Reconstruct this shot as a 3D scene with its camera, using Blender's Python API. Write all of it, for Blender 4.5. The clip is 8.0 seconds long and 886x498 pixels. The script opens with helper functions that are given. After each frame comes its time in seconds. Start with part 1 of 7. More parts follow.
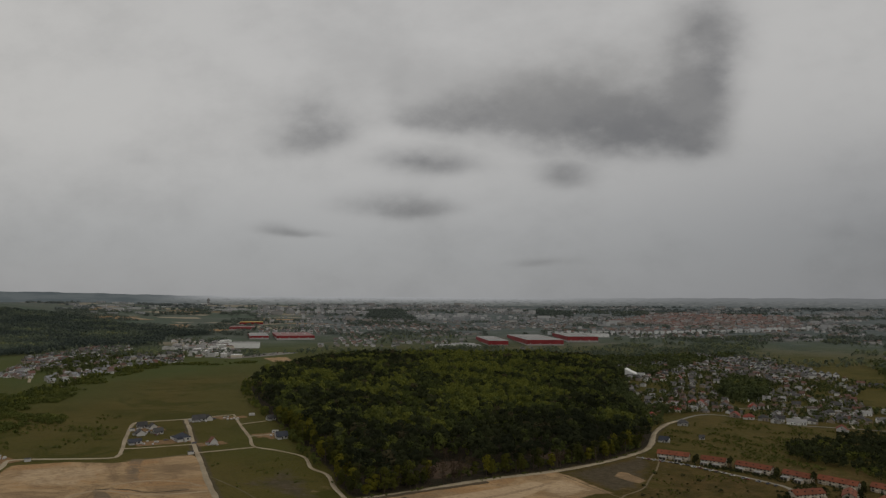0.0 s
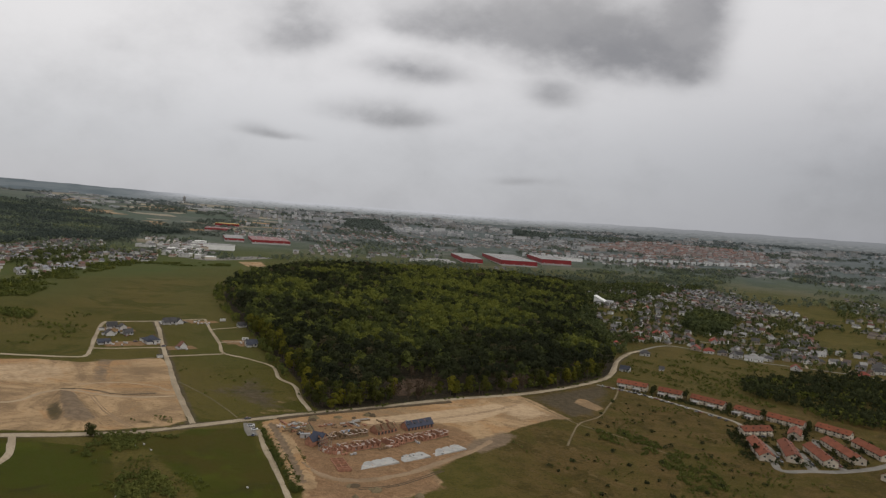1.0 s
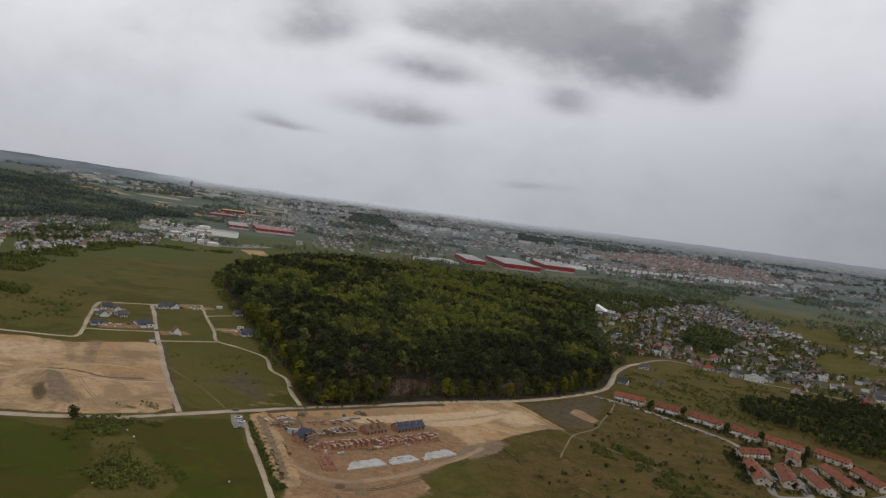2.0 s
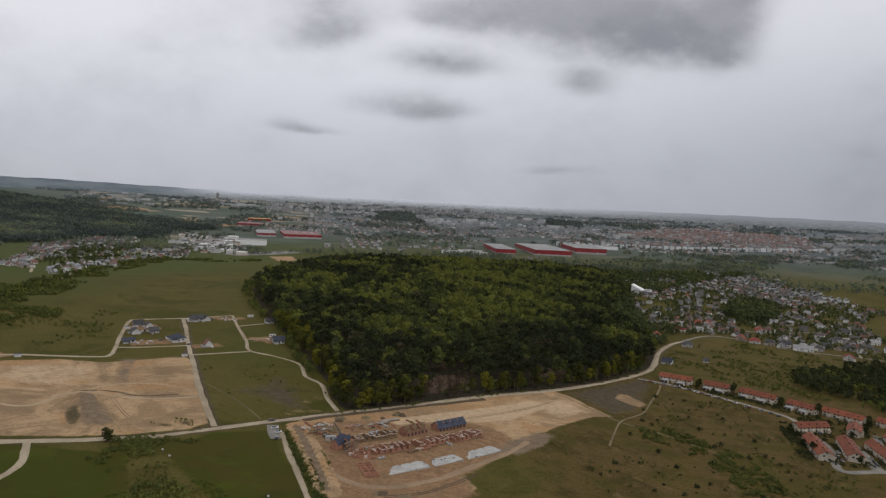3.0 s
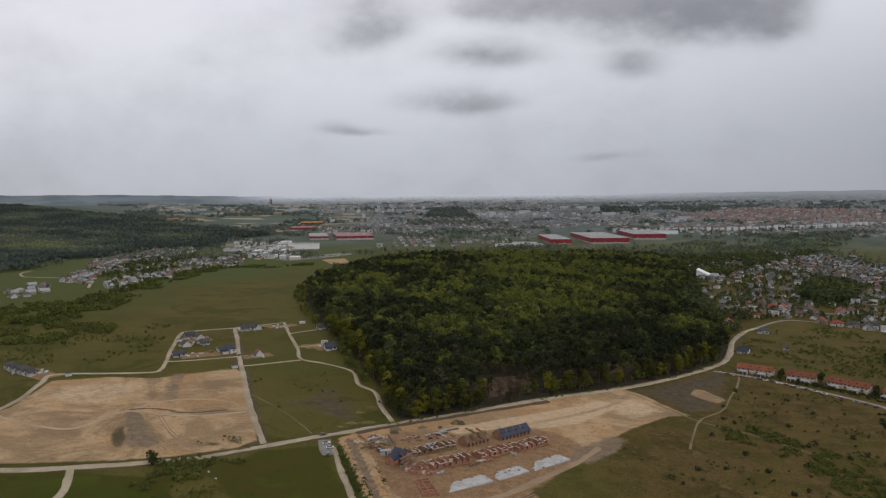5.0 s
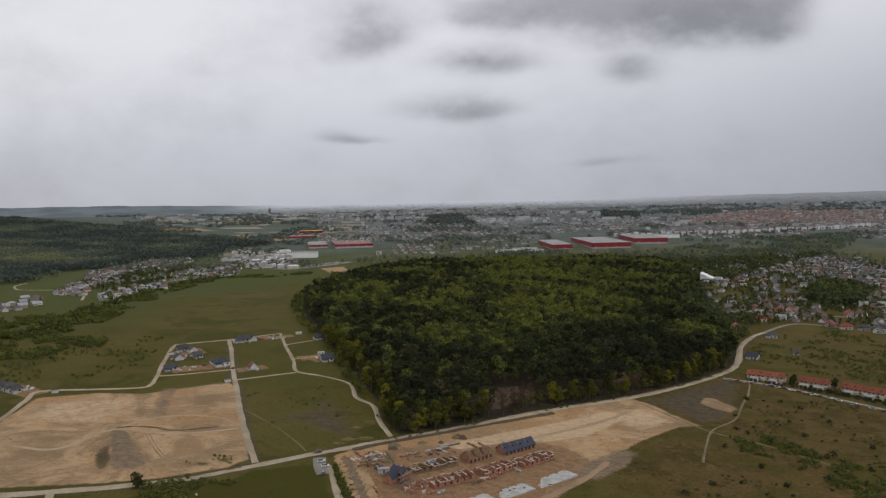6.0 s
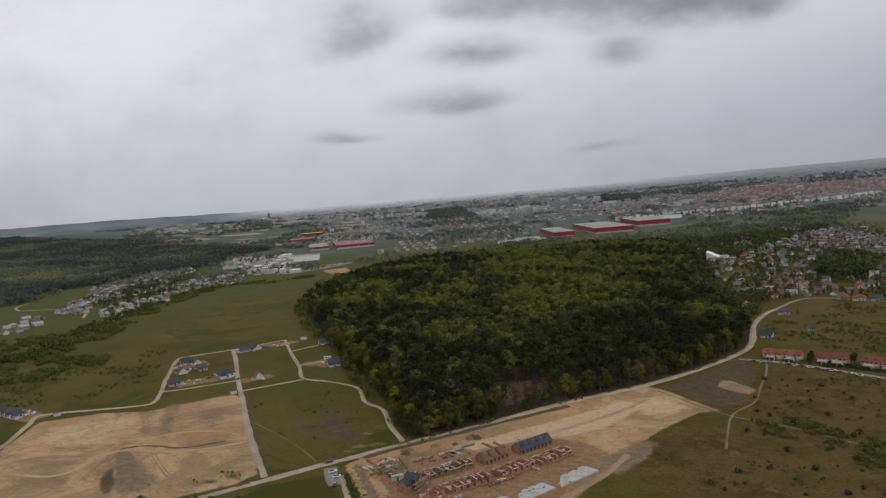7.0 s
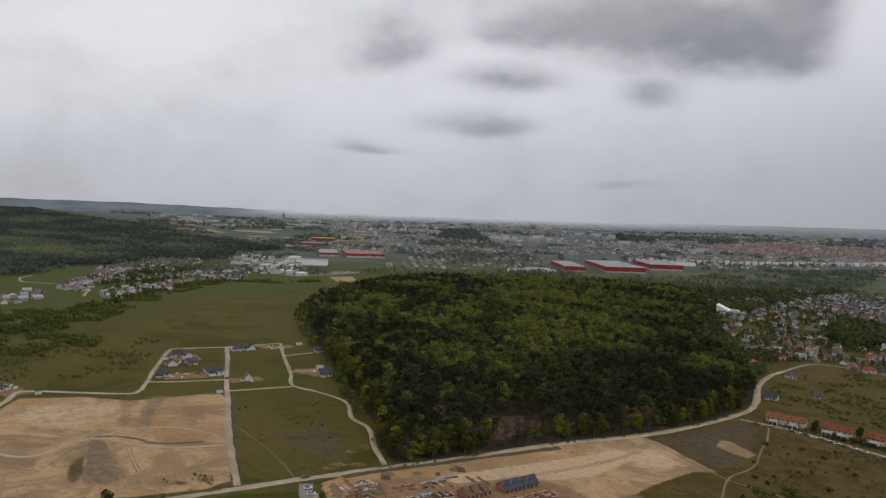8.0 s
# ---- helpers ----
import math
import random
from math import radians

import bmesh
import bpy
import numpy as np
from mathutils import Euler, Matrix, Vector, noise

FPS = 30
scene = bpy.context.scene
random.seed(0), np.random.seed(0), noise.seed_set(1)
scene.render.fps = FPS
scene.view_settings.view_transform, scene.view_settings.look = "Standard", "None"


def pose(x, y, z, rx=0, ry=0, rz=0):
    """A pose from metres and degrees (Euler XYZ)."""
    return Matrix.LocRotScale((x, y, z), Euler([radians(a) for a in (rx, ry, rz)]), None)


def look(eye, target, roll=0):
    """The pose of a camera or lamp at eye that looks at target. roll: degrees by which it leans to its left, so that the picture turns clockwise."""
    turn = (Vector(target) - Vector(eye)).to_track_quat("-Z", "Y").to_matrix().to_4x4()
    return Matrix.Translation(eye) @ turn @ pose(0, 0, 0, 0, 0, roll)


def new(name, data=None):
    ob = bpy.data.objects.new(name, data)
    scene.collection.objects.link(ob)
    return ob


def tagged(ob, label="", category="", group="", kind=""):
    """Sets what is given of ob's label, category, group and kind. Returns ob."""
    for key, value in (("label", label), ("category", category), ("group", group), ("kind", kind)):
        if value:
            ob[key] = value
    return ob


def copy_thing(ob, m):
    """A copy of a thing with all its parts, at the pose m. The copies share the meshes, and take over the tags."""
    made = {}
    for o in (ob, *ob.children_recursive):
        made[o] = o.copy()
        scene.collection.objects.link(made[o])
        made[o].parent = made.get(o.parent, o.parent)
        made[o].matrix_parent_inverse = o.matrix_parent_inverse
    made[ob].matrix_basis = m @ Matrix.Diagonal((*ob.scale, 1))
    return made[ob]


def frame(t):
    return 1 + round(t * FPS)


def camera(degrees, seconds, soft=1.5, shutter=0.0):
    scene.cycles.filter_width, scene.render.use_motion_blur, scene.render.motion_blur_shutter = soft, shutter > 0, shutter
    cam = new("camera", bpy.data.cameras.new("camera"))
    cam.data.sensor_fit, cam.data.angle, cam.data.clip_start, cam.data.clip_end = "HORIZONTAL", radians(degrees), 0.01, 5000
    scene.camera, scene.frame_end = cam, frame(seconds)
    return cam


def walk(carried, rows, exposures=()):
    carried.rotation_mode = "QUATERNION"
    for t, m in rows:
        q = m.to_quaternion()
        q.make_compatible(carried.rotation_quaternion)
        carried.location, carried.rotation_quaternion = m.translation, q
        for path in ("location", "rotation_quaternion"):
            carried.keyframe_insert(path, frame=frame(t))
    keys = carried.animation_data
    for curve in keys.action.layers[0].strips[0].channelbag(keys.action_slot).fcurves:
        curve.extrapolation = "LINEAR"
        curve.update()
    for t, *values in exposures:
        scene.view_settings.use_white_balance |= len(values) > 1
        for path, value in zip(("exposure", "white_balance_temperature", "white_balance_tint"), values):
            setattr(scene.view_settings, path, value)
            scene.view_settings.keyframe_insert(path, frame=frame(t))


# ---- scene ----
# ------------------------------------------------------------------ camera
cam = camera(64.0, 8.0, soft=1.3)
PATH = [
    (0, (-0.898, -36.071, 141.292), (-1.850, -16.141, 142.668), 0.37),
    (0.2, (-0.457, -35.306, 144.365), (-1.069, -15.320, 144.797), 2.39),
    (0.5, (0.205, -34.160, 148.974), (-0.041, -14.185, 147.998), 3.09),
    (1, (0.368, -32.097, 149.283), (0.100, -12.126, 148.238), 4.19),
    (1.2, (0.653, -30.153, 149.246), (0.382, -10.192, 148.030), 5.45),
    (2.3, (2.222, -19.458, 149.042), (1.821, 0.512, 148.013), 7.66),
    (2.5, (2.507, -17.513, 149.004), (2.176, 2.451, 147.853), 6.08),
    (3, (2.063, -5.411, 147.464), (0.885, 14.509, 146.115), 2.94),
    (3.5, (2.816, -1.147, 148.089), (1.237, 18.752, 146.851), 3.46),
    (4, (1.779, 6.538, 148.011), (0.198, 26.437, 146.762), 3.52),
    (4.5, (1.922, 17.721, 146.638), (-0.561, 37.512, 145.182), 1.70),
    (4.7, (1.638, 21.315, 146.343), (-1.017, 41.078, 144.802), 0.07),
    (5.8, (0.073, 41.086, 144.721), (-2.621, 60.852, 143.282), -0.88),
    (6, (-0.211, 44.681, 144.426), (-2.901, 64.455, 143.095), -1.23),
    (6.5, (-1.097, 50.724, 144.966), (-3.932, 70.478, 143.643), -3.83),
    (7, (-1.839, 57.903, 144.635), (-4.593, 77.656, 143.144), -4.73),
    (7.5, (-2.363, 63.728, 144.705), (-5.113, 83.485, 143.260), -3.32),
    (8, (-1.773, 69.874, 145.154), (-4.815, 89.619, 144.216), 1.96),
]
walk(cam, [(t, look(eye, target, roll)) for t, eye, target, roll in PATH],
     exposures=[(0, -0.70, 7050, 8), (0.3, -0.44, 7020, 9), (0.6, -0.17, 6990, 10), (1.0, -0.02, 6900, 10.5), (2.5, -0.02, 6560, 11.3), (4.5, -0.02, 6500, 11.3), (6.0, -0.02, 6560, 11.3), (8.0, -0.03, 6600, 11.3)])


# ------------------------------------------------------------------ node helpers
class Nodes:
    """A short way to wire shader nodes."""

    def __init__(self, tree):
        self.tree = tree

    def add(self, kind, **sockets):
        n = self.tree.nodes.new(kind)
        for k, v in sockets.items():
            self.put(n.inputs[k.replace("_", " ")], v)
        return n

    def put(self, socket, v):
        if isinstance(v, bpy.types.NodeSocket):
            self.tree.links.new(v, socket)
        else:
            socket.default_value = v

    def math(self, op, a, b=0.0, c=0.0, clamp=False):
        n = self.tree.nodes.new("ShaderNodeMath")
        n.operation, n.use_clamp = op, clamp
        for i, v in enumerate((a, b, c)):
            self.put(n.inputs[i], v)
        return n.outputs[0]

    def step(self, v, lo, hi):
        n = self.tree.nodes.new("ShaderNodeMapRange")
        n.interpolation_type = "SMOOTHSTEP"
        for i, w in enumerate((v, lo, hi, 0.0, 1.0)):
            self.put(n.inputs[i], w)
        return n.outputs[0]

    def mix(self, f, a, b, mode="MIX"):
        n = self.tree.nodes.new("ShaderNodeMix")
        n.data_type, n.blend_type = "RGBA", mode
        for i, v in ((0, f), (6, a), (7, b)):
            if isinstance(v, tuple) and len(v) == 3:
                v = (*v, 1.0)
            self.put(n.inputs[i], v)
        return n.outputs[2]

    def noise(self, vec, scale, detail=4.0, rough=0.55, distort=0.0):
        n = self.tree.nodes.new("ShaderNodeTexNoise")
        if vec is not None:
            self.put(n.inputs["Vector"], vec)
        n.inputs["Scale"].default_value, n.inputs["Detail"].default_value = scale, detail
        n.inputs["Roughness"].default_value, n.inputs["Distortion"].default_value = rough, distort
        return n.outputs[0]


# ------------------------------------------------------------------ overcast sky and sun
world = bpy.data.worlds.new("overcast_sky")
scene.world = world
world.use_nodes = True
world.node_tree.nodes.clear()
W = Nodes(world.node_tree)
sky = W.add("ShaderNodeTexSky")
sky.sky_type, sky.sun_disc, sky.sun_elevation, sky.sun_rotation = "NISHITA", False, radians(48), radians(-60)
coord = W.add("ShaderNodeTexCoord").outputs["Generated"]
xyz = W.add("ShaderNodeSeparateXYZ", Vector=coord)
ahead = W.math("MAXIMUM", xyz.outputs[1], 0.05)
u = W.math("DIVIDE", xyz.outputs[0], ahead)
v = W.math("DIVIDE", xyz.outputs[2], ahead)
uv = W.add("ShaderNodeCombineXYZ", X=u, Y=W.math("MULTIPLY", v, 1.5), Z=0.3).outputs[0]
# the even grey-white layer, duller towards the horizon and where rain hangs, dimmed overhead to tune the ground light
veil = W.mix(W.step(xyz.outputs[2], 0.0, 0.24), (0.485, 0.512, 0.572), (0.760, 0.775, 0.825))
rain = W.math("MULTIPLY", W.step(u, -0.15, 0.75), W.step(v, 0.40, 0.0))
veil = W.mix(W.math("MULTIPLY", rain, 0.72), veil, (0.28, 0.297, 0.342))
bright = W.math("MULTIPLY", W.step(u, -0.1, -0.8), W.step(v, 0.05, 0.3))
veil = W.mix(W.math("MULTIPLY", bright, 0.5), veil, (0.82, 0.828, 0.858))
veil = W.mix(W.step(xyz.outputs[2], 0.38, 0.8), veil, (0.66, 0.66, 0.665))
broad = W.noise(uv, 3.4, 7.0, 0.62)
veil = W.mix(W.step(broad, 0.38, 0.75), veil, W.mix(0.84, (0, 0, 0), veil))
# darker cumulus under the layer: puffs by place and half size, as tangents ahead (x) and up (y), and weight
PUFFS = [
    (-0.08, 0.25, 0.07, 0.03, 0.75), (0.02, 0.244, 0.1, 0.04, 1), (0.12, 0.24, 0.1, 0.044, 1.05), (0.22, 0.234, 0.08, 0.046, 1.1),
    (0.29, 0.222, 0.06, 0.036, 1.1), (0.31, 0.292, 0.07, 0.06, 0.9), (0.32, 0.382, 0.08, 0.07, 1), (0.18, 0.302, 0.14, 0.06, 0.85),
    (0.03, 0.305, 0.11, 0.05, 0.5), (-0.11, 0.312, 0.03, 0.06, 0.35), (-0.235, 0.232, 0.075, 0.036, 1), (-0.25, 0.285, 0.075, 0.055, 0.7),
]
SMALL = [
    (-0.198, 0.244, 0.05, 0.02, 0.5), (-0.168, 0.13, 0.06, 0.018, 0.6), (-0.103, 0.124, 0.055, 0.026, 1), (-0.048, 0.125, 0.045, 0.015, 0.55),
    (0.135, 0.176, 0.05, 0.03, 0.9), (-0.045, 0.184, 0.08, 0.026, 0.7), (-0.105, 0.194, 0.07, 0.02, 0.55), (-0.29, 0.093, 0.04, 0.013, 0.5),
    (-0.248, 0.089, 0.05, 0.006, 0.5), (0.072, 0.047, 0.05, 0.006, 0.4), (0.122, 0.053, 0.06, 0.008, 0.45), (-0.492, 0.198, 0.03, 0.018, 0.4), (0.502, 0.092, 0.04, 0.02, 0.35),
]
warp = W.add("ShaderNodeTexNoise", Vector=uv)
warp.inputs["Scale"].default_value, warp.inputs["Detail"].default_value = 4.5, 4.0
warp_rgb = W.add("ShaderNodeSeparateColor", Color=warp.outputs["Color"])
wx = W.math("MULTIPLY", W.math("SUBTRACT", warp_rgb.outputs[0], 0.5), 0.15)
wy = W.math("MULTIPLY", W.math("SUBTRACT", warp_rgb.outputs[1], 0.5), 0.09)


def cloud_bank(puffs, share):
    """Sum of soft puffs with firm undersides and ragged, fading tops."""
    uu, vv = W.math("ADD", u, W.math("MULTIPLY", wx, share)), W.math("ADD", v, W.math("MULTIPLY", wy, share))
    amount = None
    for cx, cy, ax, ay, weight in puffs:
        a = W.math("DIVIDE", W.math("SUBTRACT", uu, cx), ax)
        b = W.math("DIVIDE", W.math("SUBTRACT", vv, cy), ay)
        b = W.math("MULTIPLY", b, W.math("ADD", 0.8, W.math("MULTIPLY", W.step(b, 0.2, -0.2), 0.55)))
        d2 = W.math("ADD", W.math("MULTIPLY", a, a), W.math("MULTIPLY", b, b))
        m = W.math("MULTIPLY", W.math("EXPONENT", W.math("MULTIPLY", d2, -1.1)), weight)
        amount = m if amount is None else W.math("ADD", amount, m)
    return amount


fine = W.noise(uv, 11.0, 7.0, 0.58)
wool = W.math("ADD", 0.25, W.math("MULTIPLY", fine, 1.5))
big = W.step(W.math("MULTIPLY", cloud_bank(PUFFS, 1.0), wool), 0.06, 1.75)
little = W.step(W.math("MULTIPLY", cloud_bank(SMALL, 0.45), wool), 0.05, 1.45)
dark = W.math("MAXIMUM", big, little)
base = W.mix(W.step(W.noise(uv, 6.0, 5.0, 0.6), 0.35, 0.65), (0.185, 0.190, 0.215), (0.275, 0.280, 0.305))
top = W.math("MULTIPLY", W.step(v, 0.235, 0.34), W.step(u, 0.34, 0.20))
layer = W.mix(W.math("MULTIPLY", dark, 0.84), veil, W.mix(W.math("MULTIPLY", top, 0.75), base, (0.44, 0.445, 0.465)))
clear = W.mix(1.0, sky.outputs[0], (0.1, 0.1, 0.1), "MULTIPLY")
total = W.mix(0.05, layer, clear)
bg = W.add("ShaderNodeBackground", Color=total, Strength=1.0)
W.tree.links.new(bg.outputs[0], W.add("ShaderNodeOutputWorld").inputs[0])

sun = new("sun", bpy.data.lights.new("sun", "SUN"))
sun.data.energy, sun.data.angle, sun.data.color = 0.65, radians(30), (1.0, 0.97, 0.92)
sun.rotation_euler = (radians(42), 0, radians(60))


# ------------------------------------------------------------------ materials
def material(name):
    m = bpy.data.materials.new(name)
    m.use_nodes = True
    m.node_tree.nodes.clear()
    return m, Nodes(m.node_tree)


def finish(m, n, color, rough=0.85, bump=None, strength=0.4, distance=0.3, metallic=0.0, spec=0.3):
    b = n.add("ShaderNodeBsdfPrincipled", Base_Color=color, Roughness=rough, Metallic=metallic)
    b.inputs["Specular IOR Level"].default_value = spec
    if bump is not None:
        k = n.add("ShaderNodeBump", Height=bump, Strength=strength, Distance=distance)
        n.tree.links.new(k.outputs[0], b.inputs["Normal"])
    n.tree.links.new(b.outputs[0], n.add("ShaderNodeOutputMaterial").inputs[0])
    return m


def attr(n, name):
    a = n.add("ShaderNodeAttribute")
    a.attribute_name = name
    return a.outputs["Fac"]


def ground_material():
    m, n = material("meadow_and_soil")
    p = n.add("ShaderNodeNewGeometry").outputs["Position"]
    broad, mid, small, tiny = n.noise(p, 0.008, 4), n.noise(p, 0.045, 5, 0.6), n.noise(p, 0.22, 5, 0.68), n.noise(p, 0.75, 5, 0.75)
    blot = n.noise(p, 0.018, 6, 0.62, 0.8)
    grass = n.mix(n.step(broad, 0.36, 0.64), (0.078, 0.074, 0.0175), (0.104, 0.090, 0.029))
    grass = n.mix(n.step(blot, 0.50, 0.60), grass, (0.060, 0.061, 0.0125))
    grass = n.mix(n.math("MULTIPLY", n.step(mid, 0.52, 0.72), 0.6), grass, (0.096, 0.078, 0.028))
    grass = n.mix(n.math("MULTIPLY", n.step(small, 0.54, 0.75), 0.6), grass, (0.108, 0.090, 0.036))
    grass = n.mix(n.math("MULTIPLY", n.step(tiny, 0.5, 0.66), 0.72), grass, (0.030, 0.032, 0.012))
    grass = n.mix(n.math("MULTIPLY", n.step(n.noise(p, 0.32, 6, 0.75, 0.8), 0.56, 0.66), n.math("MULTIPLY", n.step(mid, 0.38, 0.58), 0.7)), grass, (0.026, 0.026, 0.011))
    lush = n.mix(n.step(blot, 0.42, 0.6), (0.058, 0.082, 0.026), (0.072, 0.086, 0.028))
    lush = n.mix(n.math("MULTIPLY", n.step(tiny, 0.5, 0.7), 0.5), lush, (0.030, 0.040, 0.015))
    grass = n.mix(attr(n, "lush"), grass, lush)
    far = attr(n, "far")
    # distance haze painted into far meadows: duller, bluer greens
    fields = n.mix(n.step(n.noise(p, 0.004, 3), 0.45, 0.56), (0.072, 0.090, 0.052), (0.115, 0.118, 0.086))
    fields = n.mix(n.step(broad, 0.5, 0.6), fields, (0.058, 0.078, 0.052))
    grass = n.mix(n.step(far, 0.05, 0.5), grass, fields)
    # the built-up plain and pale lots, with distance haze painted in as grey
    hazy_streets = n.mix(n.step(n.noise(p, 0.012, 5, 0.65), 0.46, 0.66), (0.100, 0.120, 0.121), (0.165, 0.180, 0.192))
    grass = n.mix(n.math("MULTIPLY", n.step(far, 0.25, 0.85), 0.9), grass, hazy_streets)
    # strip fields and bare lots beyond the woods
    lay = n.add("ShaderNodeMapping", Vector=p)
    lay.inputs["Rotation"].default_value, lay.inputs["Scale"].default_value = (0, 0, radians(12)), (1.0, 2.6, 0.0)
    cells = n.add("ShaderNodeTexVoronoi", Vector=lay.outputs[0], Scale=0.0042)
    pick = n.add("ShaderNodeSeparateColor", Color=cells.outputs["Color"]).outputs[0]
    strips = n.mix(n.step(pick, 0.30, 0.34), (0.084, 0.108, 0.084), (0.112, 0.130, 0.108))
    strips = n.mix(n.step(pick, 0.58, 0.62), strips, (0.098, 0.114, 0.094))
    strips = n.mix(n.step(pick, 0.80, 0.83), strips, (0.300, 0.262, 0.200))
    grass = n.mix(attr(n, "farm"), grass, strips)
    # wooded hills on the skyline, haze painted in as pale blue-grey
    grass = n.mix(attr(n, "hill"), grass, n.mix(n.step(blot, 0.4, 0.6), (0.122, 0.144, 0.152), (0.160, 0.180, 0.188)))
    rag = n.math("ADD", n.math("MULTIPLY", n.math("SUBTRACT", small, 0.5), 0.9), n.math("MULTIPLY", n.math("SUBTRACT", mid, 0.5), 0.7))

    def zone(name):
        return n.step(n.math("ADD", attr(n, name), n.math("MULTIPLY", rag, n.math("MULTIPLY", attr(n, name), 1.0))), 0.40, 0.62)

    crop = n.mix(n.step(blot, 0.40, 0.62), (0.046, 0.058, 0.006), (0.058, 0.053, 0.011))
    crop = n.mix(n.math("MULTIPLY", n.step(n.noise(p, 0.021, 5, 0.6, 1.0), 0.52, 0.68), 0.85), crop, (0.062, 0.079, 0.0075))
    crop = n.mix(n.math("MULTIPLY", n.step(n.noise(p, 0.05, 6, 0.65, 0.6), 0.55, 0.70), 0.7), crop, (0.036, 0.036, 0.011))
    crop = n.mix(n.math("MULTIPLY", n.step(tiny, 0.5, 0.75), 0.35), crop, (0.02, 0.026, 0.008))
    dry = n.mix(n.step(mid, 0.42, 0.62), (0.104, 0.078, 0.033), (0.062, 0.052, 0.016))
    dry = n.mix(n.math("MULTIPLY", n.step(small, 0.56, 0.66), 0.8), dry, (0.1215, 0.0924, 0.0510))
    dry = n.mix(n.math("MULTIPLY", n.step(tiny, 0.50, 0.62), 0.75), dry, (0.0306, 0.0273, 0.0088))
    tuft = n.noise(p, 0.11, 6, 0.7, 0.6)
    dry = n.mix(n.math("MULTIPLY", n.step(tuft, 0.54, 0.64), 0.6), dry, (0.034, 0.033, 0.010))
    dry = n.mix(n.math("MULTIPLY", n.step(tuft, 0.42, 0.33), 0.5), dry, (0.175, 0.138, 0.080))
    grass = n.mix(n.math("MULTIPLY", attr(n, "dry"), n.math("ADD", 0.35, n.math("MULTIPLY", n.step(blot, 0.60, 0.44), 0.65))), grass, dry)
    c = n.mix(zone("crop"), grass, crop)
    brown = n.mix(n.step(small, 0.4, 0.65), (0.076, 0.059, 0.036), (0.112, 0.088, 0.056))
    brown = n.mix(n.math("MULTIPLY", n.step(blot, 0.45, 0.65), 0.5), brown, (0.055, 0.05, 0.024))
    # warm tint ends with distance, leaving far land its painted haze blue
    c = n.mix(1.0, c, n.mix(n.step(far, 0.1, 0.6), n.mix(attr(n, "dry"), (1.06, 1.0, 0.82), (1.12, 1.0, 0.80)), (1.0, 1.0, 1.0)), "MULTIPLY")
    c = n.mix(zone("brown"), c, brown)
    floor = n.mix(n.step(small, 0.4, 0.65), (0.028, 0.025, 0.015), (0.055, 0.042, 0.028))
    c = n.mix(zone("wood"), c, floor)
    c = n.mix(zone("bare"), c, n.mix(n.step(small, 0.4, 0.6), (0.110, 0.072, 0.050), (0.072, 0.052, 0.036)))
    # bare sand and clay: pale crusts, darker brown patches, wheel-worn streaks and weeds
    stretch = n.add("ShaderNodeMapping", Vector=p)
    stretch.inputs["Rotation"].default_value, stretch.inputs["Scale"].default_value = (0, 0, radians(-38)), (0.75, 1.2, 1)
    streak = n.noise(stretch.outputs[0], 0.11, 7, 0.66, 2.6)
    patch = n.noise(p, 0.028, 6, 0.6, 1.2)
    shoal = n.noise(p, 0.014, 6, 0.62, 1.2)
    sand = n.mix(n.step(patch, 0.38, 0.62), (0.472, 0.324, 0.184), (0.306, 0.208, 0.120))
    sand = n.mix(n.math("MULTIPLY", n.step(shoal, 0.50, 0.60), 0.7), sand, (0.4121, 0.2364, 0.1107))
    sand = n.mix(n.math("MULTIPLY", n.step(shoal, 0.48, 0.38), 0.9), sand, (0.2468, 0.1675, 0.0980))
    sand = n.mix(n.math("MULTIPLY", n.step(streak, 0.50, 0.68), 0.7), sand, (0.2030, 0.1379, 0.0804))
    sand = n.mix(n.math("MULTIPLY", n.step(tiny, 0.52, 0.76), 0.4), sand, (0.2030, 0.1399, 0.0823))
    sand = n.mix(n.math("MULTIPLY", n.step(small, 0.58, 0.72), 0.55), sand, (0.1530, 0.1084, 0.0588))
    gully = n.noise(stretch.outputs[0], 0.42, 6, 0.7, 3.0)
    worn = n.math("MULTIPLY", n.step(patch, 0.40, 0.56), 0.85)
    sand = n.mix(n.math("MULTIPLY", n.step(gully, 0.52, 0.66), worn), sand, (0.1805, 0.1202, 0.0637))
    sand = n.mix(n.math("MULTIPLY", n.step(gully, 0.44, 0.30), worn), sand, (0.5488, 0.3694, 0.1921))
    c = n.mix(zone("sand"), c, sand)
    clay = n.mix(n.step(streak, 0.40, 0.62), (0.235, 0.137, 0.073), (0.338, 0.209, 0.114))
    clay = n.mix(n.math("MULTIPLY", n.step(patch, 0.46, 0.62), 0.6), clay, (0.2527, 0.1595, 0.0894))
    clay = n.mix(n.math("MULTIPLY", n.step(gully, 0.50, 0.62), 0.7), clay, (0.118, 0.076, 0.046))
    clay = n.mix(n.math("MULTIPLY", n.step(gully, 0.44, 0.32), 0.6), clay, (0.430, 0.290, 0.172))
    clay = n.mix(n.math("MULTIPLY", n.step(small, 0.50, 0.68), 0.6), clay, (0.1661, 0.1045, 0.0575))
    clay = n.mix(n.math("MULTIPLY", n.step(tiny, 0.52, 0.7), 0.6), clay, (0.360, 0.243, 0.146))
    c = n.mix(zone("clay"), c, clay)
    crust = n.mix(n.step(streak, 0.42, 0.64), (0.560, 0.415, 0.268), (0.430, 0.310, 0.195))
    c = n.mix(n.math("MULTIPLY", zone("crust"), 0.85), c, crust)
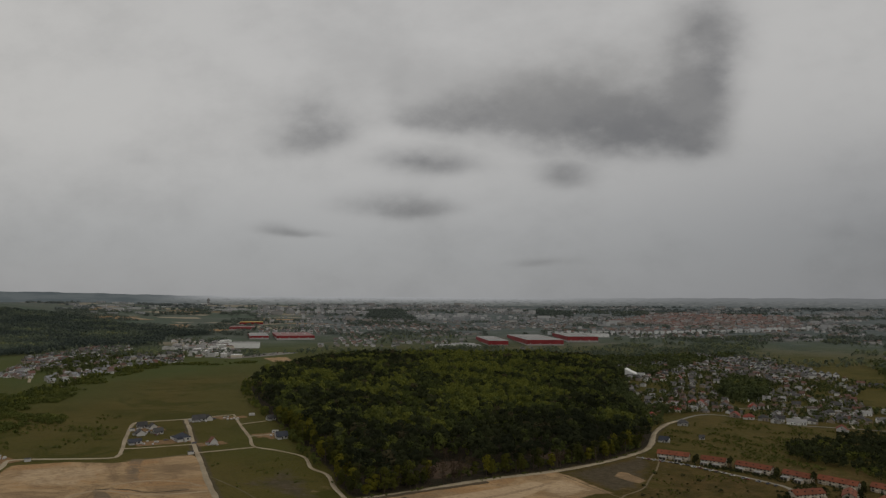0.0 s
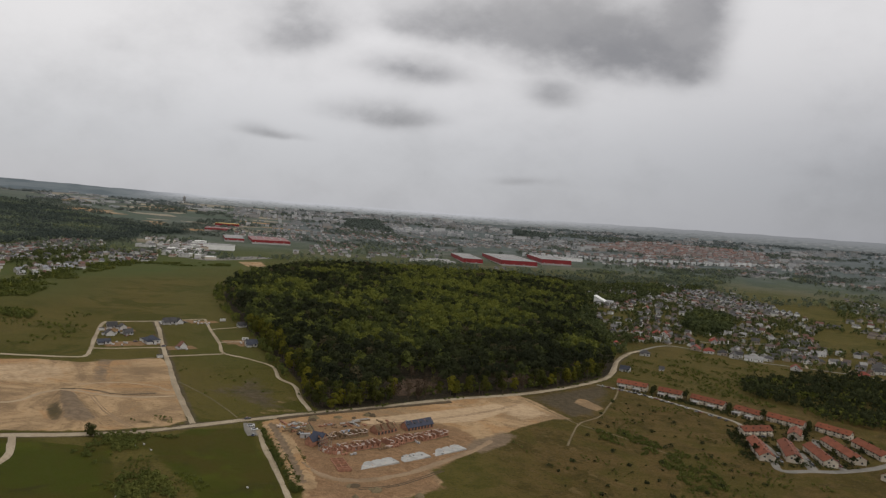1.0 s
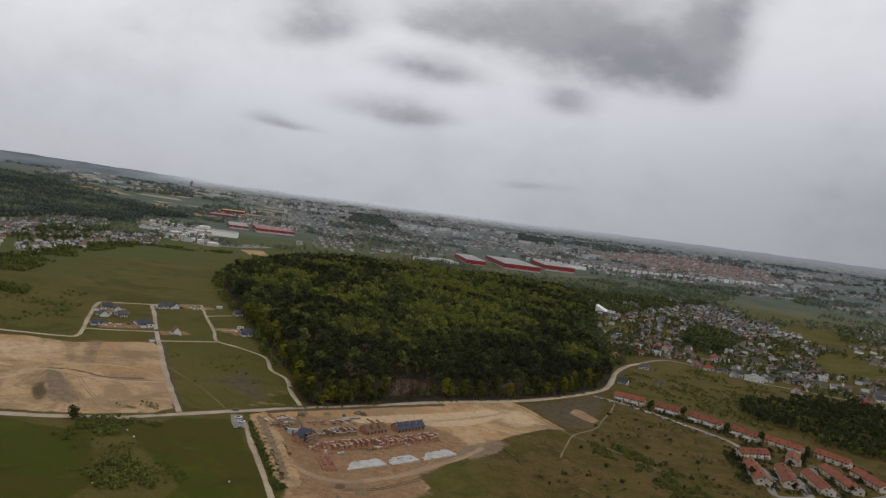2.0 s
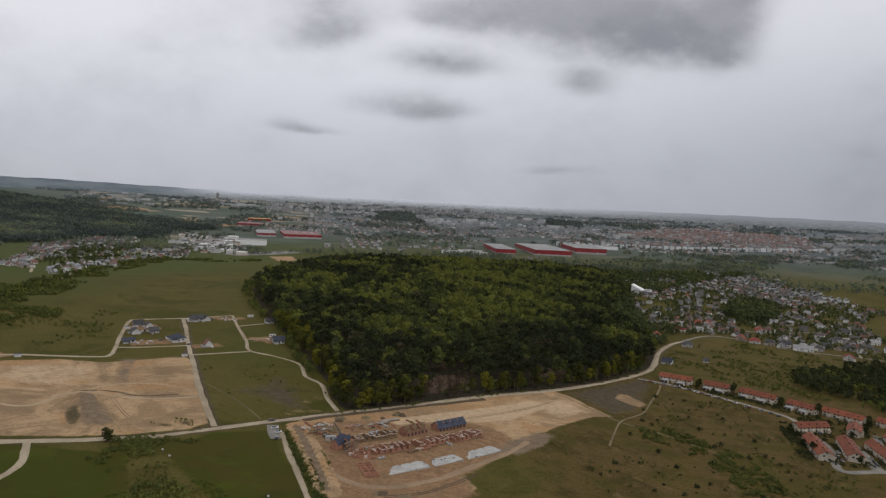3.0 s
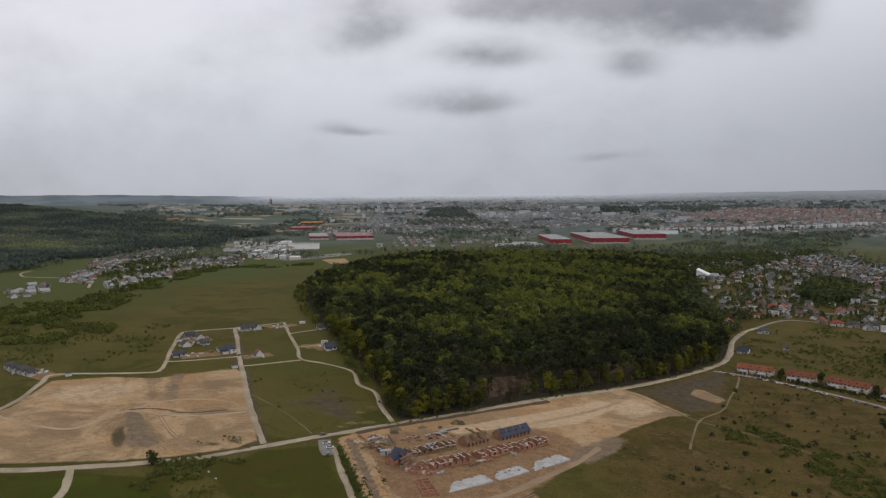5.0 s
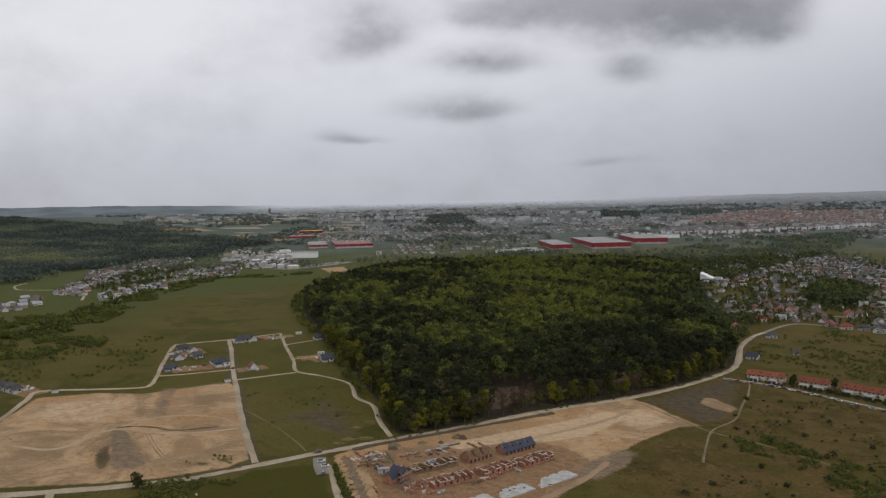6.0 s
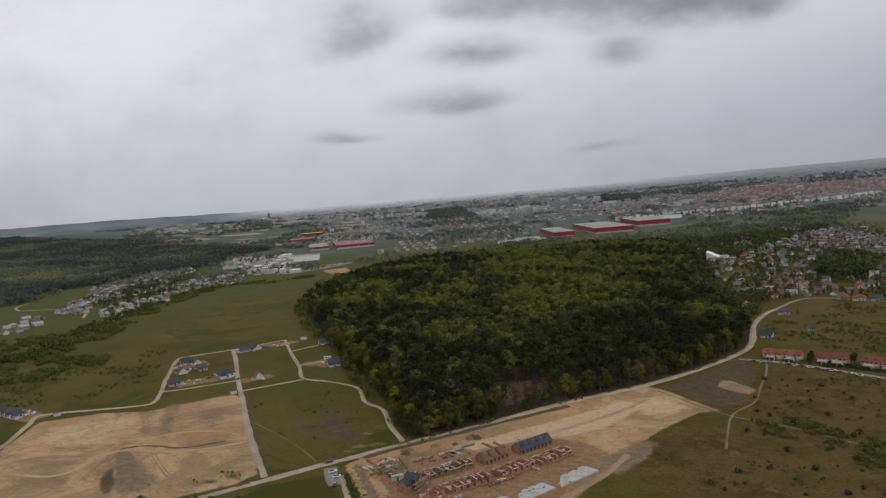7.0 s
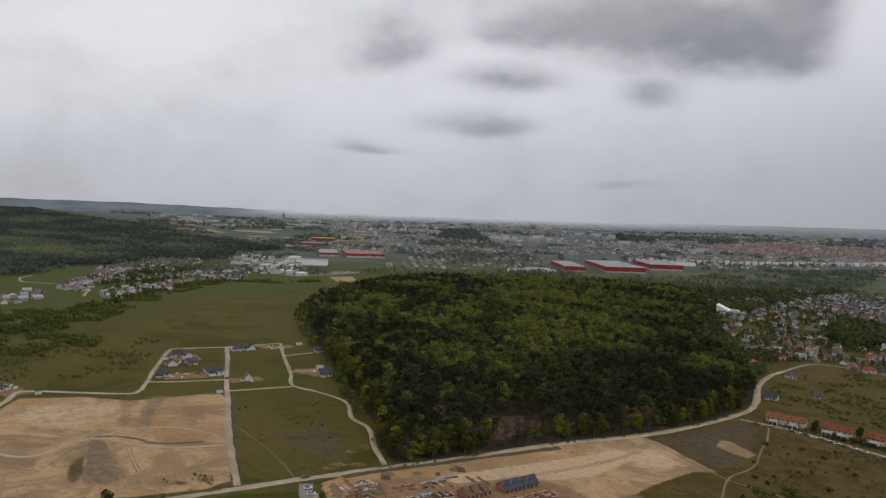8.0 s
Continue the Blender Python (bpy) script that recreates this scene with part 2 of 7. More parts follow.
    dark_soil = n.mix(n.step(streak, 0.4, 0.6), (0.172, 0.126, 0.084), (0.245, 0.180, 0.120))
    c = n.mix(zone("dark_soil"), c, dark_soil)
    weeds = n.mix(n.step(small, 0.42, 0.6), (0.050, 0.046, 0.019), (0.115, 0.088, 0.052))
    c = n.mix(zone("weeds"), c, weeds)
    h = n.math("ADD", n.math("ADD", n.math("MULTIPLY", small, 1.0), n.math("MULTIPLY", tiny, 0.6)), n.math("MULTIPLY", gully, 0.5))
    return finish(m, n, c, 0.95, h, 0.8, 1.0, spec=0.1)


def soil_material(name, light, dusk, worn, scale=0.25):
    m, n = material(name)
    p = n.add("ShaderNodeNewGeometry").outputs["Position"]
    a, b = n.noise(p, scale * 0.2, 5), n.noise(p, scale * 3, 5, 0.65)
    c = n.mix(n.step(a, 0.35, 0.68), light, dusk)
    c = n.mix(n.math("MULTIPLY", n.step(b, 0.48, 0.72), 0.6), c, worn)
    return finish(m, n, c, 0.95, b, 0.5, 0.2, spec=0.1)


def plain(name, color, rough=0.8, vary=0.25, scale=0.8, metallic=0.0, spec=0.3, by_object=0.0, by_island=0.0):
    """A painted, plastered or metal surface with stains at two scales."""
    m, n = material(name)
    p = n.add("ShaderNodeNewGeometry").outputs["Position"]
    a, b = n.noise(p, scale * 0.3, 4), n.noise(p, scale * 3.0, 5, 0.65)
    low = tuple(x * (1 - vary) for x in color)
    c = n.mix(n.step(a, 0.35, 0.7), color, low)
    c = n.mix(n.math("MULTIPLY", n.step(b, 0.5, 0.75), vary), c, tuple(x * 0.55 for x in color))
    if by_object or by_island:
        r = n.add("ShaderNodeObjectInfo").outputs["Random"] if by_object else n.add("ShaderNodeNewGeometry").outputs["Random Per Island"]
        k = by_object or by_island
        f = n.math("ADD", 1 - k, n.math("MULTIPLY", r, 2 * k))
        c = n.mix(1.0, c, n.add("ShaderNodeCombineColor", Red=f, Green=f, Blue=f).outputs[0], "MULTIPLY")
    return finish(m, n, c, rough, b, 0.25, 0.05, metallic, spec)


def ramped(name, colors, rough=0.85, per_object=False, jitter=0.2):
    """One of several colours for each building or roof, picked at random."""
    m, n = material(name)
    g = n.add("ShaderNodeNewGeometry")
    r = n.add("ShaderNodeObjectInfo").outputs["Random"] if per_object else g.outputs["Random Per Island"]
    ramp = n.add("ShaderNodeValToRGB", Fac=r)
    ramp.color_ramp.interpolation = "CONSTANT"
    el = ramp.color_ramp.elements
    while len(el) < len(colors):
        el.new(0.5)
    for i, c in enumerate(colors):
        el[i].position, el[i].color = i / len(colors), (*c, 1)
    b = n.noise(g.outputs["Position"], 0.9, 4, 0.6)
    c = n.mix(n.math("MULTIPLY", n.step(b, 0.4, 0.75), jitter), ramp.outputs[0], (0.10, 0.09, 0.08))
    return finish(m, n, c, rough, b, 0.2, 0.05)


def leaf_material(name, shade, mid, lit, attribute=True, deep=0.35, edges=(0.6, 1.0), bud=None):
    """Foliage that runs from shade to lit by each tree's own tone; bud: the colour of the few that have hardly come into leaf."""
    m, n = material(name)
    g = n.add("ShaderNodeNewGeometry")
    tone = attr(n, "tone") if attribute else n.add("ShaderNodeObjectInfo").outputs["Random"]
    r = g.outputs["Random Per Island"]
    c = n.mix(n.step(tone, 0.0, 0.6), shade, mid)
    c = n.mix(n.step(tone, *edges), c, lit)
    if bud:
        c = n.mix(n.step(tone, 0.07, 0.03), c, bud)
    c = n.mix(n.math("MULTIPLY", r, deep), c, tuple(x * 0.6 for x in shade))
    d = n.add("ShaderNodeBsdfDiffuse", Color=c, Roughness=0.5)
    tr = n.add("ShaderNodeBsdfTranslucent", Color=c)
    mx = n.add("ShaderNodeMixShader", Fac=0.22)
    n.tree.links.new(d.outputs[0], mx.inputs[1])
    n.tree.links.new(tr.outputs[0], mx.inputs[2])
    n.tree.links.new(mx.outputs[0], n.add("ShaderNodeOutputMaterial").inputs[0])
    return m


def tile_material(name, color, pitch=0.35, per_object=0.18):
    """Roof tiles: courses along the slope, weathered in patches."""
    m, n = material(name)
    p = n.add("ShaderNodeNewGeometry").outputs["Position"]
    o = n.add("ShaderNodeTexCoord").outputs["Object"]
    w = n.add("ShaderNodeTexWave", Vector=o, Scale=0.5 / pitch, Distortion=0.4)
    w.bands_direction = "Z"
    a, b = n.noise(p, 0.18, 4), n.noise(p, 1.6, 5, 0.7)
    c = n.mix(n.step(a, 0.35, 0.7), color, tuple(x * 0.72 for x in color))
    c = n.mix(n.math("MULTIPLY", n.step(b, 0.5, 0.75), 0.45), c, (0.11, 0.07, 0.05))
    r = n.add("ShaderNodeObjectInfo").outputs["Random"]
    f = n.math("ADD", 1 - per_object, n.math("MULTIPLY", r, 2 * per_object))
    c = n.mix(1.0, c, n.add("ShaderNodeCombineColor", Red=f, Green=f, Blue=f).outputs[0], "MULTIPLY")
    return finish(m, n, c, 0.8, w.outputs[0], 0.4, 0.06)


def glass_material(name, color):
    m, n = material(name)
    return finish(m, n, n.mix(0.0, color, color), 0.08, spec=0.6)


M_ground = ground_material()
M_track = soil_material("pale_gravel_track", (0.42, 0.35, 0.255), (0.29, 0.236, 0.165), (0.16, 0.128, 0.082))
M_path = soil_material("trodden_earth", (0.215, 0.17, 0.105), (0.15, 0.12, 0.07), (0.085, 0.07, 0.036))
M_sand_track = soil_material("pale_sandy_track", (0.44, 0.335, 0.22), (0.34, 0.25, 0.16), (0.22, 0.16, 0.10))
M_haul = soil_material("churned_site_soil", (0.33, 0.235, 0.15), (0.25, 0.175, 0.11), (0.17, 0.12, 0.075))
M_faint_path = soil_material("grassy_trodden_path", (0.165, 0.135, 0.078), (0.115, 0.098, 0.050), (0.075, 0.068, 0.030))
M_ditch = soil_material("dark_dug_earth", (0.115, 0.086, 0.056), (0.085, 0.064, 0.042), (0.055, 0.043, 0.03))
M_asphalt = soil_material("worn_asphalt", (0.25, 0.235, 0.21), (0.19, 0.18, 0.16), (0.12, 0.113, 0.10), 0.6)
M_paving = soil_material("grey_block_paving", (0.32, 0.29, 0.245), (0.22, 0.20, 0.17), (0.13, 0.12, 0.10), 0.6)
M_leaf = leaf_material("spring_leaves", (0.050, 0.061, 0.029), (0.100, 0.118, 0.037), (0.188, 0.200, 0.046), edges=(0.46, 0.96), deep=0.22, bud=(0.098, 0.084, 0.048))
M_needle = leaf_material("dark_needles", (0.034, 0.040, 0.023), (0.054, 0.062, 0.029), (0.088, 0.100, 0.044), deep=0.22)
M_leaf_one = leaf_material("edge_leaves", (0.050, 0.055, 0.019), (0.088, 0.092, 0.022), (0.195, 0.180, 0.027), False, edges=(0.45, 0.95))
M_needle_one = leaf_material("edge_needles", (0.030, 0.035, 0.018), (0.044, 0.050, 0.021), (0.066, 0.07, 0.025), False)
M_twig = leaf_material("bare_twigs", (0.075, 0.055, 0.038), (0.10, 0.074, 0.05), (0.115, 0.095, 0.05), False)
# distance haze is put into this leaf colour: paler and bluer
M_far_leaf = leaf_material("hazy_far_leaves", (0.082, 0.102, 0.090), (0.150, 0.178, 0.128), (0.235, 0.255, 0.130), deep=0.04)
M_garden_leaf = leaf_material("garden_leaves", (0.052, 0.064, 0.032), (0.096, 0.114, 0.048), (0.17, 0.18, 0.058), deep=0.2)
# town and hill leaves painted paler still, for haze farther out
M_town_leaf = leaf_material("hazy_town_leaves", (0.112, 0.134, 0.122), (0.134, 0.157, 0.134), (0.16, 0.180, 0.140), deep=0.03)
M_hill_leaf = leaf_material("hazy_hill_leaves", (0.150, 0.176, 0.180), (0.165, 0.192, 0.190), (0.18, 0.205, 0.192), deep=0.03)
M_scrub = leaf_material("scrub_leaves", (0.074, 0.088, 0.028), (0.105, 0.120, 0.036), (0.155, 0.162, 0.046), deep=0.15)
M_bark = plain("bark", (0.10, 0.075, 0.055), 0.95, 0.4, 2.0)
M_cream = plain("cream_render", (0.54, 0.475, 0.385), 0.85, 0.2, by_object=0.08)
M_white = plain("white_render", (0.56, 0.55, 0.53), 0.85, 0.15, by_object=0.08)
M_bright = plain("bright_white_sheet", (0.80, 0.80, 0.79), 0.7, 0.1)
M_grey_wall = plain("grey_render", (0.42, 0.41, 0.40), 0.85, 0.2, by_object=0.15)
M_walls = ramped("village_render", [(0.40, 0.38, 0.345), (0.74, 0.73, 0.71), (0.33, 0.275, 0.21), (0.58, 0.57, 0.55), (0.36, 0.30, 0.25)], per_object=True)
M_tiles = tile_material("orange_clay_tiles", (0.215, 0.066, 0.034))
M_red_tiles = tile_material("red_clay_tiles", (0.27, 0.064, 0.045))
M_brown_tiles = tile_material("brown_clay_tiles", (0.19, 0.085, 0.06))
M_slate = tile_material("anthracite_tiles", (0.072, 0.071, 0.073))
M_blue_tiles = tile_material("blue_black_tiles", (0.046, 0.053, 0.072))
M_membrane = plain("blue_roof_membrane", (0.048, 0.055, 0.085), 0.6, 0.3)
M_glass = glass_material("window_glass", (0.03, 0.035, 0.04))
M_frame_dark = plain("dark_joinery", (0.06, 0.055, 0.05), 0.6)
M_brick = plain("raw_orange_blockwork", (0.37, 0.185, 0.12), 0.92, 0.35, 2.0, by_object=0.15)
M_white_block = plain("pale_blockwork", (0.60, 0.50, 0.43), 0.92, 0.25, 2.0)
M_timber = plain("raw_roof_timber", (0.22, 0.145, 0.085), 0.85, 0.35, 2.0)
M_concrete = plain("fresh_concrete", (0.44, 0.435, 0.415), 0.85, 0.3, 0.8)
M_steel = plain("galvanised_steel", (0.40, 0.41, 0.42), 0.45, 0.2, metallic=0.6)
M_yellow = plain("yellow_machine_paint", (0.55, 0.33, 0.04), 0.5, 0.25)
M_rubber = plain("tyre_rubber", (0.03, 0.03, 0.03), 0.9)
M_red_clad = plain("red_cladding", (0.27, 0.030, 0.034), 0.6, 0.25, 0.2)
M_grey_roof = plain("pale_grey_sheet_roof", (0.31, 0.305, 0.30), 0.6, 0.2, 0.1)
M_paints = ramped("car_paint", [(0.62, 0.62, 0.62), (0.05, 0.05, 0.055), (0.28, 0.29, 0.30), (0.20, 0.05, 0.045), (0.07, 0.085, 0.13)], 0.35, True, 0.05)
M_village_roof = ramped("village_roofs", [(0.085, 0.082, 0.083), (0.165, 0.078, 0.058), (0.16, 0.157, 0.155), (0.115, 0.09, 0.08), (0.065, 0.065, 0.07), (0.14, 0.08, 0.064), (0.30, 0.297, 0.29), (0.09, 0.086, 0.083), (0.13, 0.128, 0.126)], per_object=True)
M_west_roof = ramped("west_village_roofs", [(0.27, 0.28, 0.30), (0.15, 0.15, 0.16), (0.34, 0.345, 0.35), (0.11, 0.11, 0.115), (0.18, 0.095, 0.078), (0.22, 0.225, 0.235), (0.17, 0.12, 0.105)], per_object=True)
M_far_wall = ramped("city_walls", [(0.38, 0.375, 0.36), (0.54, 0.53, 0.52), (0.26, 0.255, 0.24), (0.31, 0.28, 0.25), (0.42, 0.415, 0.41)])
M_far_roof = ramped("city_roofs", [(0.13, 0.13, 0.14), (0.16, 0.10, 0.08), (0.24, 0.24, 0.245), (0.11, 0.105, 0.10), (0.15, 0.147, 0.143), (0.17, 0.115, 0.095), (0.10, 0.105, 0.11)])
# city walls and roofs with distance haze painted in: greyer, low contrast
M_city_wall = ramped("hazy_city_walls", [(0.30, 0.31, 0.315), (0.44, 0.445, 0.445), (0.25, 0.26, 0.26), (0.29, 0.28, 0.27)], jitter=0.0)
M_city_roof = ramped("hazy_city_roofs", [(0.17, 0.178, 0.182), (0.205, 0.175, 0.165), (0.24, 0.245, 0.25), (0.155, 0.162, 0.165)], jitter=0.0)
M_row_white = ramped("white_row_render", [(0.66, 0.67, 0.67), (0.54, 0.55, 0.555), (0.72, 0.72, 0.72)], jitter=0.1)
M_walls_joined = ramped("outskirts_render", [(0.38, 0.365, 0.335), (0.72, 0.71, 0.69), (0.31, 0.265, 0.21), (0.55, 0.54, 0.52), (0.34, 0.29, 0.25)])
M_roofs_joined = ramped("outskirts_roofs", [(0.095, 0.093, 0.095), (0.16, 0.085, 0.066), (0.17, 0.168, 0.166), (0.12, 0.096, 0.088), (0.075, 0.075, 0.08), (0.27, 0.268, 0.262), (0.10, 0.097, 0.095)])
# white flats greyed in colour to stand in for haze
M_flats = ramped("hazy_white_flats", [(0.36, 0.365, 0.37), (0.30, 0.305, 0.31), (0.46, 0.46, 0.46)], jitter=0.0)
M_estate_roof = ramped("estate_roofs", [(0.20, 0.118, 0.102), (0.18, 0.125, 0.112), (0.155, 0.118, 0.11), (0.21, 0.19, 0.185)])
M_pink_roof = plain("faded_red_sheet_roof", (0.27, 0.13, 0.125), 0.6, 0.2, 0.1)
M_tarp = plain("blue_tarpaulin", (0.20, 0.34, 0.52), 0.5)


# ------------------------------------------------------------------ land
def smooth(a, b, x):
    s = np.clip((np.asarray(x, float) - a) / (b - a), 0, 1)
    return s * s * (3 - 2 * s)


def land(x, y):
    """Height of the land: falls gently to the right, and is raised far out all round to meet the camera's horizon."""
    x, y = np.asarray(x, float), np.asarray(y, float)
    r = np.minimum(np.hypot(x, y), 4090.0)
    far = np.clip((r - 2200.0) / 2600.0, 0, 1)
    az = np.degrees(np.arctan2(x, y))
    ridge = 10.0 * smooth(-24, -29, az) * smooth(3700, 4080, r)
    return ridge - 22.0 * np.tanh(x / 440.0) * (1 - smooth(900, 1900, r)) + 146.0 * far ** 1.25


def seg_distance(x, y, line):
    """Distance from points to a polyline."""
    best = np.full(np.shape(x), 1e9)
    for (x0, y0), (x1, y1) in zip(line, line[1:]):
        dx, dy = x1 - x0, y1 - y0
        t = np.clip(((x - x0) * dx + (y - y0) * dy) / (dx * dx + dy * dy), 0, 1)
        best = np.minimum(best, np.hypot(x - x0 - t * dx, y - y0 - t * dy))
    return best


def inside(x, y, poly):
    x, y = np.asarray(x, float), np.asarray(y, float)
    c = np.zeros(x.shape, bool)
    for (x0, y0), (x1, y1) in zip(poly, poly[1:] + poly[:1]):
        if y0 != y1:
            c ^= ((y0 > y) != (y1 > y)) & (x < (x1 - x0) * (y - y0) / (y1 - y0) + x0)
    return c


def zone_value(x, y, poly, soft):
    """1 inside a plot, 0 outside, with a soft margin."""
    d = seg_distance(x, y, poly + poly[:1])
    return np.clip(0.5 + np.where(inside(x, y, poly), d, -d) / (2 * soft), 0, 1)


LOT_WEST = [(-347, 487), (-314, 505), (-280, 509), (-236, 550), (-223, 536), (-157, 402), (-175, 381), (-194, 368), (-211, 360), (-263, 344), (-300, 335), (-345, 350), (-330, 425), (-342, 468)]
LOT_SITE = [(-113, 416), (-107, 428), (-83, 450), (-56, 471), (-21, 503), (18, 536), (66, 572), (80, 556), (88, 540), (103, 516), (87, 510), (65, 484), (44, 455), (25, 419), (12, 394), (-2, 370), (5, 354), (-4, 336), (-20, 322), (-64, 308), (-71, 337), (-87, 369), (-106, 397)]
BUILT_UP = [(-108, 412), (-84, 432), (-48, 452), (-5, 470), (22, 448), (30, 425), (12, 396), (-2, 370), (4, 346), (-20, 322), (-64, 308), (-71, 337), (-87, 369)]
DRY_FIELD = [(71, 570), (162, 668), (159, 627), (128, 532), (103, 518)]
PALE_STRIP = [(-58, 446), (-40, 461), (10, 503), (44, 534), (60, 530), (30, 482), (4, 464), (-18, 462), (-45, 440)]
LOT_FLAT = [(40, 520), (66, 560), (95, 520), (66, 492), (48, 500)]
LOT_LEVEL = [(-340, 480), (-300, 500), (-270, 500), (-262, 470), (-268, 440), (-300, 430), (-330, 440)]
GREY_SPOIL = [(12, 412), (22, 436), (44, 462), (58, 458), (46, 432), (30, 408)]
PALE_PATCH = [(114, 571), (121, 588), (128, 586), (138, 562), (130, 551), (120, 560)]
CROP_A = [(-300, 338), (-240, 341), (-176, 342), (-147, 288), (-152, 230), (-320, 230)]
CROP_B = [(-165, 353), (-150, 388), (-118, 405), (-110, 385), (-85, 340), (-60, 300), (-60, 230), (-114, 230), (-114, 300)]
WOOD = [(186, 740), (165, 693), (122, 637), (71, 584), (17, 543), (-23, 509), (-59, 476), (-86, 457), (-103, 488), (-111, 518), (-141, 578), (-172, 640),
        (-215, 720), (-256, 806), (-300, 908), (-330, 1003), (-342, 1148), (-338, 1303), (-300, 1500), (-222, 1590), (-52, 1650), (27, 1650), (163, 1700), (270, 1560), (262, 1314), (191, 1040), (201, 897), (200, 800)]
CLEARING = [(-34, 520), (-2, 545), (2, 568), (-18, 588), (-42, 572), (-46, 540)]
CLEARING_TWO = [(58, 615), (84, 638), (84, 656), (58, 652), (46, 632)]
MAIN_TRACK = [(-330, 318), (-260, 336), (-235, 344), (-210, 354), (-193, 362), (-174, 374), (-150, 395), (-126, 416), (-110, 430), (-87, 450), (-60, 471), (-25, 503), (14, 536), (67, 576), (119, 627), (161, 679), (179, 717), (202, 791), (228, 848), (250, 880)]
NORTH_TRACK = [(-152, 398), (-190, 468), (-216, 521), (-249, 587), (-279, 651), (-304, 701)]
HEAP = [(-250, 430), (-224, 394), (-212, 377)]
PIT = (-173, 394)
DITCH = [(-257, 437), (-248, 442), (-235, 442), (-218, 440), (-198, 451)]
BANK = [(-107, 413), (-96, 391), (-86, 369), (-77, 349), (-69, 328)]


def heap_profile(x, y):
    """0 to 1 across the long spoil heap, which widens towards its foot."""
    along = np.clip((430 - y) / 70.0, 0, 1)
    return seg_distance(x, y, HEAP) / (5.5 + 5.0 * along) + 0.1 * np.sin(x * 0.35 + y * 0.2)


def relief(x, y):
    """Spoil heap, pit, trench and banks on the bare plots."""
    x, y = np.asarray(x, float), np.asarray(y, float)
    z = 4.6 * smooth(1.6, 0.3, heap_profile(x, y)) * smooth(438, 415, y)
    z = z - 1.3 * smooth(1.0, 0.5, np.hypot((x - PIT[0]) / 17, (y - PIT[1]) / 12) + 0.12 * np.sin(x * 0.5) * np.sin(y * 0.4))
    d = seg_distance(x, y, DITCH)
    z = z - 0.35 * smooth(2.5, 0.5, d)
    b = seg_distance(x, y, BANK)
    z = z + 2.0 * smooth(8.0, 4.0, b) - 1.6 * smooth(4.5, 1.0, b)
    return z


def axis(lo, hi, step, end, growth):
    inner = np.arange(lo, hi + step / 2, step)
    up, s, p = [], step, inner[-1]
    while p < end[1]:
        s *= growth
        p += s
        up.append(min(p, end[1]))
    down, s, p = [], step, inner[0]
    while p > end[0]:
        s *= growth
        p -= s
        down.append(max(p, end[0]))
    return np.array(down[::-1] + list(inner) + up)


def mesh_from(name, verts, loops, size, mats=(), index=None, attrs=None, smooth_faces=False):
    """A mesh from flat arrays; every face has the same number of corners."""
    me = bpy.data.meshes.new(name)
    verts, loops = np.asarray(verts, np.float32).reshape(-1, 3), np.asarray(loops, np.int32).ravel()
    count = len(loops) // size
    me.vertices.add(len(verts))
    me.vertices.foreach_set("co", verts.ravel())
    me.loops.add(len(loops))
    me.loops.foreach_set("vertex_index", loops)
    me.polygons.add(count)
    me.polygons.foreach_set("loop_start", np.arange(count, dtype=np.int32) * size)
    me.polygons.foreach_set("use_smooth", np.full(count, smooth_faces, bool))
    for m in mats:
        me.materials.append(m)
    if index is not None:
        me.polygons.foreach_set("material_index", np.asarray(index, np.int32))
    for key, values in (attrs or {}).items():
        me.attributes.new(key, "FLOAT", "POINT").data.foreach_set("value", np.asarray(values, np.float32))
    me.update(calc_edges=True)
    return me


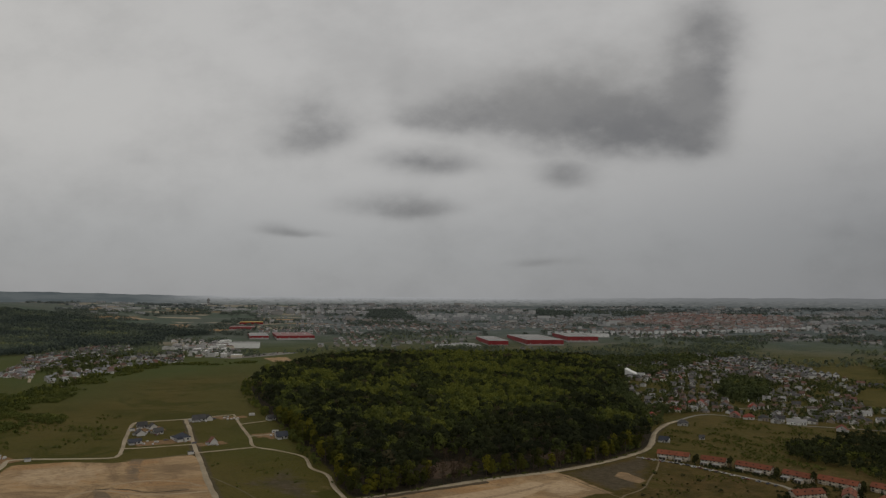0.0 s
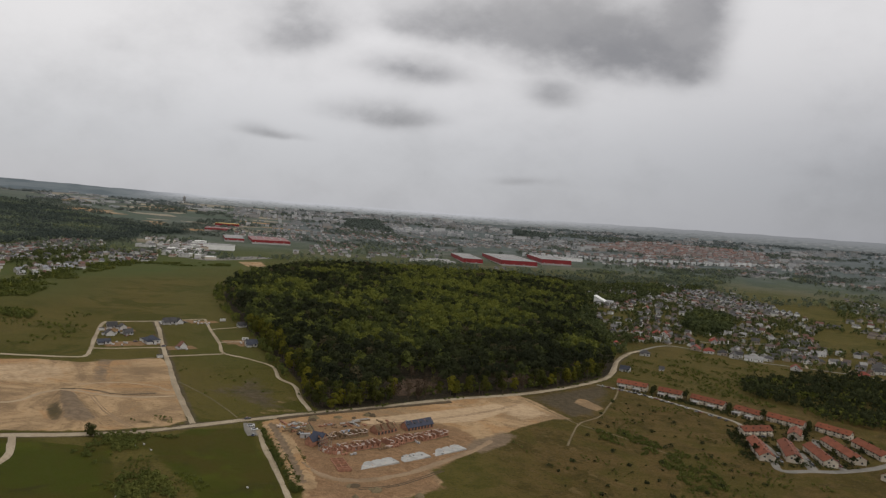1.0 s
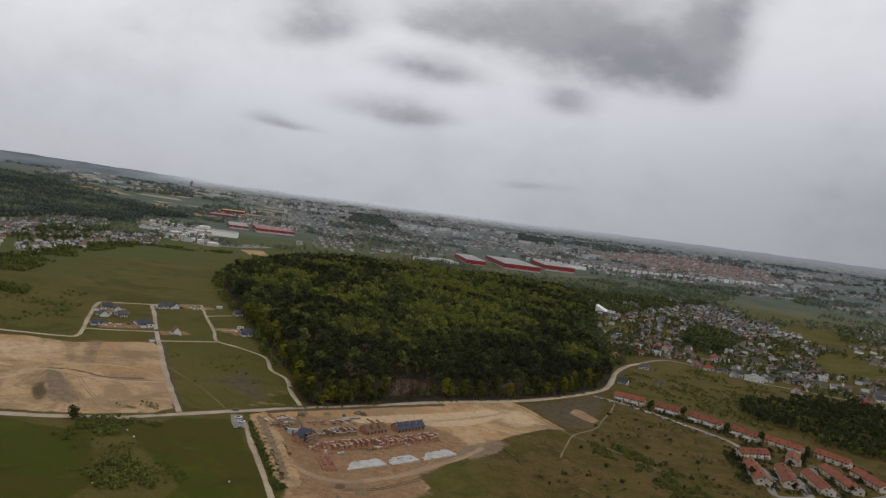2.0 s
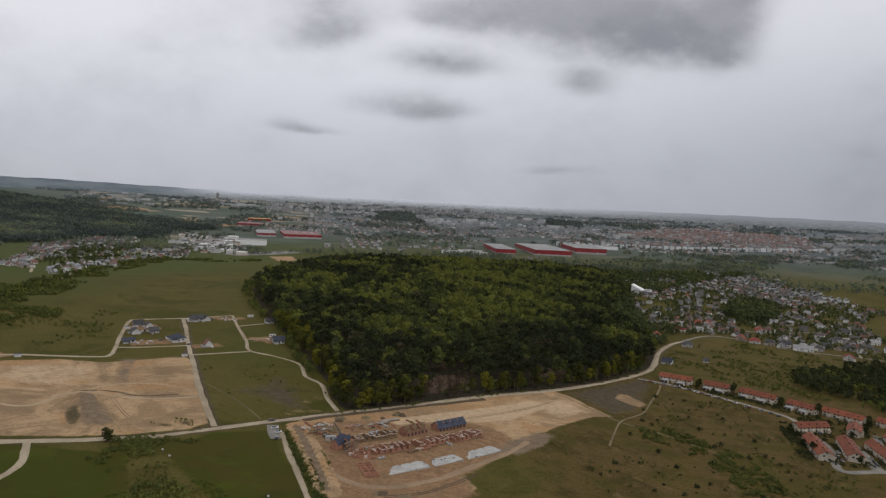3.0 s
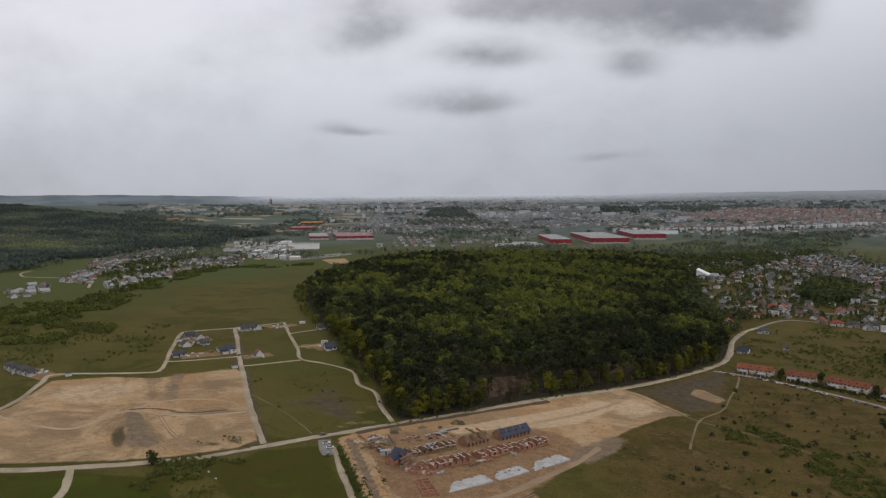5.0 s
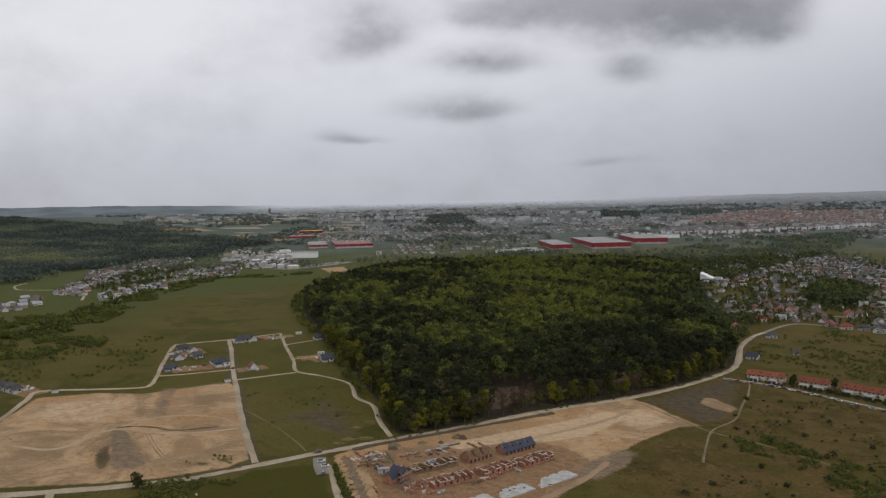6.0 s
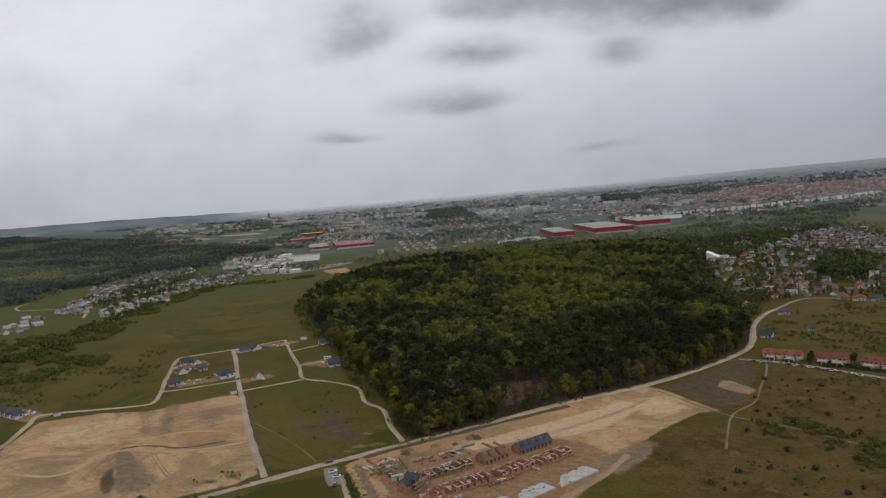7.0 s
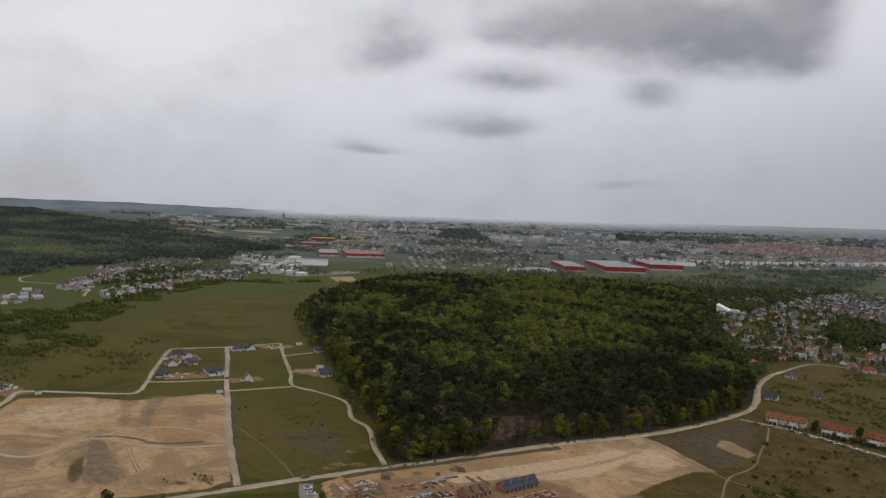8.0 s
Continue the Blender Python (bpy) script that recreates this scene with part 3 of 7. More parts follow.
def build_ground():
    xs = axis(-380, 360, 2.5, (-4990, 4990), 1.045)
    ys = axis(290, 720, 2.5, (-4990, 4990), 1.04)
    X, Y = np.meshgrid(xs, ys)
    x, y = X.ravel(), Y.ravel()
    z = land(x, y) + relief(x, y)
    nx, ny = len(xs), len(ys)
    i = (np.arange(ny - 1)[:, None] * nx + np.arange(nx - 1)[None, :]).ravel()
    loops = np.stack([i, i + 1, i + nx + 1, i + nx], 1)
    soil = np.maximum(zone_value(x, y, LOT_WEST, 5), zone_value(x, y, LOT_SITE, 5))
    soil = np.maximum(soil, zone_value(x, y, PALE_PATCH, 4))
    soil = np.maximum(soil, 0.55 * zone_value(x, y, [(104, 534), (118, 537), (122, 530), (110, 525)], 4))
    soil = np.maximum(soil, zone_value(x, y, [(-483, 1560), (-440, 1600), (-395, 1480), (-417, 1425)], 12))
    soil = np.maximum(soil, 0.9 * zone_value(x, y, [(-790, 1130), (-798, 1175), (-725, 1097), (-705, 1045)], 8))
    for plot in ([(-1713, 2930), (-1622, 3035), (-1448, 2986), (-1345, 2870), (-1507, 2830), (-1582, 2800)], [(-1155, 2547), (-1239, 2731), (-1110, 2731), (-1062, 2651), (-1087, 2529)], [(-1458, 3213), (-1382, 3310), (-1319, 3190), (-1400, 3150)]):
        soil = np.maximum(soil, 0.62 * zone_value(x, y, plot, 30))
    yards = np.zeros_like(x)
    for cx, cy, hw, hd, a in ((-286, 583, 13, 9, 40), (-316, 642, 14, 12, 40), (-200, 645, 14, 9, 40), (-236, 594, 13, 7, 40), (-262, 724, 16, 6, 42), (-283, 716, 14, 7, 42), (-190, 640, 11, 9, 40), (-372, 503, 22, 9, -25), (-268, 598, 13, 9, 45)):
        c_, s_ = math.cos(radians(a)), math.sin(radians(a))
        p_, q_ = (x - cx) * c_ + (y - cy) * s_, -(x - cx) * s_ + (y - cy) * c_
        yards = np.maximum(yards, np.clip(0.5 - np.maximum(np.abs(p_) - hw, np.abs(q_) - hd) / 8.0, 0, 0.60))
    for cx, cy, r in ((-1180, 2390, 34), (-1040, 2480, 40), (-1480, 2870, 55), (-1000, 2680, 34), (-900, 2545, 30), (-860, 3020, 60), (-690, 2870, 40), (-1800, 3300, 70), (-1350, 3350, 60)):
        soil = np.maximum(soil, 0.62 * smooth(1.3, 0.6, np.hypot((x - cx) / 3.2, y - cy) / r))
    for cx, cy, r in (((-108, 477, 7), (-113, 466, 5), (-113, 444, 6), (-117, 437, 5), (-103, 448, 6))):
        soil = np.maximum(soil, 0.47 * smooth(1.5, 0.4, np.hypot((x - cx) / 1.3, y - cy) / r))
    pit = smooth(1.3, 0.7, np.hypot((x - PIT[0]) / 17, (y - PIT[1]) / 12))
    heap = heap_profile(x, y)
    verge = np.minimum(seg_distance(x, y, MAIN_TRACK), seg_distance(x, y, NORTH_TRACK))
    bank = seg_distance(x, y, BANK)
    soil = np.maximum(soil, 0.8 * smooth(7.0, 5.0, bank))
    attrs = dict(
        sand=soil,
        clay=np.maximum(np.maximum(zone_value(x, y, BUILT_UP, 14) - 0.8 * zone_value(x, y, PALE_STRIP, 5) - 0.9 * smooth(9, 6, bank), 0), yards),
        crust=np.maximum(zone_value(x, y, PALE_STRIP, 6), np.maximum(0.62 * zone_value(x, y, LOT_FLAT, 12), 0.55 * zone_value(x, y, LOT_LEVEL, 14))),
        dark_soil=np.maximum(np.maximum(0.75 * zone_value(x, y, GREY_SPOIL, 7), 0.9 * smooth(3.6, 1.4, bank)) + 0.65 * smooth(1.5, 0.5, heap) * smooth(440, 425, y), np.maximum(0.6 * smooth(3.5, 1.0, seg_distance(x, y, DITCH)), 0.56 * smooth(11, 3, seg_distance(x, y, [(-243, 462), (-258, 492), (-268, 522)])))),
        # weeds in the pit; on the heap's left flank this colour paints shade
        weeds=np.maximum(0.66 * pit * (0.62 + 0.38 * np.sin(x * 0.31 + 1.0) * np.cos(y * 0.43)), 0.62 * smooth(9, 2, np.abs((x - HEAP[1][0]) * 0.81 + (y - HEAP[1][1]) * 0.57 + 11)) * smooth(38, 12, np.hypot(x - HEAP[1][0], y - HEAP[1][1]))),
        dry=np.maximum(smooth(10, 60, x) * np.maximum(smooth(760, 600, y), (0.5 - 0.4 * smooth(950, 1150, y)) * smooth(150, 210, x) * smooth(1900, 1300, y)), 0.12 * smooth(900, 700, np.hypot(x + 380, (y - 880) * 0.9) * 3)),
        lush=np.clip(0.75 * smooth(-400, -560, x + 26 * np.sin(y * 0.021)) * smooth(540, 760, y) + 0.5 * smooth(930, 1180, y + 60 * np.sin(x * 0.018) + 25 * np.sin(x * 0.06 + y * 0.03)) * smooth(-200, -300, x) + 0.22 * smooth(70, 15, seg_distance(x, y, [(-190, 590), (-250, 720), (-300, 830), (-350, 960)])), 0, 0.9),
        # far and hill set how much haze colour the land takes
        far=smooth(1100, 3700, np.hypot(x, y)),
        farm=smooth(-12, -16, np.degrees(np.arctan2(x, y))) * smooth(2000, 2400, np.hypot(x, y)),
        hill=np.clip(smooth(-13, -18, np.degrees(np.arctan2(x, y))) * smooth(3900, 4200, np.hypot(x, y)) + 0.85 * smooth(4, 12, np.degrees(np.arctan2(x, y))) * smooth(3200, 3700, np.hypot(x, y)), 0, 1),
        bare=np.maximum(zone_value(x, y, CLEARING, 4), zone_value(x, y, CLEARING_TWO, 4)),
        brown=np.maximum(np.maximum(0.62 * smooth(8.5, 3.0, verge), 0.74 * zone_value(x, y, DRY_FIELD, 16)), 0.6 * zone_value(x, y, [(-180, 470), (-150, 560), (-140, 540), (-108, 478), (-95, 450), (-120, 430)], 25)),
        crop=np.maximum(zone_value(x, y, CROP_A, 6), 0.9 * zone_value(x, y, CROP_B, 8)),
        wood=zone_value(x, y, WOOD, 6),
    )
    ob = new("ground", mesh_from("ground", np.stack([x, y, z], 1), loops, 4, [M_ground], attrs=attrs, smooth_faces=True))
    tagged(ob, "olive meadow, bare sandy plots and farmland sheet", "ground", kind="structure")


build_ground()


def ribbon(name, line, width, mat, label, category="road", lift=0.12, ragged=0.22, step=3.0, seed=1):
    """A track laid on the land, with a small thickness and uneven verges."""
    rng = random.Random(seed)
    pts = []
    # rounded course through the given places
    P = [Vector((*p, 0)) for p in line]
    P = [2 * P[0] - P[1]] + P + [2 * P[-1] - P[-2]]
    for a, b, c, d in zip(P, P[1:], P[2:], P[3:]):
        n = max(2, int((c - b).length / step))
        for k in range(n):
            t = k / n
            pts.append(0.5 * ((2 * b) + (c - a) * t + (2 * a - 5 * b + 4 * c - d) * t * t + (3 * b - a - 3 * c + d) * t ** 3))
    pts.append(P[-2])
    verts, faces = [], []
    wl = wr = 0.0
    for i, p in enumerate(pts):
        t = (pts[min(i + 1, len(pts) - 1)] - pts[max(i - 1, 0)]).normalized()
        s = Vector((-t.y, t.x, 0))
        wl = 0.72 * wl + rng.uniform(-1, 1) * ragged * width * 0.35
        wr = 0.72 * wr + rng.uniform(-1, 1) * ragged * width * 0.35
        l, r = p + s * (width / 2 + wl), p - s * (width / 2 + wr)
        for q, drop in ((l + s * 0.3, -0.3), (l, lift), (p, lift + 0.05), (r, lift), (r - s * 0.3, -0.3)):
            z = float(land(q.x, q.y) + relief(q.x, q.y))
            verts.append((q.x, q.y, z + drop))
        if i:
            k = (i - 1) * 5
            for j in range(4):
                faces.append((k + j, k + j + 1, k + j + 6, k + j + 5))
    ob = new(name, mesh_from(name, verts, faces, 4, [mat], smooth_faces=True))
    return tagged(ob, label, category, kind="structure")


TRACK = "pale gravel farm track with uneven grassy verges"
ribbon("road_main", MAIN_TRACK, 5.2, M_track, "pale gravel main track along the forest edge", seed=2)
ribbon("road_north", NORTH_TRACK, 3.6, M_track, TRACK, lift=0.14, seed=3)
ribbon("road_plots", [(-304, 701), (-336, 676), (-341, 662), (-317, 601), (-296, 552), (-289, 532), (-292, 523), (-323, 513), (-357, 502), (-350, 478), (-335, 429), (-332, 340)], 3.4, M_track, TRACK, seed=4)
ribbon("road_lane", [(-300, 556), (-280, 566), (-248, 589)], 2.4, M_track, TRACK, seed=5)
ribbon("road_cross", [(-234, 557), (-196, 589)], 3.0, M_track, TRACK, seed=6)
ribbon("road_forest_edge", [(-267, 742), (-240, 684), (-212, 628), (-197, 593), (-172, 582), (-146, 565), (-131, 530), (-115, 513), (-103, 481), (-89, 452)], 3.0, M_track, TRACK, seed=7)
ribbon("road_drive", [(-242, 689), (-223, 715)], 2.8, M_track, TRACK, seed=8)
ribbon("path_plot", [(-276, 519), (-256, 532), (-240, 549)], 1.4, M_path, "worn earth edge along the sandy plot", "path", seed=9, ragged=0.5)
ribbon("road_drive_three", [(-214, 634), (-190, 655)], 3.0, M_track, TRACK, seed=10)
ribbon("road_top", [(-304, 701), (-267, 742)], 3.0, M_track, TRACK, seed=11)
ribbon("path_meadow", [(-196, 486), (-184, 476), (-163, 457), (-144, 436), (-131, 420)], 1.1, M_faint_path, "narrow trodden path through the meadow", "path", seed=12)
ribbon("road_yard", [(-112, 402), (-103, 379), (-89, 349), (-72, 311), (-55, 270)], 3.2, M_track, "narrow pale farm track beside a hedge", seed=13)
ribbon("trim_berm", [(-106, 427), (-86, 445), (-60, 466), (-26, 495), (8, 522)], 2.4, M_ditch, "long low berm of dark soil along the gravel track", "soil berm", lift=0.7, seed=34, ragged=0.6)
ribbon("road_site", [(-73, 354), (-60, 342), (-47, 340), (-33, 346), (-16, 361), (-1, 380), (22, 412), (35, 439)], 4.0, M_haul, "worn haul road curving round the building site", seed=30, ragged=0.5)
ribbon("road_south", [(-231, 343), (-227, 336), (-217, 317), (-216, 294), (-225, 260)], 3.6, M_track, TRACK, seed=15)
ribbon("path_field", [(71, 560), (104, 508), (127, 491), (147, 472), (168, 450)], 1.0, M_path, "narrow trodden path over the grass", "path", seed=16, ragged=0.5)
ribbon("path_meadow_two", [(168, 640), (157, 605), (143, 570), (129, 535), (108, 508), (97, 476), (89, 448)], 1.3, M_path, "sandy footpath across the grassland", "path", seed=17, ragged=0.4)
ribbon("ditch_spoil", DITCH, 2.3, M_ditch, "dark trench dug across the sandy plot", "ditch", lift=0.05, seed=18, ragged=0.4)
ribbon("road_lot", [(-330, 412), (-317, 406), (-291, 398), (-272, 396), (-264, 404), (-262, 422), (-255, 434), (-244, 436), (-231, 434), (-217, 434), (-200, 440), (-184, 450)], 2.6, M_sand_track, "worn sandy track crossing the bare plot", seed=31, ragged=0.25)
ribbon("road_estate", [(250, 545), (250, 498), (236, 452), (260, 456), (288, 464), (330, 487), (380, 530)], 5.5, M_asphalt, "grey asphalt road between the terraced houses", seed=19, ragged=0.04)
ribbon("road_estate_two", [(273, 520), (270, 490), (263, 457)], 8.0, M_asphalt, "grey asphalt yard road between terraced houses", seed=20, ragged=0.05)
ribbon("road_estate_three", [(306, 540), (293, 510), (289, 464)], 6.0, M_asphalt, "grey asphalt yard road between terraced houses", seed=21, ragged=0.05)
ribbon("road_terrace", [(150, 652), (183, 637), (216, 609), (251, 571), (250, 545)], 4.2, M_paving, "pale paved lane and parking along the terraces", seed=22, ragged=0.06)
ribbon("pavement_yard", [(-121, 412), (-117, 400), (-112, 390)], 6.8, M_asphalt, "grey paved turning place with parked cars", "pavement", seed=23, ragged=0.05)
ribbon("road_village", [(250, 880), (289, 932), (317, 948), (352, 930), (384, 903), (402, 887), (433, 882), (466, 876), (491, 867), (516, 860), (545, 840)], 4.0, M_asphalt, "grey village street along the gardens", seed=24, ragged=0.05)
ribbon("road_village_two", [(230, 1020), (300, 1035), (400, 1010), (520, 1060)], 4.5, M_asphalt, "grey village street between houses", seed=25, ragged=0.05)
ribbon("road_west_village", [(-560, 900), (-590, 985), (-612, 1060), (-640, 1170), (-700, 1290), (-760, 1420), (-830, 1560), (-880, 1700)], 4.5, M_track, "pale village road between houses", seed=26, ragged=0.05)


ribbon("road_west_yard", [(-640, 960), (-700, 1050), (-770, 1110), (-856, 1135), (-893, 1151), (-957, 1225), (-985, 1290)], 4.0, M_track, "pale curving track over the grass by the village", seed=27, ragged=0.05)
ribbon("road_side_street", [(466, 876), (478, 915), (492, 960), (505, 1010)], 3.2, M_track, "pale side street between village houses", seed=28, ragged=0.05)
ribbon("road_side_street_two", [(516, 860), (530, 900), (548, 945), (570, 990)], 3.2, M_track, "pale side street between village houses", seed=29, ragged=0.05)


ribbon("pavement_works", [(-570, 1540), (-520, 1640), (-480, 1760)], 64.0, M_asphalt, "grey car park beside the works yards", "car park", seed=33, ragged=0.02, step=12)


def ruts(line, mat, label, seed):
    """Two wheel marks side by side."""
    for k, side in enumerate((-0.95, 0.95)):
        moved = []
        for i, (x, y) in enumerate(line):
            (x0, y0), (x1, y1) = line[max(i - 1, 0)], line[min(i + 1, len(line) - 1)]
            d = math.hypot(x1 - x0, y1 - y0)
            moved.append((x - (y1 - y0) / d * side, y + (x1 - x0) / d * side))
        ribbon("path_rut", moved, 0.75, mat, label, "wheel marks", lift=0.07, seed=seed + k, ragged=0.5)


ruts([(-232, 430), (-214, 408), (-198, 392), (-182, 380)], M_haul, "brown wheel marks across the bare plot", 66)
ruts([(-252, 452), (-232, 466), (-206, 468), (-192, 460)], M_sand_track, "pale wheel marks across the bare plot", 68)
ruts([(-80, 426), (-56, 434), (-30, 450), (0, 474), (34, 506), (62, 540)], M_haul, "brown wheel marks across the building site", 74)
ruts([(-40, 330), (-22, 340), (-8, 356), (4, 372)], M_ditch, "dark muddy wheel marks on the site", 76)


# ------------------------------------------------------------------ trees and shrubs
def crown_arrays(seed, height, radius, base, count, leaf, kind):
    """Leaf clumps of one crown: kites set on the skins of several lobes. Returns vertices and corner indices."""
    rng = np.random.default_rng(seed)
    lobes = []
    if kind == "conifer":
        # Scots pine: a rounded, flat-topped crown over a bare stem
        for k in range(8):
            a, q = 2.4 * k + rng.uniform(-0.5, 0.5), 0.62 * math.sqrt((k + 0.3) / 8)
            f = rng.uniform(0.42, 0.70) + 0.28 * (1 - q)
            r = radius * rng.uniform(0.42, 0.60)
            lobes.append((math.cos(a) * q * radius, math.sin(a) * q * radius, base + (height - base) * f, r, r * 0.8))
    else:
        for k in range(9):
            a, q = rng.uniform(0, 6.28), rng.uniform(0.1, 0.62)
            f = rng.uniform(0.12, 0.88)
            wide = radius * (0.55 + 0.45 * math.sin(math.pi * min(1, f * 1.15)))
            r = radius * rng.uniform(0.46, 0.72)
            lobes.append((math.cos(a) * q * wide, math.sin(a) * q * wide, base + (height - base) * f, r, r * 0.85))
    L = np.array(lobes)
    pick = rng.choice(len(L), count, p=(L[:, 3] ** 2) / np.sum(L[:, 3] ** 2))
    d = rng.normal(size=(count, 3))
    d[:, 2] = np.where(d[:, 2] < -0.5, -d[:, 2], d[:, 2])
    d /= np.linalg.norm(d, axis=1)[:, None]
    B = L[pick]
    c = B[:, :3] + d * np.stack([B[:, 3], B[:, 3], B[:, 4]], 1) * rng.uniform(0.86, 1.07, (count, 1))
    nrm = d + rng.normal(scale=0.16, size=(count, 3))
    nrm /= np.linalg.norm(nrm, axis=1)[:, None]
    t = np.cross(nrm, rng.normal(size=(count, 3)))
    t /= np.linalg.norm(t, axis=1)[:, None] + 1e-9
    b = np.cross(nrm, t)
    s = leaf * rng.uniform(0.6, 1.35, (count, 1))
    corners = []
    for ang in (0, 90, 180, 270):
        a = radians(ang) + rng.uniform(-0.35, 0.35, (count, 1))
        q = s * rng.uniform(0.55, 1.1, (count, 1))
        corners.append(c + q * (np.cos(a) * t + np.sin(a) * b) - nrm * q * rng.uniform(-0.1, 0.45, (count, 1)))
    v = np.stack(corners, 1).reshape(-1, 3)
    return v, np.arange(4 * count)


def grove(name, places, protos, mat, label, category="trees"):
    """Many trees as one sheet of leaf clumps; places: x, y, size, tone."""
    rng = random.Random(len(places))
    V, T_, n = [], [], 0
    for x, y, s, tone in places:
        v = protos[rng.randrange(len(protos))]
        a = rng.uniform(0, 6.28)
        ca, sa = math.cos(a) * s, math.sin(a) * s
        V.append(np.stack([v[:, 0] * ca - v[:, 1] * sa + x, v[:, 0] * sa + v[:, 1] * ca + y, v[:, 2] * s * rng.uniform(0.88, 1.12) + float(land(x, y))], 1))
        T_.append(np.full(len(v), tone))
    V, T_ = np.concatenate(V), np.concatenate(T_)
    ob = new(name, mesh_from(name, V, np.arange(len(V)), 4, [mat], attrs=dict(tone=T_)))
    return tagged(ob, label, category, kind="stuff")


def scatter(poly, step, seed, jitter=0.42):
    """Places on a shaken grid inside a plot."""
    rng = np.random.default_rng(seed)
    P = np.array(poly, float)
    gx, gy = np.meshgrid(np.arange(P[:, 0].min(), P[:, 0].max(), step), np.arange(P[:, 1].min(), P[:, 1].max(), step))
    x = gx.ravel() + rng.uniform(-jitter, jitter, gx.size) * step
    y = gy.ravel() + rng.uniform(-jitter, jitter, gx.size) * step
    k = inside(x, y, poly)
    return x[k], y[k]


def patchy(x, y, scale, seed=0.0):
    return noise.fractal(Vector((x / scale + seed, y / scale - seed, seed)), 1.0, 2.0, 3)


def plant_forest():
    near_b = [crown_arrays(s, 17 + s % 3, 5.6, 3.4, 170, 1.05, "broad")[0] for s in range(9)]
    near_c = [crown_arrays(s + 50, 18.5, 4.6, 5, 150, 0.9, "conifer")[0] for s in range(6)]
    far_b = [crown_arrays(s + 100, 17 + s % 3, 5.5, 6.5, 84, 1.35, "broad")[0] for s in range(9)]
    far_c = [crown_arrays(s + 150, 18.5, 4.9, 6, 60, 1.35, "conifer")[0] for s in range(6)]
    x, y = scatter(WOOD, 7.9, 5)
    depth = seg_distance(x, y, WOOD + WOOD[:1])
    hole = inside(x, y, CLEARING) | inside(x, y, CLEARING_TWO)
    groups = dict(nb=[], nc=[], fb=[], fc=[])
    edge = []
    rng = random.Random(9)
    for px, py, d, gap in zip(x, y, depth, hole):
        if gap:
            continue
        n1, n2 = patchy(px, py, 95, 3.0), patchy(px, py, 30, 8.0)
        # broadleaves fill the heart of the wood, pines its flanks
        heart = math.exp(-((px - 35) / 130) ** 2) * float(smooth(640 + 1.3 * max(0, px), 820 + 1.3 * max(0, px), py)) + 0.5 * math.exp(-((px + 60) / 60) ** 2)
        flank = 0.55 * smooth(660, 530, py) + 0.70 * smooth(-60, 150, px + 110 * n1 + 80 * n2) * smooth(860, 700, py)
        conifer = rng.random() > 0.52 + 0.42 * heart + 0.7 * n1 - 0.9 * flank
        size = rng.uniform(0.68, 1.22) * (0.85 if d < 6 else 1.0)
        tone = min(1, max(0, 0.38 - 0.36 * flank + 0.75 * n1 + 0.40 * n2 + rng.uniform(-0.38, 0.38) + 0.30 * heart))
        if d < 13 and py < 720 and len(edge) < 230:
            edge.append((px, py, size, conifer and rng.random() < 0.3))
            continue
        groups[("n" if py < 760 else "f") + ("c" if conifer else "b")].append((px, py, size, tone))
    grove("forest_broadleaf_near", groups["nb"], near_b, M_leaf, "dense spring-green broadleaf wood beside the gravel track", "forest")
    grove("forest_pine_near", groups["nc"], near_c, M_needle, "dense dark green pine wood beside the gravel track", "forest")
    grove("forest_broadleaf", groups["fb"], far_b, M_leaf, "dense spring-green broadleaf wood reaching to the city", "forest")
    grove("forest_pine", groups["fc"], far_c, M_needle, "dense dark green pine wood reaching to the city", "forest")
    return edge


def tree_proto(name, seed, kind, mat, height, radius, base, count, leaf, label):
    """One free-standing tree: tapered trunk, limbs and a leafy crown."""
    rng = random.Random(seed)
    root = new(name)
    verts, faces = [], []

    def limb(p, q, r0, r1, n=6):
        k = len(verts)
        t = (q - p).normalized()
        s = t.orthogonal().normalized()
        w = t.cross(s)
        for c, r in ((p, r0), ((p + q) / 2 + Vector((rng.uniform(-.2, .2), rng.uniform(-.2, .2), 0)), (r0 + r1) / 2), (q, r1)):
            for i in range(n):
                a = 6.283 * i / n
                verts.append(c + (s * math.cos(a) + w * math.sin(a)) * r)
        for j in range(2):
            for i in range(n):
                faces.append((k + j * n + i, k + j * n + (i + 1) % n, k + (j + 1) * n + (i + 1) % n, k + (j + 1) * n + i))

    limb(Vector((0, 0, -0.4)), Vector((rng.uniform(-.5, .5), rng.uniform(-.5, .5), height * 0.9)), 0.032 * height ** 0.9 + 0.04, 0.05)
    for k in range(7):
        z = base * 0.8 + (height * 0.8 - base * 0.8) * k / 7
        a = k * 2.4 + rng.uniform(-.4, .4)
        reach = radius * rng.uniform(0.5, 0.8) * (1 - 0.5 * k / 7)
        limb(Vector((0, 0, z)), Vector((math.cos(a) * reach, math.sin(a) * reach, z + reach * (0.15 if kind == "conifer" else 0.75))), 0.12, 0.03, 5)
    trunk = new("trunk", mesh_from("trunk", [tuple(v) for v in verts], faces, 4, [M_bark], smooth_faces=True))
    v, _ = crown_arrays(seed, height, radius, base, count, leaf, "conifer" if kind == "conifer" else "broad")
    crown = new("crown", mesh_from("crown", v, np.arange(len(v)), 4, [mat]))
    trunk.parent = crown.parent = root
    return tagged(root, label, "tree", "trees of the forest edge")


def at_land(x, y, rz=0.0, sink=0.0):
    return pose(x, y, float(land(x, y) + relief(x, y)) - sink, 0, 0, rz)


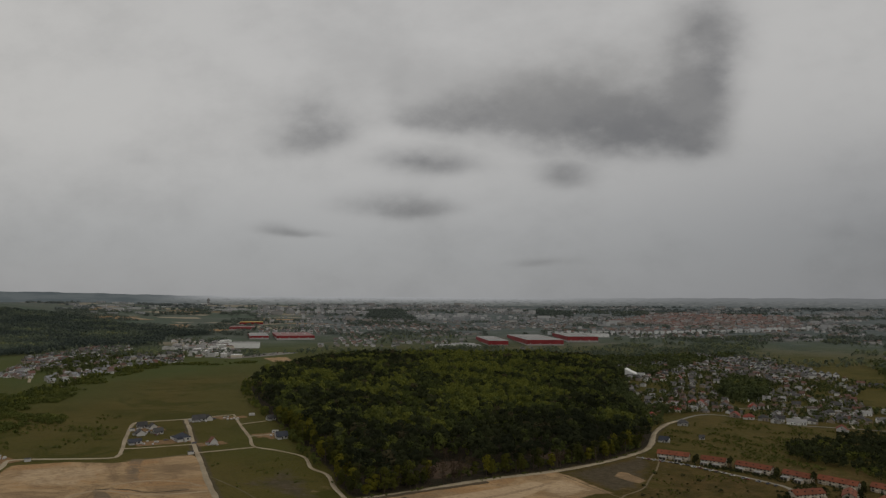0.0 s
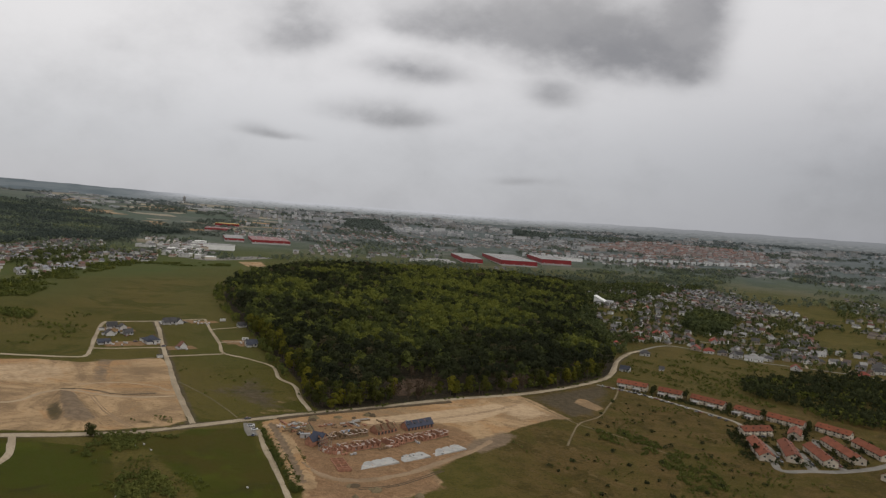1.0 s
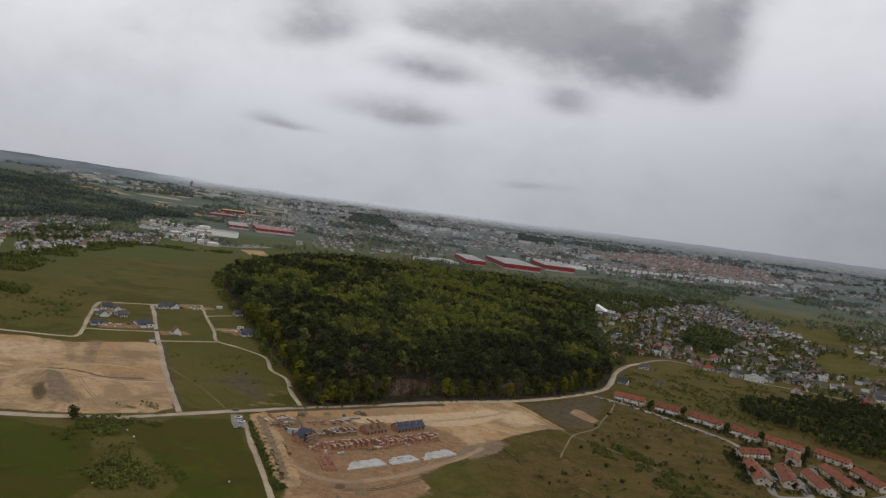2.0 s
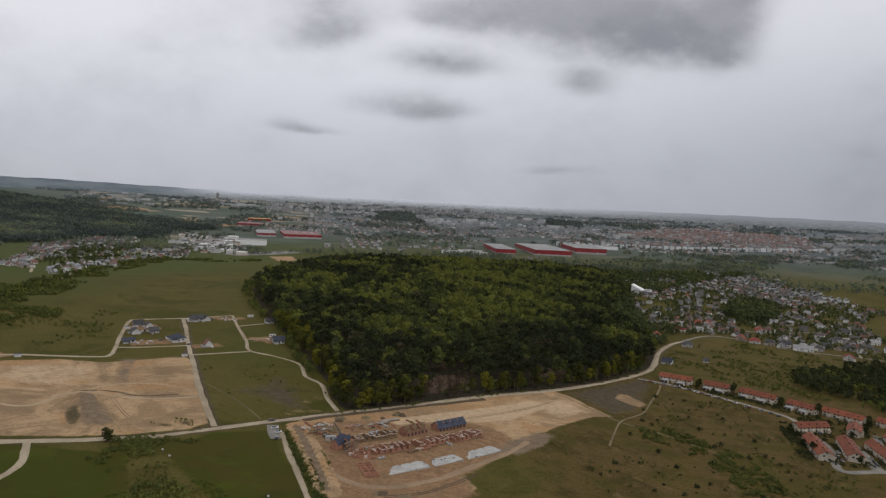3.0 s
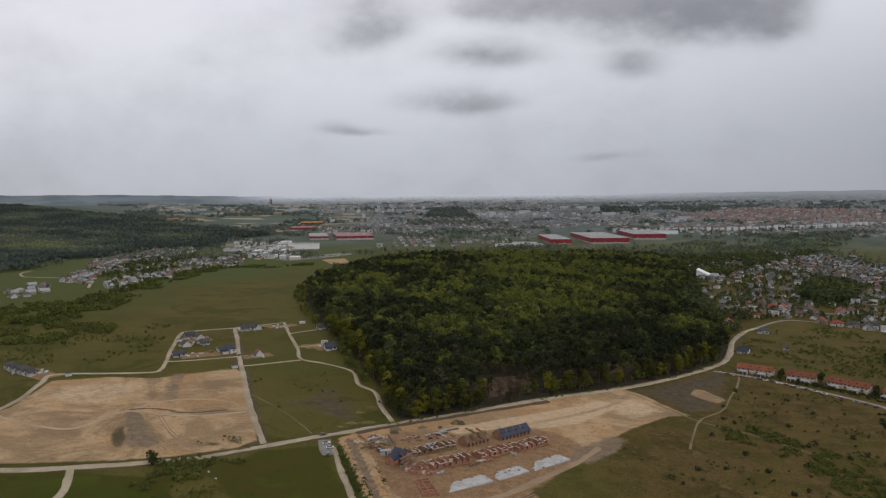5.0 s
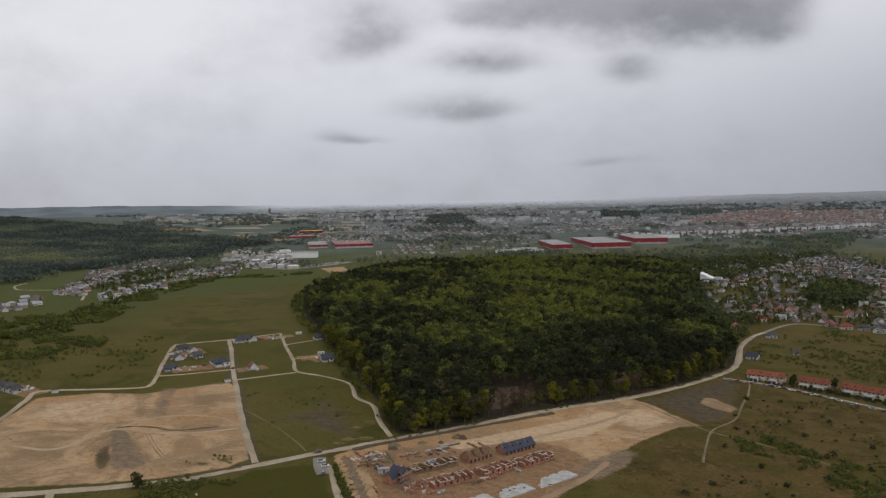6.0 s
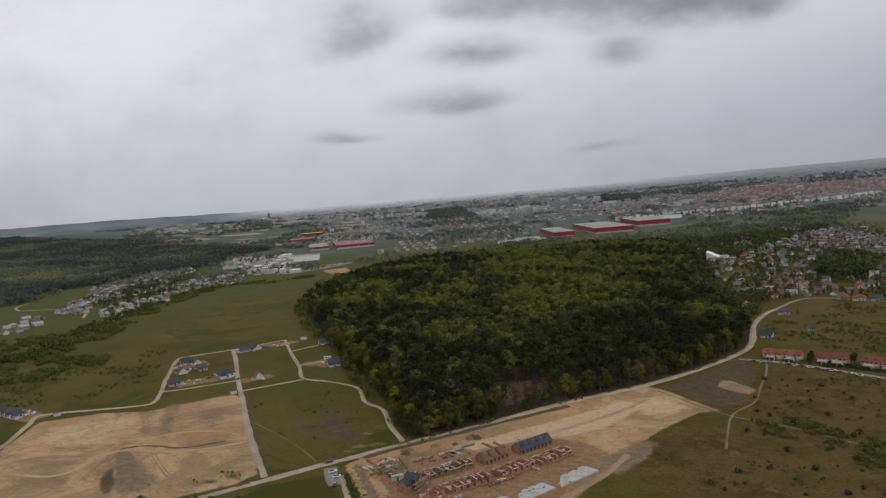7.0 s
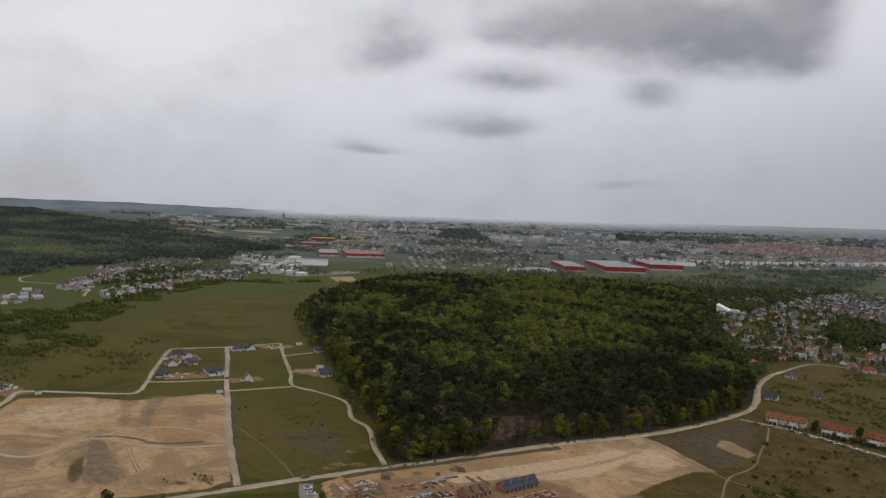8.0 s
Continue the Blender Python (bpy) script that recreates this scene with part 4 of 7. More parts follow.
class Stamp:
    """Sets down a thing first, and its copies after that."""

    def __init__(self, ob):
        self.ob, self.used = ob, False

    def put(self, m):
        if not self.used:
            self.used = True
            self.ob.matrix_basis = m
            return self.ob
        return copy_thing(self.ob, m)


def plant_edge(edge):
    rng = random.Random(4)
    broad = [Stamp(tree_proto("broadleaf_tree", 300 + k, "broad", M_leaf_one, 13 + 1.4 * k, 3.9 + 0.25 * k, 0.7 + 0.1 * k, 330, 0.78, "fresh yellow-green broadleaf tree at the forest edge")) for k in range(5)]
    pine = [Stamp(tree_proto("pine_tree", 340 + k, "conifer", M_needle_one, 17 + 1.5 * k, 3.0, 3.5, 300, 0.62, "dark green pine tree at the forest edge")) for k in range(4)]
    bare = [Stamp(tree_proto("budding_tree", 370 + k, "broad", M_twig, 13 + k, 3.4, 3.0, 170, 0.5, "thin brown tree just coming into bud by the clearing")) for k in range(3)]
    for x, y, s, conifer in edge:
        if 17 > abs(x + 20) and y < 552 and rng.random() < 0.2:
            continue
        if 17 > abs(x + 20) and y < 552 or (50 < x < 85 and rng.random() < 0.3):
            st = bare[rng.randrange(3)]
        elif conifer:
            st = pine[rng.randrange(4)]
        else:
            st = broad[rng.randrange(5)]
        st.put(at_land(x, y, rng.uniform(0, 360)))
    for k in range(9):
        x, y = rng.uniform(-40, 2), rng.uniform(520, 580)
        if inside(np.array([x]), np.array([y]), CLEARING)[0]:
            bare[k % 3].put(at_land(x, y, rng.uniform(0, 360)))


EDGE = plant_forest()
plant_edge(EDGE)

shrub_low = [crown_arrays(400 + k, 1.5, 2.3, 0.0, 44, 0.55, "broad")[0] for k in range(6)]
tree_low = [crown_arrays(420 + k, 9, 3.6, 1.0, 46, 1.1, "broad")[0] for k in range(6)]
far_belt = [crown_arrays(460 + k, 8.5, 13.0, 0.5, 30, 3.0, "broad")[0] for k in range(6)]
garden_crown = [crown_arrays(480 + k, 9, 3.6, 1.0, 24, 1.6, "broad")[0] for k in range(6)]
far_tree = [crown_arrays(440 + k, 13, 6.6, 2.0, 26, 2.4, "broad")[0] for k in range(6)]


def thicket(name, poly, step, protos, mat, label, keep, seed, scale=40, lo=0.6, hi=1.4, category="shrubs", tone=0.45):
    x, y = scatter(poly, step, seed)
    rng = random.Random(seed)
    places = []
    for px, py in zip(x, y):
        n = patchy(px, py, scale, seed * 1.7)
        if n > keep:
            places.append((px, py, rng.uniform(lo, hi), min(1, max(0, tone + 0.5 * n + rng.uniform(-.25, .25)))))
    if places:
        grove(name, places, protos, mat, label, category)


thicket("scrub_west", [(-640, 780), (-600, 807), (-572, 818), (-558, 860), (-524, 861), (-492, 805), (-477, 739), (-422, 691), (-403, 645), (-415, 600), (-500, 570), (-600, 640)], 4.6, shrub_low, M_scrub, "green scrub and young trees along a field edge", 0.06, 31, 40, 0.7, 2.0)
thicket("hedge_west", [(-526, 660), (-505, 693), (-510, 735), (-530, 801), (-541, 860), (-558, 918), (-567, 988), (-585, 1074), (-596, 1157), (-594, 1228), (-590, 1300), (-606, 1312), (-610, 1228), (-613, 1157), (-602, 1074), (-584, 990), (-576, 920), (-560, 862), (-548, 803), (-530, 740), (-524, 700), (-548, 670)], 5.0, tree_low, M_leaf, "row of leafy trees along a field edge", -0.12, 32, 30, 0.45, 1.0, "trees")
thicket("scrub_hedge", [(-500, 640), (-480, 740), (-500, 850), (-530, 960), (-560, 1080), (-572, 1200), (-560, 1290), (-500, 1330), (-440, 1390), (-420, 1330), (-380, 1340), (-400, 1420), (-520, 1430), (-610, 1320), (-600, 1060), (-570, 930), (-540, 800)], 6.0, shrub_low, M_scrub, "green bushes along the upper edge of the meadow", 0.16, 50, 45, 0.8, 2.2)
thicket("scrub_meadow", [(-460, 520), (-355, 520), (-330, 600), (-360, 690), (-420, 720)], 7.5, shrub_low, M_scrub, "scattered green bushes on the meadow", 0.12, 33, 40, 0.4, 1.1)
thicket("scrub_pasture", [(170, 420), (110, 480), (130, 540), (160, 620), (230, 590), (240, 540), (225, 450), (260, 420), (200, 330), (60, 330), (50, 440)], 4.5, shrub_low, M_scrub, "low bushes and rough tufts on dry grassland", 0.18, 34, 26, 0.2, 0.7)
thicket("scrub_band", [(119, 500), (147, 502), (164, 480), (178, 458), (184, 420), (178, 385), (152, 392), (148, 436), (131, 460), (115, 478)], 2.4, shrub_low, M_scrub, "green scrub in a shallow hollow of the grassland", 0.0, 44, 14, 0.3, 0.95)
thicket("scrub_dots", [(110, 500), (150, 600), (200, 600), (235, 540), (222, 440), (190, 350), (120, 330), (60, 380), (80, 450)], 15.0, shrub_low, M_needle, "single dark bushes dotted over dry grassland", 0.0, 54, 20, 0.4, 1.2, tone=0.2)
thicket("hedge_estate", [(238, 556), (244, 551), (232, 505), (228, 470), (222, 462), (218, 470), (228, 520)], 2.6, shrub_low, M_needle, "dark hedge along the edge of the estate", -0.1, 45, 10, 0.5, 0.95)
thicket("scrub_slope", [(190, 740), (215, 700), (300, 640), (350, 620), (420, 720), (430, 850), (340, 905), (250, 860)], 5.0, shrub_low, M_scrub, "bushes on the grassy slope below the village", 0.1, 35, 24, 0.3, 1.1)
thicket("copse_east", [(300, 700), (330, 740), (403, 800), (500, 830), (560, 760), (500, 640), (400, 590), (345, 600), (335, 640)], 7.2, tree_low, M_needle, "dark trees and thicket behind the terraced houses", -0.25, 36, 45, 0.7, 1.3, "trees")
thicket("copse_east_leafy", [(300, 700), (330, 740), (403, 800), (500, 830), (560, 760), (500, 640), (400, 590), (345, 600), (335, 640)], 7.0, tree_low, M_leaf, "light green trees and bushes behind the terraced houses", -0.02, 48, 35, 0.4, 0.95, "trees")
thicket("hedge_yard", [(-111, 402), (-96, 368), (-84, 343), (-70, 315), (-65, 318), (-80, 351), (-92, 375), (-106, 405)], 1.7, shrub_low, M_scrub, "overgrown hedge beside the site haul track", -0.7, 37, 20, 0.4, 0.85, tone=0.25)
thicket("scrub_bank", [(-200, 362), (-160, 385), (-150, 372), (-170, 340), (-180, 280), (-200, 280), (-190, 340)], 3.4, shrub_low, M_scrub, "bushes on a grassy bank between crop fields", 0.06, 38, 22, 0.35, 1.1)
thicket("scrub_wedge", [(-156, 302), (-151, 313), (-142, 319), (-128, 308), (-122, 292), (-143, 282)], 2.1, shrub_low, M_scrub, "mound of dense bushes between crop fields", -0.35, 47, 12, 0.4, 1.25, tone=0.75)
thicket("scrub_corner", [(-187, 354), (-184, 365), (-173, 364), (-163, 347), (-171, 338)], 2.1, shrub_low, M_scrub, "dense bushes beside the gravel track", -0.3, 51, 12, 0.4, 1.1, tone=0.7)
thicket("scrub_rough", [(-174, 337), (-163, 346), (-135, 332), (-112, 312), (-108, 297), (-145, 283), (-170, 300)], 2.8, shrub_low, M_scrub, "rough weeds in the wedge between crop fields", 0.08, 52, 16, 0.2, 0.6)
thicket("weeds_bank", [(-90, 386), (-82, 378), (-74, 362), (-72, 349), (-80, 361)], 1.8, shrub_low, M_scrub, "green weeds on the bank beside the site", -0.3, 53, 10, 0.25, 0.7)
thicket("scrub_pit", [(-188, 382), (-188, 402), (-170, 409), (-158, 392), (-168, 381)], 3.6, shrub_low, M_scrub, "weeds and bushes in the sand pit", 0.15, 39, 14, 0.3, 0.7)
thicket("scrub_plots", [(-225, 540), (-150, 560), (-110, 480), (-150, 410), (-185, 470)], 8.0, shrub_low, M_scrub, "small dark bushes on the meadow plot", 0.2, 40, 25, 0.3, 0.7)
thicket("verge_weeds", [(-110, 434), (-60, 476), (14, 541), (66, 581), (118, 632), (160, 684), (164, 681), (121, 628), (70, 578), (16, 537), (-58, 472), (-108, 430)], 2.4, shrub_low, M_scrub, "weeds and saplings between the track and the forest", 0.1, 43, 12, 0.25, 0.7)
thicket("forest_skirt", [(-84, 463), (-62, 483), (-26, 517), (14, 551), (68, 591), (121, 643), (165, 696), (160, 700), (116, 648), (64, 597), (10, 557), (-30, 522), (-66, 488), (-89, 467)], 3.4, tree_low, M_leaf, "low leafy young trees along the forest edge", -0.3, 46, 16, 0.3, 0.85, "trees", 0.55)
thicket("forest_skirt_west", [(-103, 486), (-143, 577), (-174, 640), (-214, 720), (-258, 806), (-302, 908), (-334, 1010), (-346, 1010), (-314, 906), (-268, 803), (-222, 718), (-182, 638), (-150, 574), (-109, 487)], 4.2, tree_low, M_leaf, "low leafy trees along the meadow side of the forest", 0.0, 49, 18, 0.3, 0.95, "trees")


# ------------------------------------------------------------------ building kit
def part(name, bm, mat, parent, label=""):
    """Links a bmesh as one mesh object under a thing or a part."""
    me = bpy.data.meshes.new(name)
    bm.to_mesh(me)
    bm.free()
    me.materials.append(mat)
    ob = new(name, me)
    ob.parent = parent
    if label:
        tagged(ob, label)
    return ob


def box(bm, x0, x1, y0, y1, z0, z1):
    v = [bm.verts.new(p) for p in ((x0, y0, z0), (x1, y0, z0), (x1, y1, z0), (x0, y1, z0), (x0, y0, z1), (x1, y0, z1), (x1, y1, z1), (x0, y1, z1))]
    for f in ((3, 2, 1, 0), (4, 5, 6, 7), (0, 1, 5, 4), (1, 2, 6, 5), (2, 3, 7, 6), (3, 0, 4, 7)):
        bm.faces.new([v[i] for i in f])


def boxed(*dims):
    bm = bmesh.new()
    for d in dims:
        box(bm, *d)
    return bm


def prism(bm, pts, x0, x1):
    """A closed outline in y and z, drawn out along x."""
    a = [bm.verts.new((x0, y, z)) for y, z in pts]
    b = [bm.verts.new((x1, y, z)) for y, z in pts]
    n = len(pts)
    bm.faces.new(a[::-1])
    bm.faces.new(b)
    for i in range(n):
        bm.faces.new((a[i], a[(i + 1) % n], b[(i + 1) % n], b[i]))


def gable_walls(L, D, eave, ridge, base=-1.2):
    bm = bmesh.new()
    prism(bm, [(-D / 2, base), (D / 2, base), (D / 2, eave), (0, ridge), (-D / 2, eave)], -L / 2, L / 2)
    return bm


def gable_roof(L, D, eave, ridge, over=0.5, thick=0.25):
    """Two slopes with overhang and thickness."""
    bm = bmesh.new()
    s = (ridge - eave) / (D / 2)
    yo, zo = D / 2 + over, eave - over * s
    prism(bm, [(-yo, zo), (0, ridge + 0.02), (yo, zo), (yo, zo + thick), (0, ridge + 0.02 + thick * 1.15), (-yo, zo + thick)], -L / 2 - over, L / 2 + over)
    return bm


def hip_roof(L, D, eave, ridge, over=0.6, thick=0.2):
    bm = bmesh.new()
    x, y, r = L / 2 + over, D / 2 + over, max(0.3, L / 2 - D / 2)
    ring = [(-x, -y), (x, -y), (x, y), (-x, y)]
    lo = [bm.verts.new((*p, eave - 0.1)) for p in ring]
    mi = [bm.verts.new((*p, eave - 0.1 + thick)) for p in ring]
    a, b = bm.verts.new((-r, 0, ridge)), bm.verts.new((r, 0, ridge))
    bm.faces.new(lo[::-1])
    for i in range(4):
        bm.faces.new((lo[i], lo[(i + 1) % 4], mi[(i + 1) % 4], mi[i]))
    for f in ((mi[0], mi[1], b, a), (mi[1], mi[2], b), (mi[2], mi[3], a, b), (mi[3], mi[0], a)):
        bm.faces.new(f)
    return bm


def window_on(root, x, y, z, w, h, side, sill=False):
    """A glazed window with its frame, standing on a long (y) or short (x) side."""
    t = 0.06
    if side in ("s", "n"):
        d = -1 if side == "s" else 1
        bm = boxed((x - w / 2, x + w / 2, min(y, y + d * t), max(y, y + d * t), z, z + h))
    else:
        d = -1 if side == "w" else 1
        bm = boxed((min(x, x + d * t), max(x, x + d * t), y - w / 2, y + w / 2, z, z + h))
    pane = part("window", bm, M_glass, root, "dark glazed window")
    if sill:
        if side in ("s", "n"):
            bm = boxed((x - w / 2 - 0.08, x + w / 2 + 0.08, min(y, y + d * 0.16), max(y, y + d * 0.16), z - 0.1, z))
        else:
            bm = boxed((min(x, x + d * 0.16), max(x, x + d * 0.16), y - w / 2 - 0.08, y + w / 2 + 0.08, z - 0.1, z))
        part("sill", bm, M_white, pane, "pale window sill")
    return pane


def house(name, L, D, eave, ridge, wall, roof, label, group, hip=False, wing=False, floors=1, windows=True):
    """A family house: walls, roof, chimney, door and windows."""
    root = new(name)
    if hip:
        bm = boxed((-L / 2, L / 2, -D / 2, D / 2, -1.2, eave))
    else:
        bm = gable_walls(L, D, eave, ridge)
    part("wall", bm, wall, root)
    part("roof", hip_roof(L, D, eave, ridge) if hip else gable_roof(L, D, eave, ridge), roof, root)
    part("chimney", boxed((L * 0.18, L * 0.18 + 0.8, 0.3, 1.0, eave, ridge + 0.7)), M_brown_tiles, root, "brown chimney")
    if windows:
        part("door", boxed((-0.5, 0.5, -D / 2 - 0.07, -D / 2, 0.0, 2.1)), M_frame_dark, root, "dark front door")
        for f in range(floors):
            for x in (-L * 0.3, L * 0.3):
                window_on(root, x, -D / 2, 0.9 + 2.8 * f, 1.5, 1.4, "s")
        window_on(root, -L / 2, 0, 0.9, 1.5, 1.4, "w")
        if not hip:
            window_on(root, -L / 2, 0, eave + 0.3, 1.2, 1.2, "w")
    if wing:
        bm = bmesh.new()
        prism(bm, [(-D * 0.5 - 2.2, -1.2), (0, -1.2), (0, eave + 0.2), (-D * 0.5 - 2.2, eave - 0.6)], -L * 0.5, -L * 0.1)
        part("porch", bm, wall, root)
        bm = bmesh.new()
        prism(bm, [(-D * 0.5 - 2.6, eave - 0.78), (0, eave + 0.22), (0, eave + 0.42), (-D * 0.5 - 2.6, eave - 0.55)], -L * 0.5 - 0.3, -L * 0.1 + 0.3)
        part("porch_roof", bm, roof, root)
    return tagged(root, label, "house", group)


def garage_row(name, n, label):
    """Low flat-roofed garages or stores in a row."""
    root = new(name)
    L = n * 3.1
    part("wall", boxed((-L / 2, L / 2, -2.6, 2.6, -0.8, 2.4)), M_cream, root)
    part("roof", boxed((-L / 2 - 0.15, L / 2 + 0.15, -2.8, 2.8, 2.4, 2.6)), M_grey_roof, root)
    for k in range(n):
        x = -L / 2 + 3.1 * (k + 0.5)
        part("door", boxed((x - 1.2, x + 1.2, -2.68, -2.6, 0, 2.1)), M_frame_dark, root, "dark garage door")
    return tagged(root, label, "garage", "garages of the terraces")


def terrace(name, L, D, label, dormers=True):
    """Terraced houses under one tiled roof: walls, roof, windows, doors, chimneys, gable trim."""
    root = new(name)
    eave, ridge = 4.3, 7.0
    part("wall", gable_walls(L, D, eave, ridge, -2.5), M_cream, root)
    part("roof", gable_roof(L, D, eave, ridge, 0.6, 0.3), M_tiles, root, "weathered orange clay tile roof")
    units = max(2, round(L / 6.8))
    for k in range(units):
        x = -L / 2 + L * (k + 0.5) / units
        for side, y in (("s", -D / 2), ("n", D / 2)):
            window_on(root, x - 1.6, y, 0.8, 1.5, 1.3, side, True)
            window_on(root, x - 1.6, y, 2.95, 1.4, 1.15, side, True)
            window_on(root, x + 1.4, y, 2.95, 1.4, 1.15, side, True)
        part("door", boxed((x + 0.9, x + 1.9, -D / 2 - 0.07, -D / 2, 0, 2.1)), M_frame_dark, root, "dark front door")
        part("porch", boxed((x + 0.5, x + 3.0, -D / 2 - 2.0, -D / 2 - 0.01, -1.5, 2.3)), M_cream, root, "cream entrance porch")
        if k % 2:
            part("chimney", boxed((x - L / units / 2 - 0.4, x - L / units / 2 + 0.4, 0.5, 1.3, eave + 2, ridge + 0.8)), M_brown_tiles, root, "brown chimney")
        if dormers:
            s = (ridge - eave) / (D / 2)
            bm = bmesh.new()
            box(bm, x - 0.55, x + 0.55, -D / 4 - 0.5, -D / 4 + 0.5, ridge - s * D / 4 - 0.1, ridge - s * D / 4 + 0.55)
            part("roof_window", bm, M_glass, root, "small glazed roof window")
    for x, side in ((-L / 2, "w"), (L / 2, "e")):
        window_on(root, x, -1.8, 0.9, 1.4, 1.4, side, True)
        window_on(root, x, 1.8, 2.95, 1.4, 1.2, side, True)
        window_on(root, x, 0, 5.1, 1.2, 1.2, side, True)
    return tagged(root, label, "terraced house", "terraced houses of the estate")


def car_proto(name, label):
    root = new(name)
    bm = bmesh.new()
    prism(bm, [(-0.85, 0.35), (0.85, 0.35), (0.88, 0.8), (0.8, 0.92), (-0.8, 0.92), (-0.88, 0.8)], -2.15, 2.15)
    part("body", bm, M_paints, root)
    bm = bmesh.new()
    v = [bm.verts.new(p) for p in ((-1.7, -0.8, 0.92), (1.0, -0.8, 0.92), (1.0, 0.8, 0.92), (-1.7, 0.8, 0.92), (-1.2, -0.62, 1.45), (0.3, -0.62, 1.45), (0.3, 0.62, 1.45), (-1.2, 0.62, 1.45))]
    for f in ((4, 5, 6, 7), (0, 1, 5, 4), (1, 2, 6, 5), (2, 3, 7, 6), (3, 0, 4, 7)):
        bm.faces.new([v[i] for i in f])
    part("cabin", bm, M_glass, root, "dark glazed cabin")
    part("roof", boxed((-1.15, 0.25, -0.6, 0.6, 1.45, 1.5)), M_paints, root)
    for x in (-1.35, 1.35):
        for y in (-0.78, 0.78):
            bm = bmesh.new()
            bmesh.ops.create_cone(bm, cap_ends=True, segments=10, radius1=0.32, radius2=0.32, depth=0.22, matrix=pose(x, y, 0.32, 90))
            wheel = part("wheel", bm, M_rubber, root)
            bm = bmesh.new()
            bmesh.ops.create_cone(bm, cap_ends=True, segments=8, radius1=0.19, radius2=0.19, depth=0.24, matrix=pose(x, y, 0.32, 90))
            part("rim", bm, M_steel, wheel, "bright steel rim")
    return tagged(root, label, "car", "parked cars")


def between(p, q):
    """Middle, length and heading of a front line."""
    dx, dy = q[0] - p[0], q[1] - p[1]
    return (p[0] + q[0]) / 2, (p[1] + q[1]) / 2, math.hypot(dx, dy), math.degrees(math.atan2(dy, dx))


# ------------------------------------------------------------------ estate of terraced houses
ROWS_FRONT = [((169, 658), (197, 643)), ((205, 642), (225, 629)), ((231, 629), (256, 605)), ((262, 603), (279, 583)), ((285, 589), (308, 564)), ((319, 571), (338, 547))]
for p, q in ROWS_FRONT:
    cx, cy, L, a = between(p, q)
    ob = terrace("terraced_house", L * 0.90, 8.4, "cream terraced houses under an orange tile roof along a paved lane")
    ob.matrix_basis = at_land(cx - 5.2 * math.sin(radians(a)), cy + 5.2 * math.cos(radians(a)), a)
BLOCKS = [((241, 533), (268, 541), 10), ((234, 466), (241, 508), 11), ((255, 470), (266, 510), 11), ((284, 532), (294, 550), 10),
          ((281, 469), (284, 507), 11), ((309, 482), (309, 530), 11), ((339, 498), (336, 535), 11), ((309, 450), (330, 462), 10), ((362, 505), (368, 535), 11)]
for p, q, d in BLOCKS:
    cx, cy, L, a = between(p, q)
    ob = terrace("terraced_house", L * 0.96, d * 0.92, "cream terraced houses under an orange tile roof in the estate")
    ob.matrix_basis = at_land(cx, cy, a)
gar = Stamp(garage_row("garage", 2, "low grey garages beside the paved lane"))
for p, q in ROWS_FRONT[:4]:
    cx, cy, L, a = between(p, q)
    for k in (-0.9, 0.75):
        gx, gy = cx + k * L * 0.27 * math.cos(radians(a)), cy + k * L * 0.27 * math.sin(radians(a))
        gar.put(at_land(gx + 4.6 * math.sin(radians(a)), gy - 4.6 * math.cos(radians(a)), a))
auto = Stamp(car_proto("car", "small passenger car parked beside the road"))
rc = random.Random(12)
LANE = [(152, 647), (183, 634), (214, 606), (247, 568)]
for (x0, y0), (x1, y1) in zip(LANE, LANE[1:]):
    for k in range(7):
        t = (k + rc.uniform(0.1, 0.9)) / 7
        a = math.degrees(math.atan2(y1 - y0, x1 - x0))
        auto.put(at_land(x0 + (x1 - x0) * t + rc.uniform(-1, 1), y0 + (y1 - y0) * t + rc.uniform(-2, 1), a + rc.choice((0, 90, 70, 180))))
for x, y, a in ((250, 515, 80), (247, 500, 80), (252, 488, 80), (247, 478, 80), (246, 470, 260), (268, 498, 80), (271, 482, 80), (268, 470, 80), (291, 500, 80), (294, 485, 80), (290, 474, 80), (259, 530, 10),
                (-114, 400, 20), (-118, 406, 30), (-124, 419, 40), (-112, 390, 100), (-250, 590, 60), (-305, 634, 20), (-309, 629, 110), (-296, 617, 60), (-278, 596, 40), (-276, 708, 50), (-192, 648, 30), (-376, 508, 60), (-388, 512, 60)):
    auto.put(at_land(x, y, a, -0.15))

thicket("estate_hedges", [(225, 455), (228, 530), (246, 545), (262, 575), (212, 628), (175, 660), (200, 655), (270, 618), (300, 600), (350, 570), (360, 520), (330, 500), (300, 470)], 3.6, shrub_low, M_needle, "dark garden hedges and shrubs among the terraces", -0.02, 41, 12, 0.4, 0.95)

thicket("terrace_fronts", [(168, 644), (200, 628), (228, 612), (258, 582), (284, 556), (281, 570), (258, 597), (232, 620), (204, 634), (174, 650)], 2.6, shrub_low, M_needle, "dark shrubs in the front gardens of the terraces", 0.0, 55, 8, 0.35, 0.85)
garden = [Stamp(tree_proto("garden_tree", 520 + k, "conifer" if k else "broad", M_needle_one, 7.5 + k, 2.6, 0.6, 200, 0.55, "dark green garden tree between the terraced houses")) for k in range(2)]
GAPS = [((q[0] + p[0]) / 2, (q[1] + p[1]) / 2) for (_, q), (p, _) in zip(ROWS_FRONT, ROWS_FRONT[1:])]
for k, (x, y) in enumerate(GAPS):
    for dx, dy in ((0, 0), (3, 5), (-1, -4), (5, 9)):
        garden[k % 2].put(at_land(x + dx, y + dy, 50 * k))
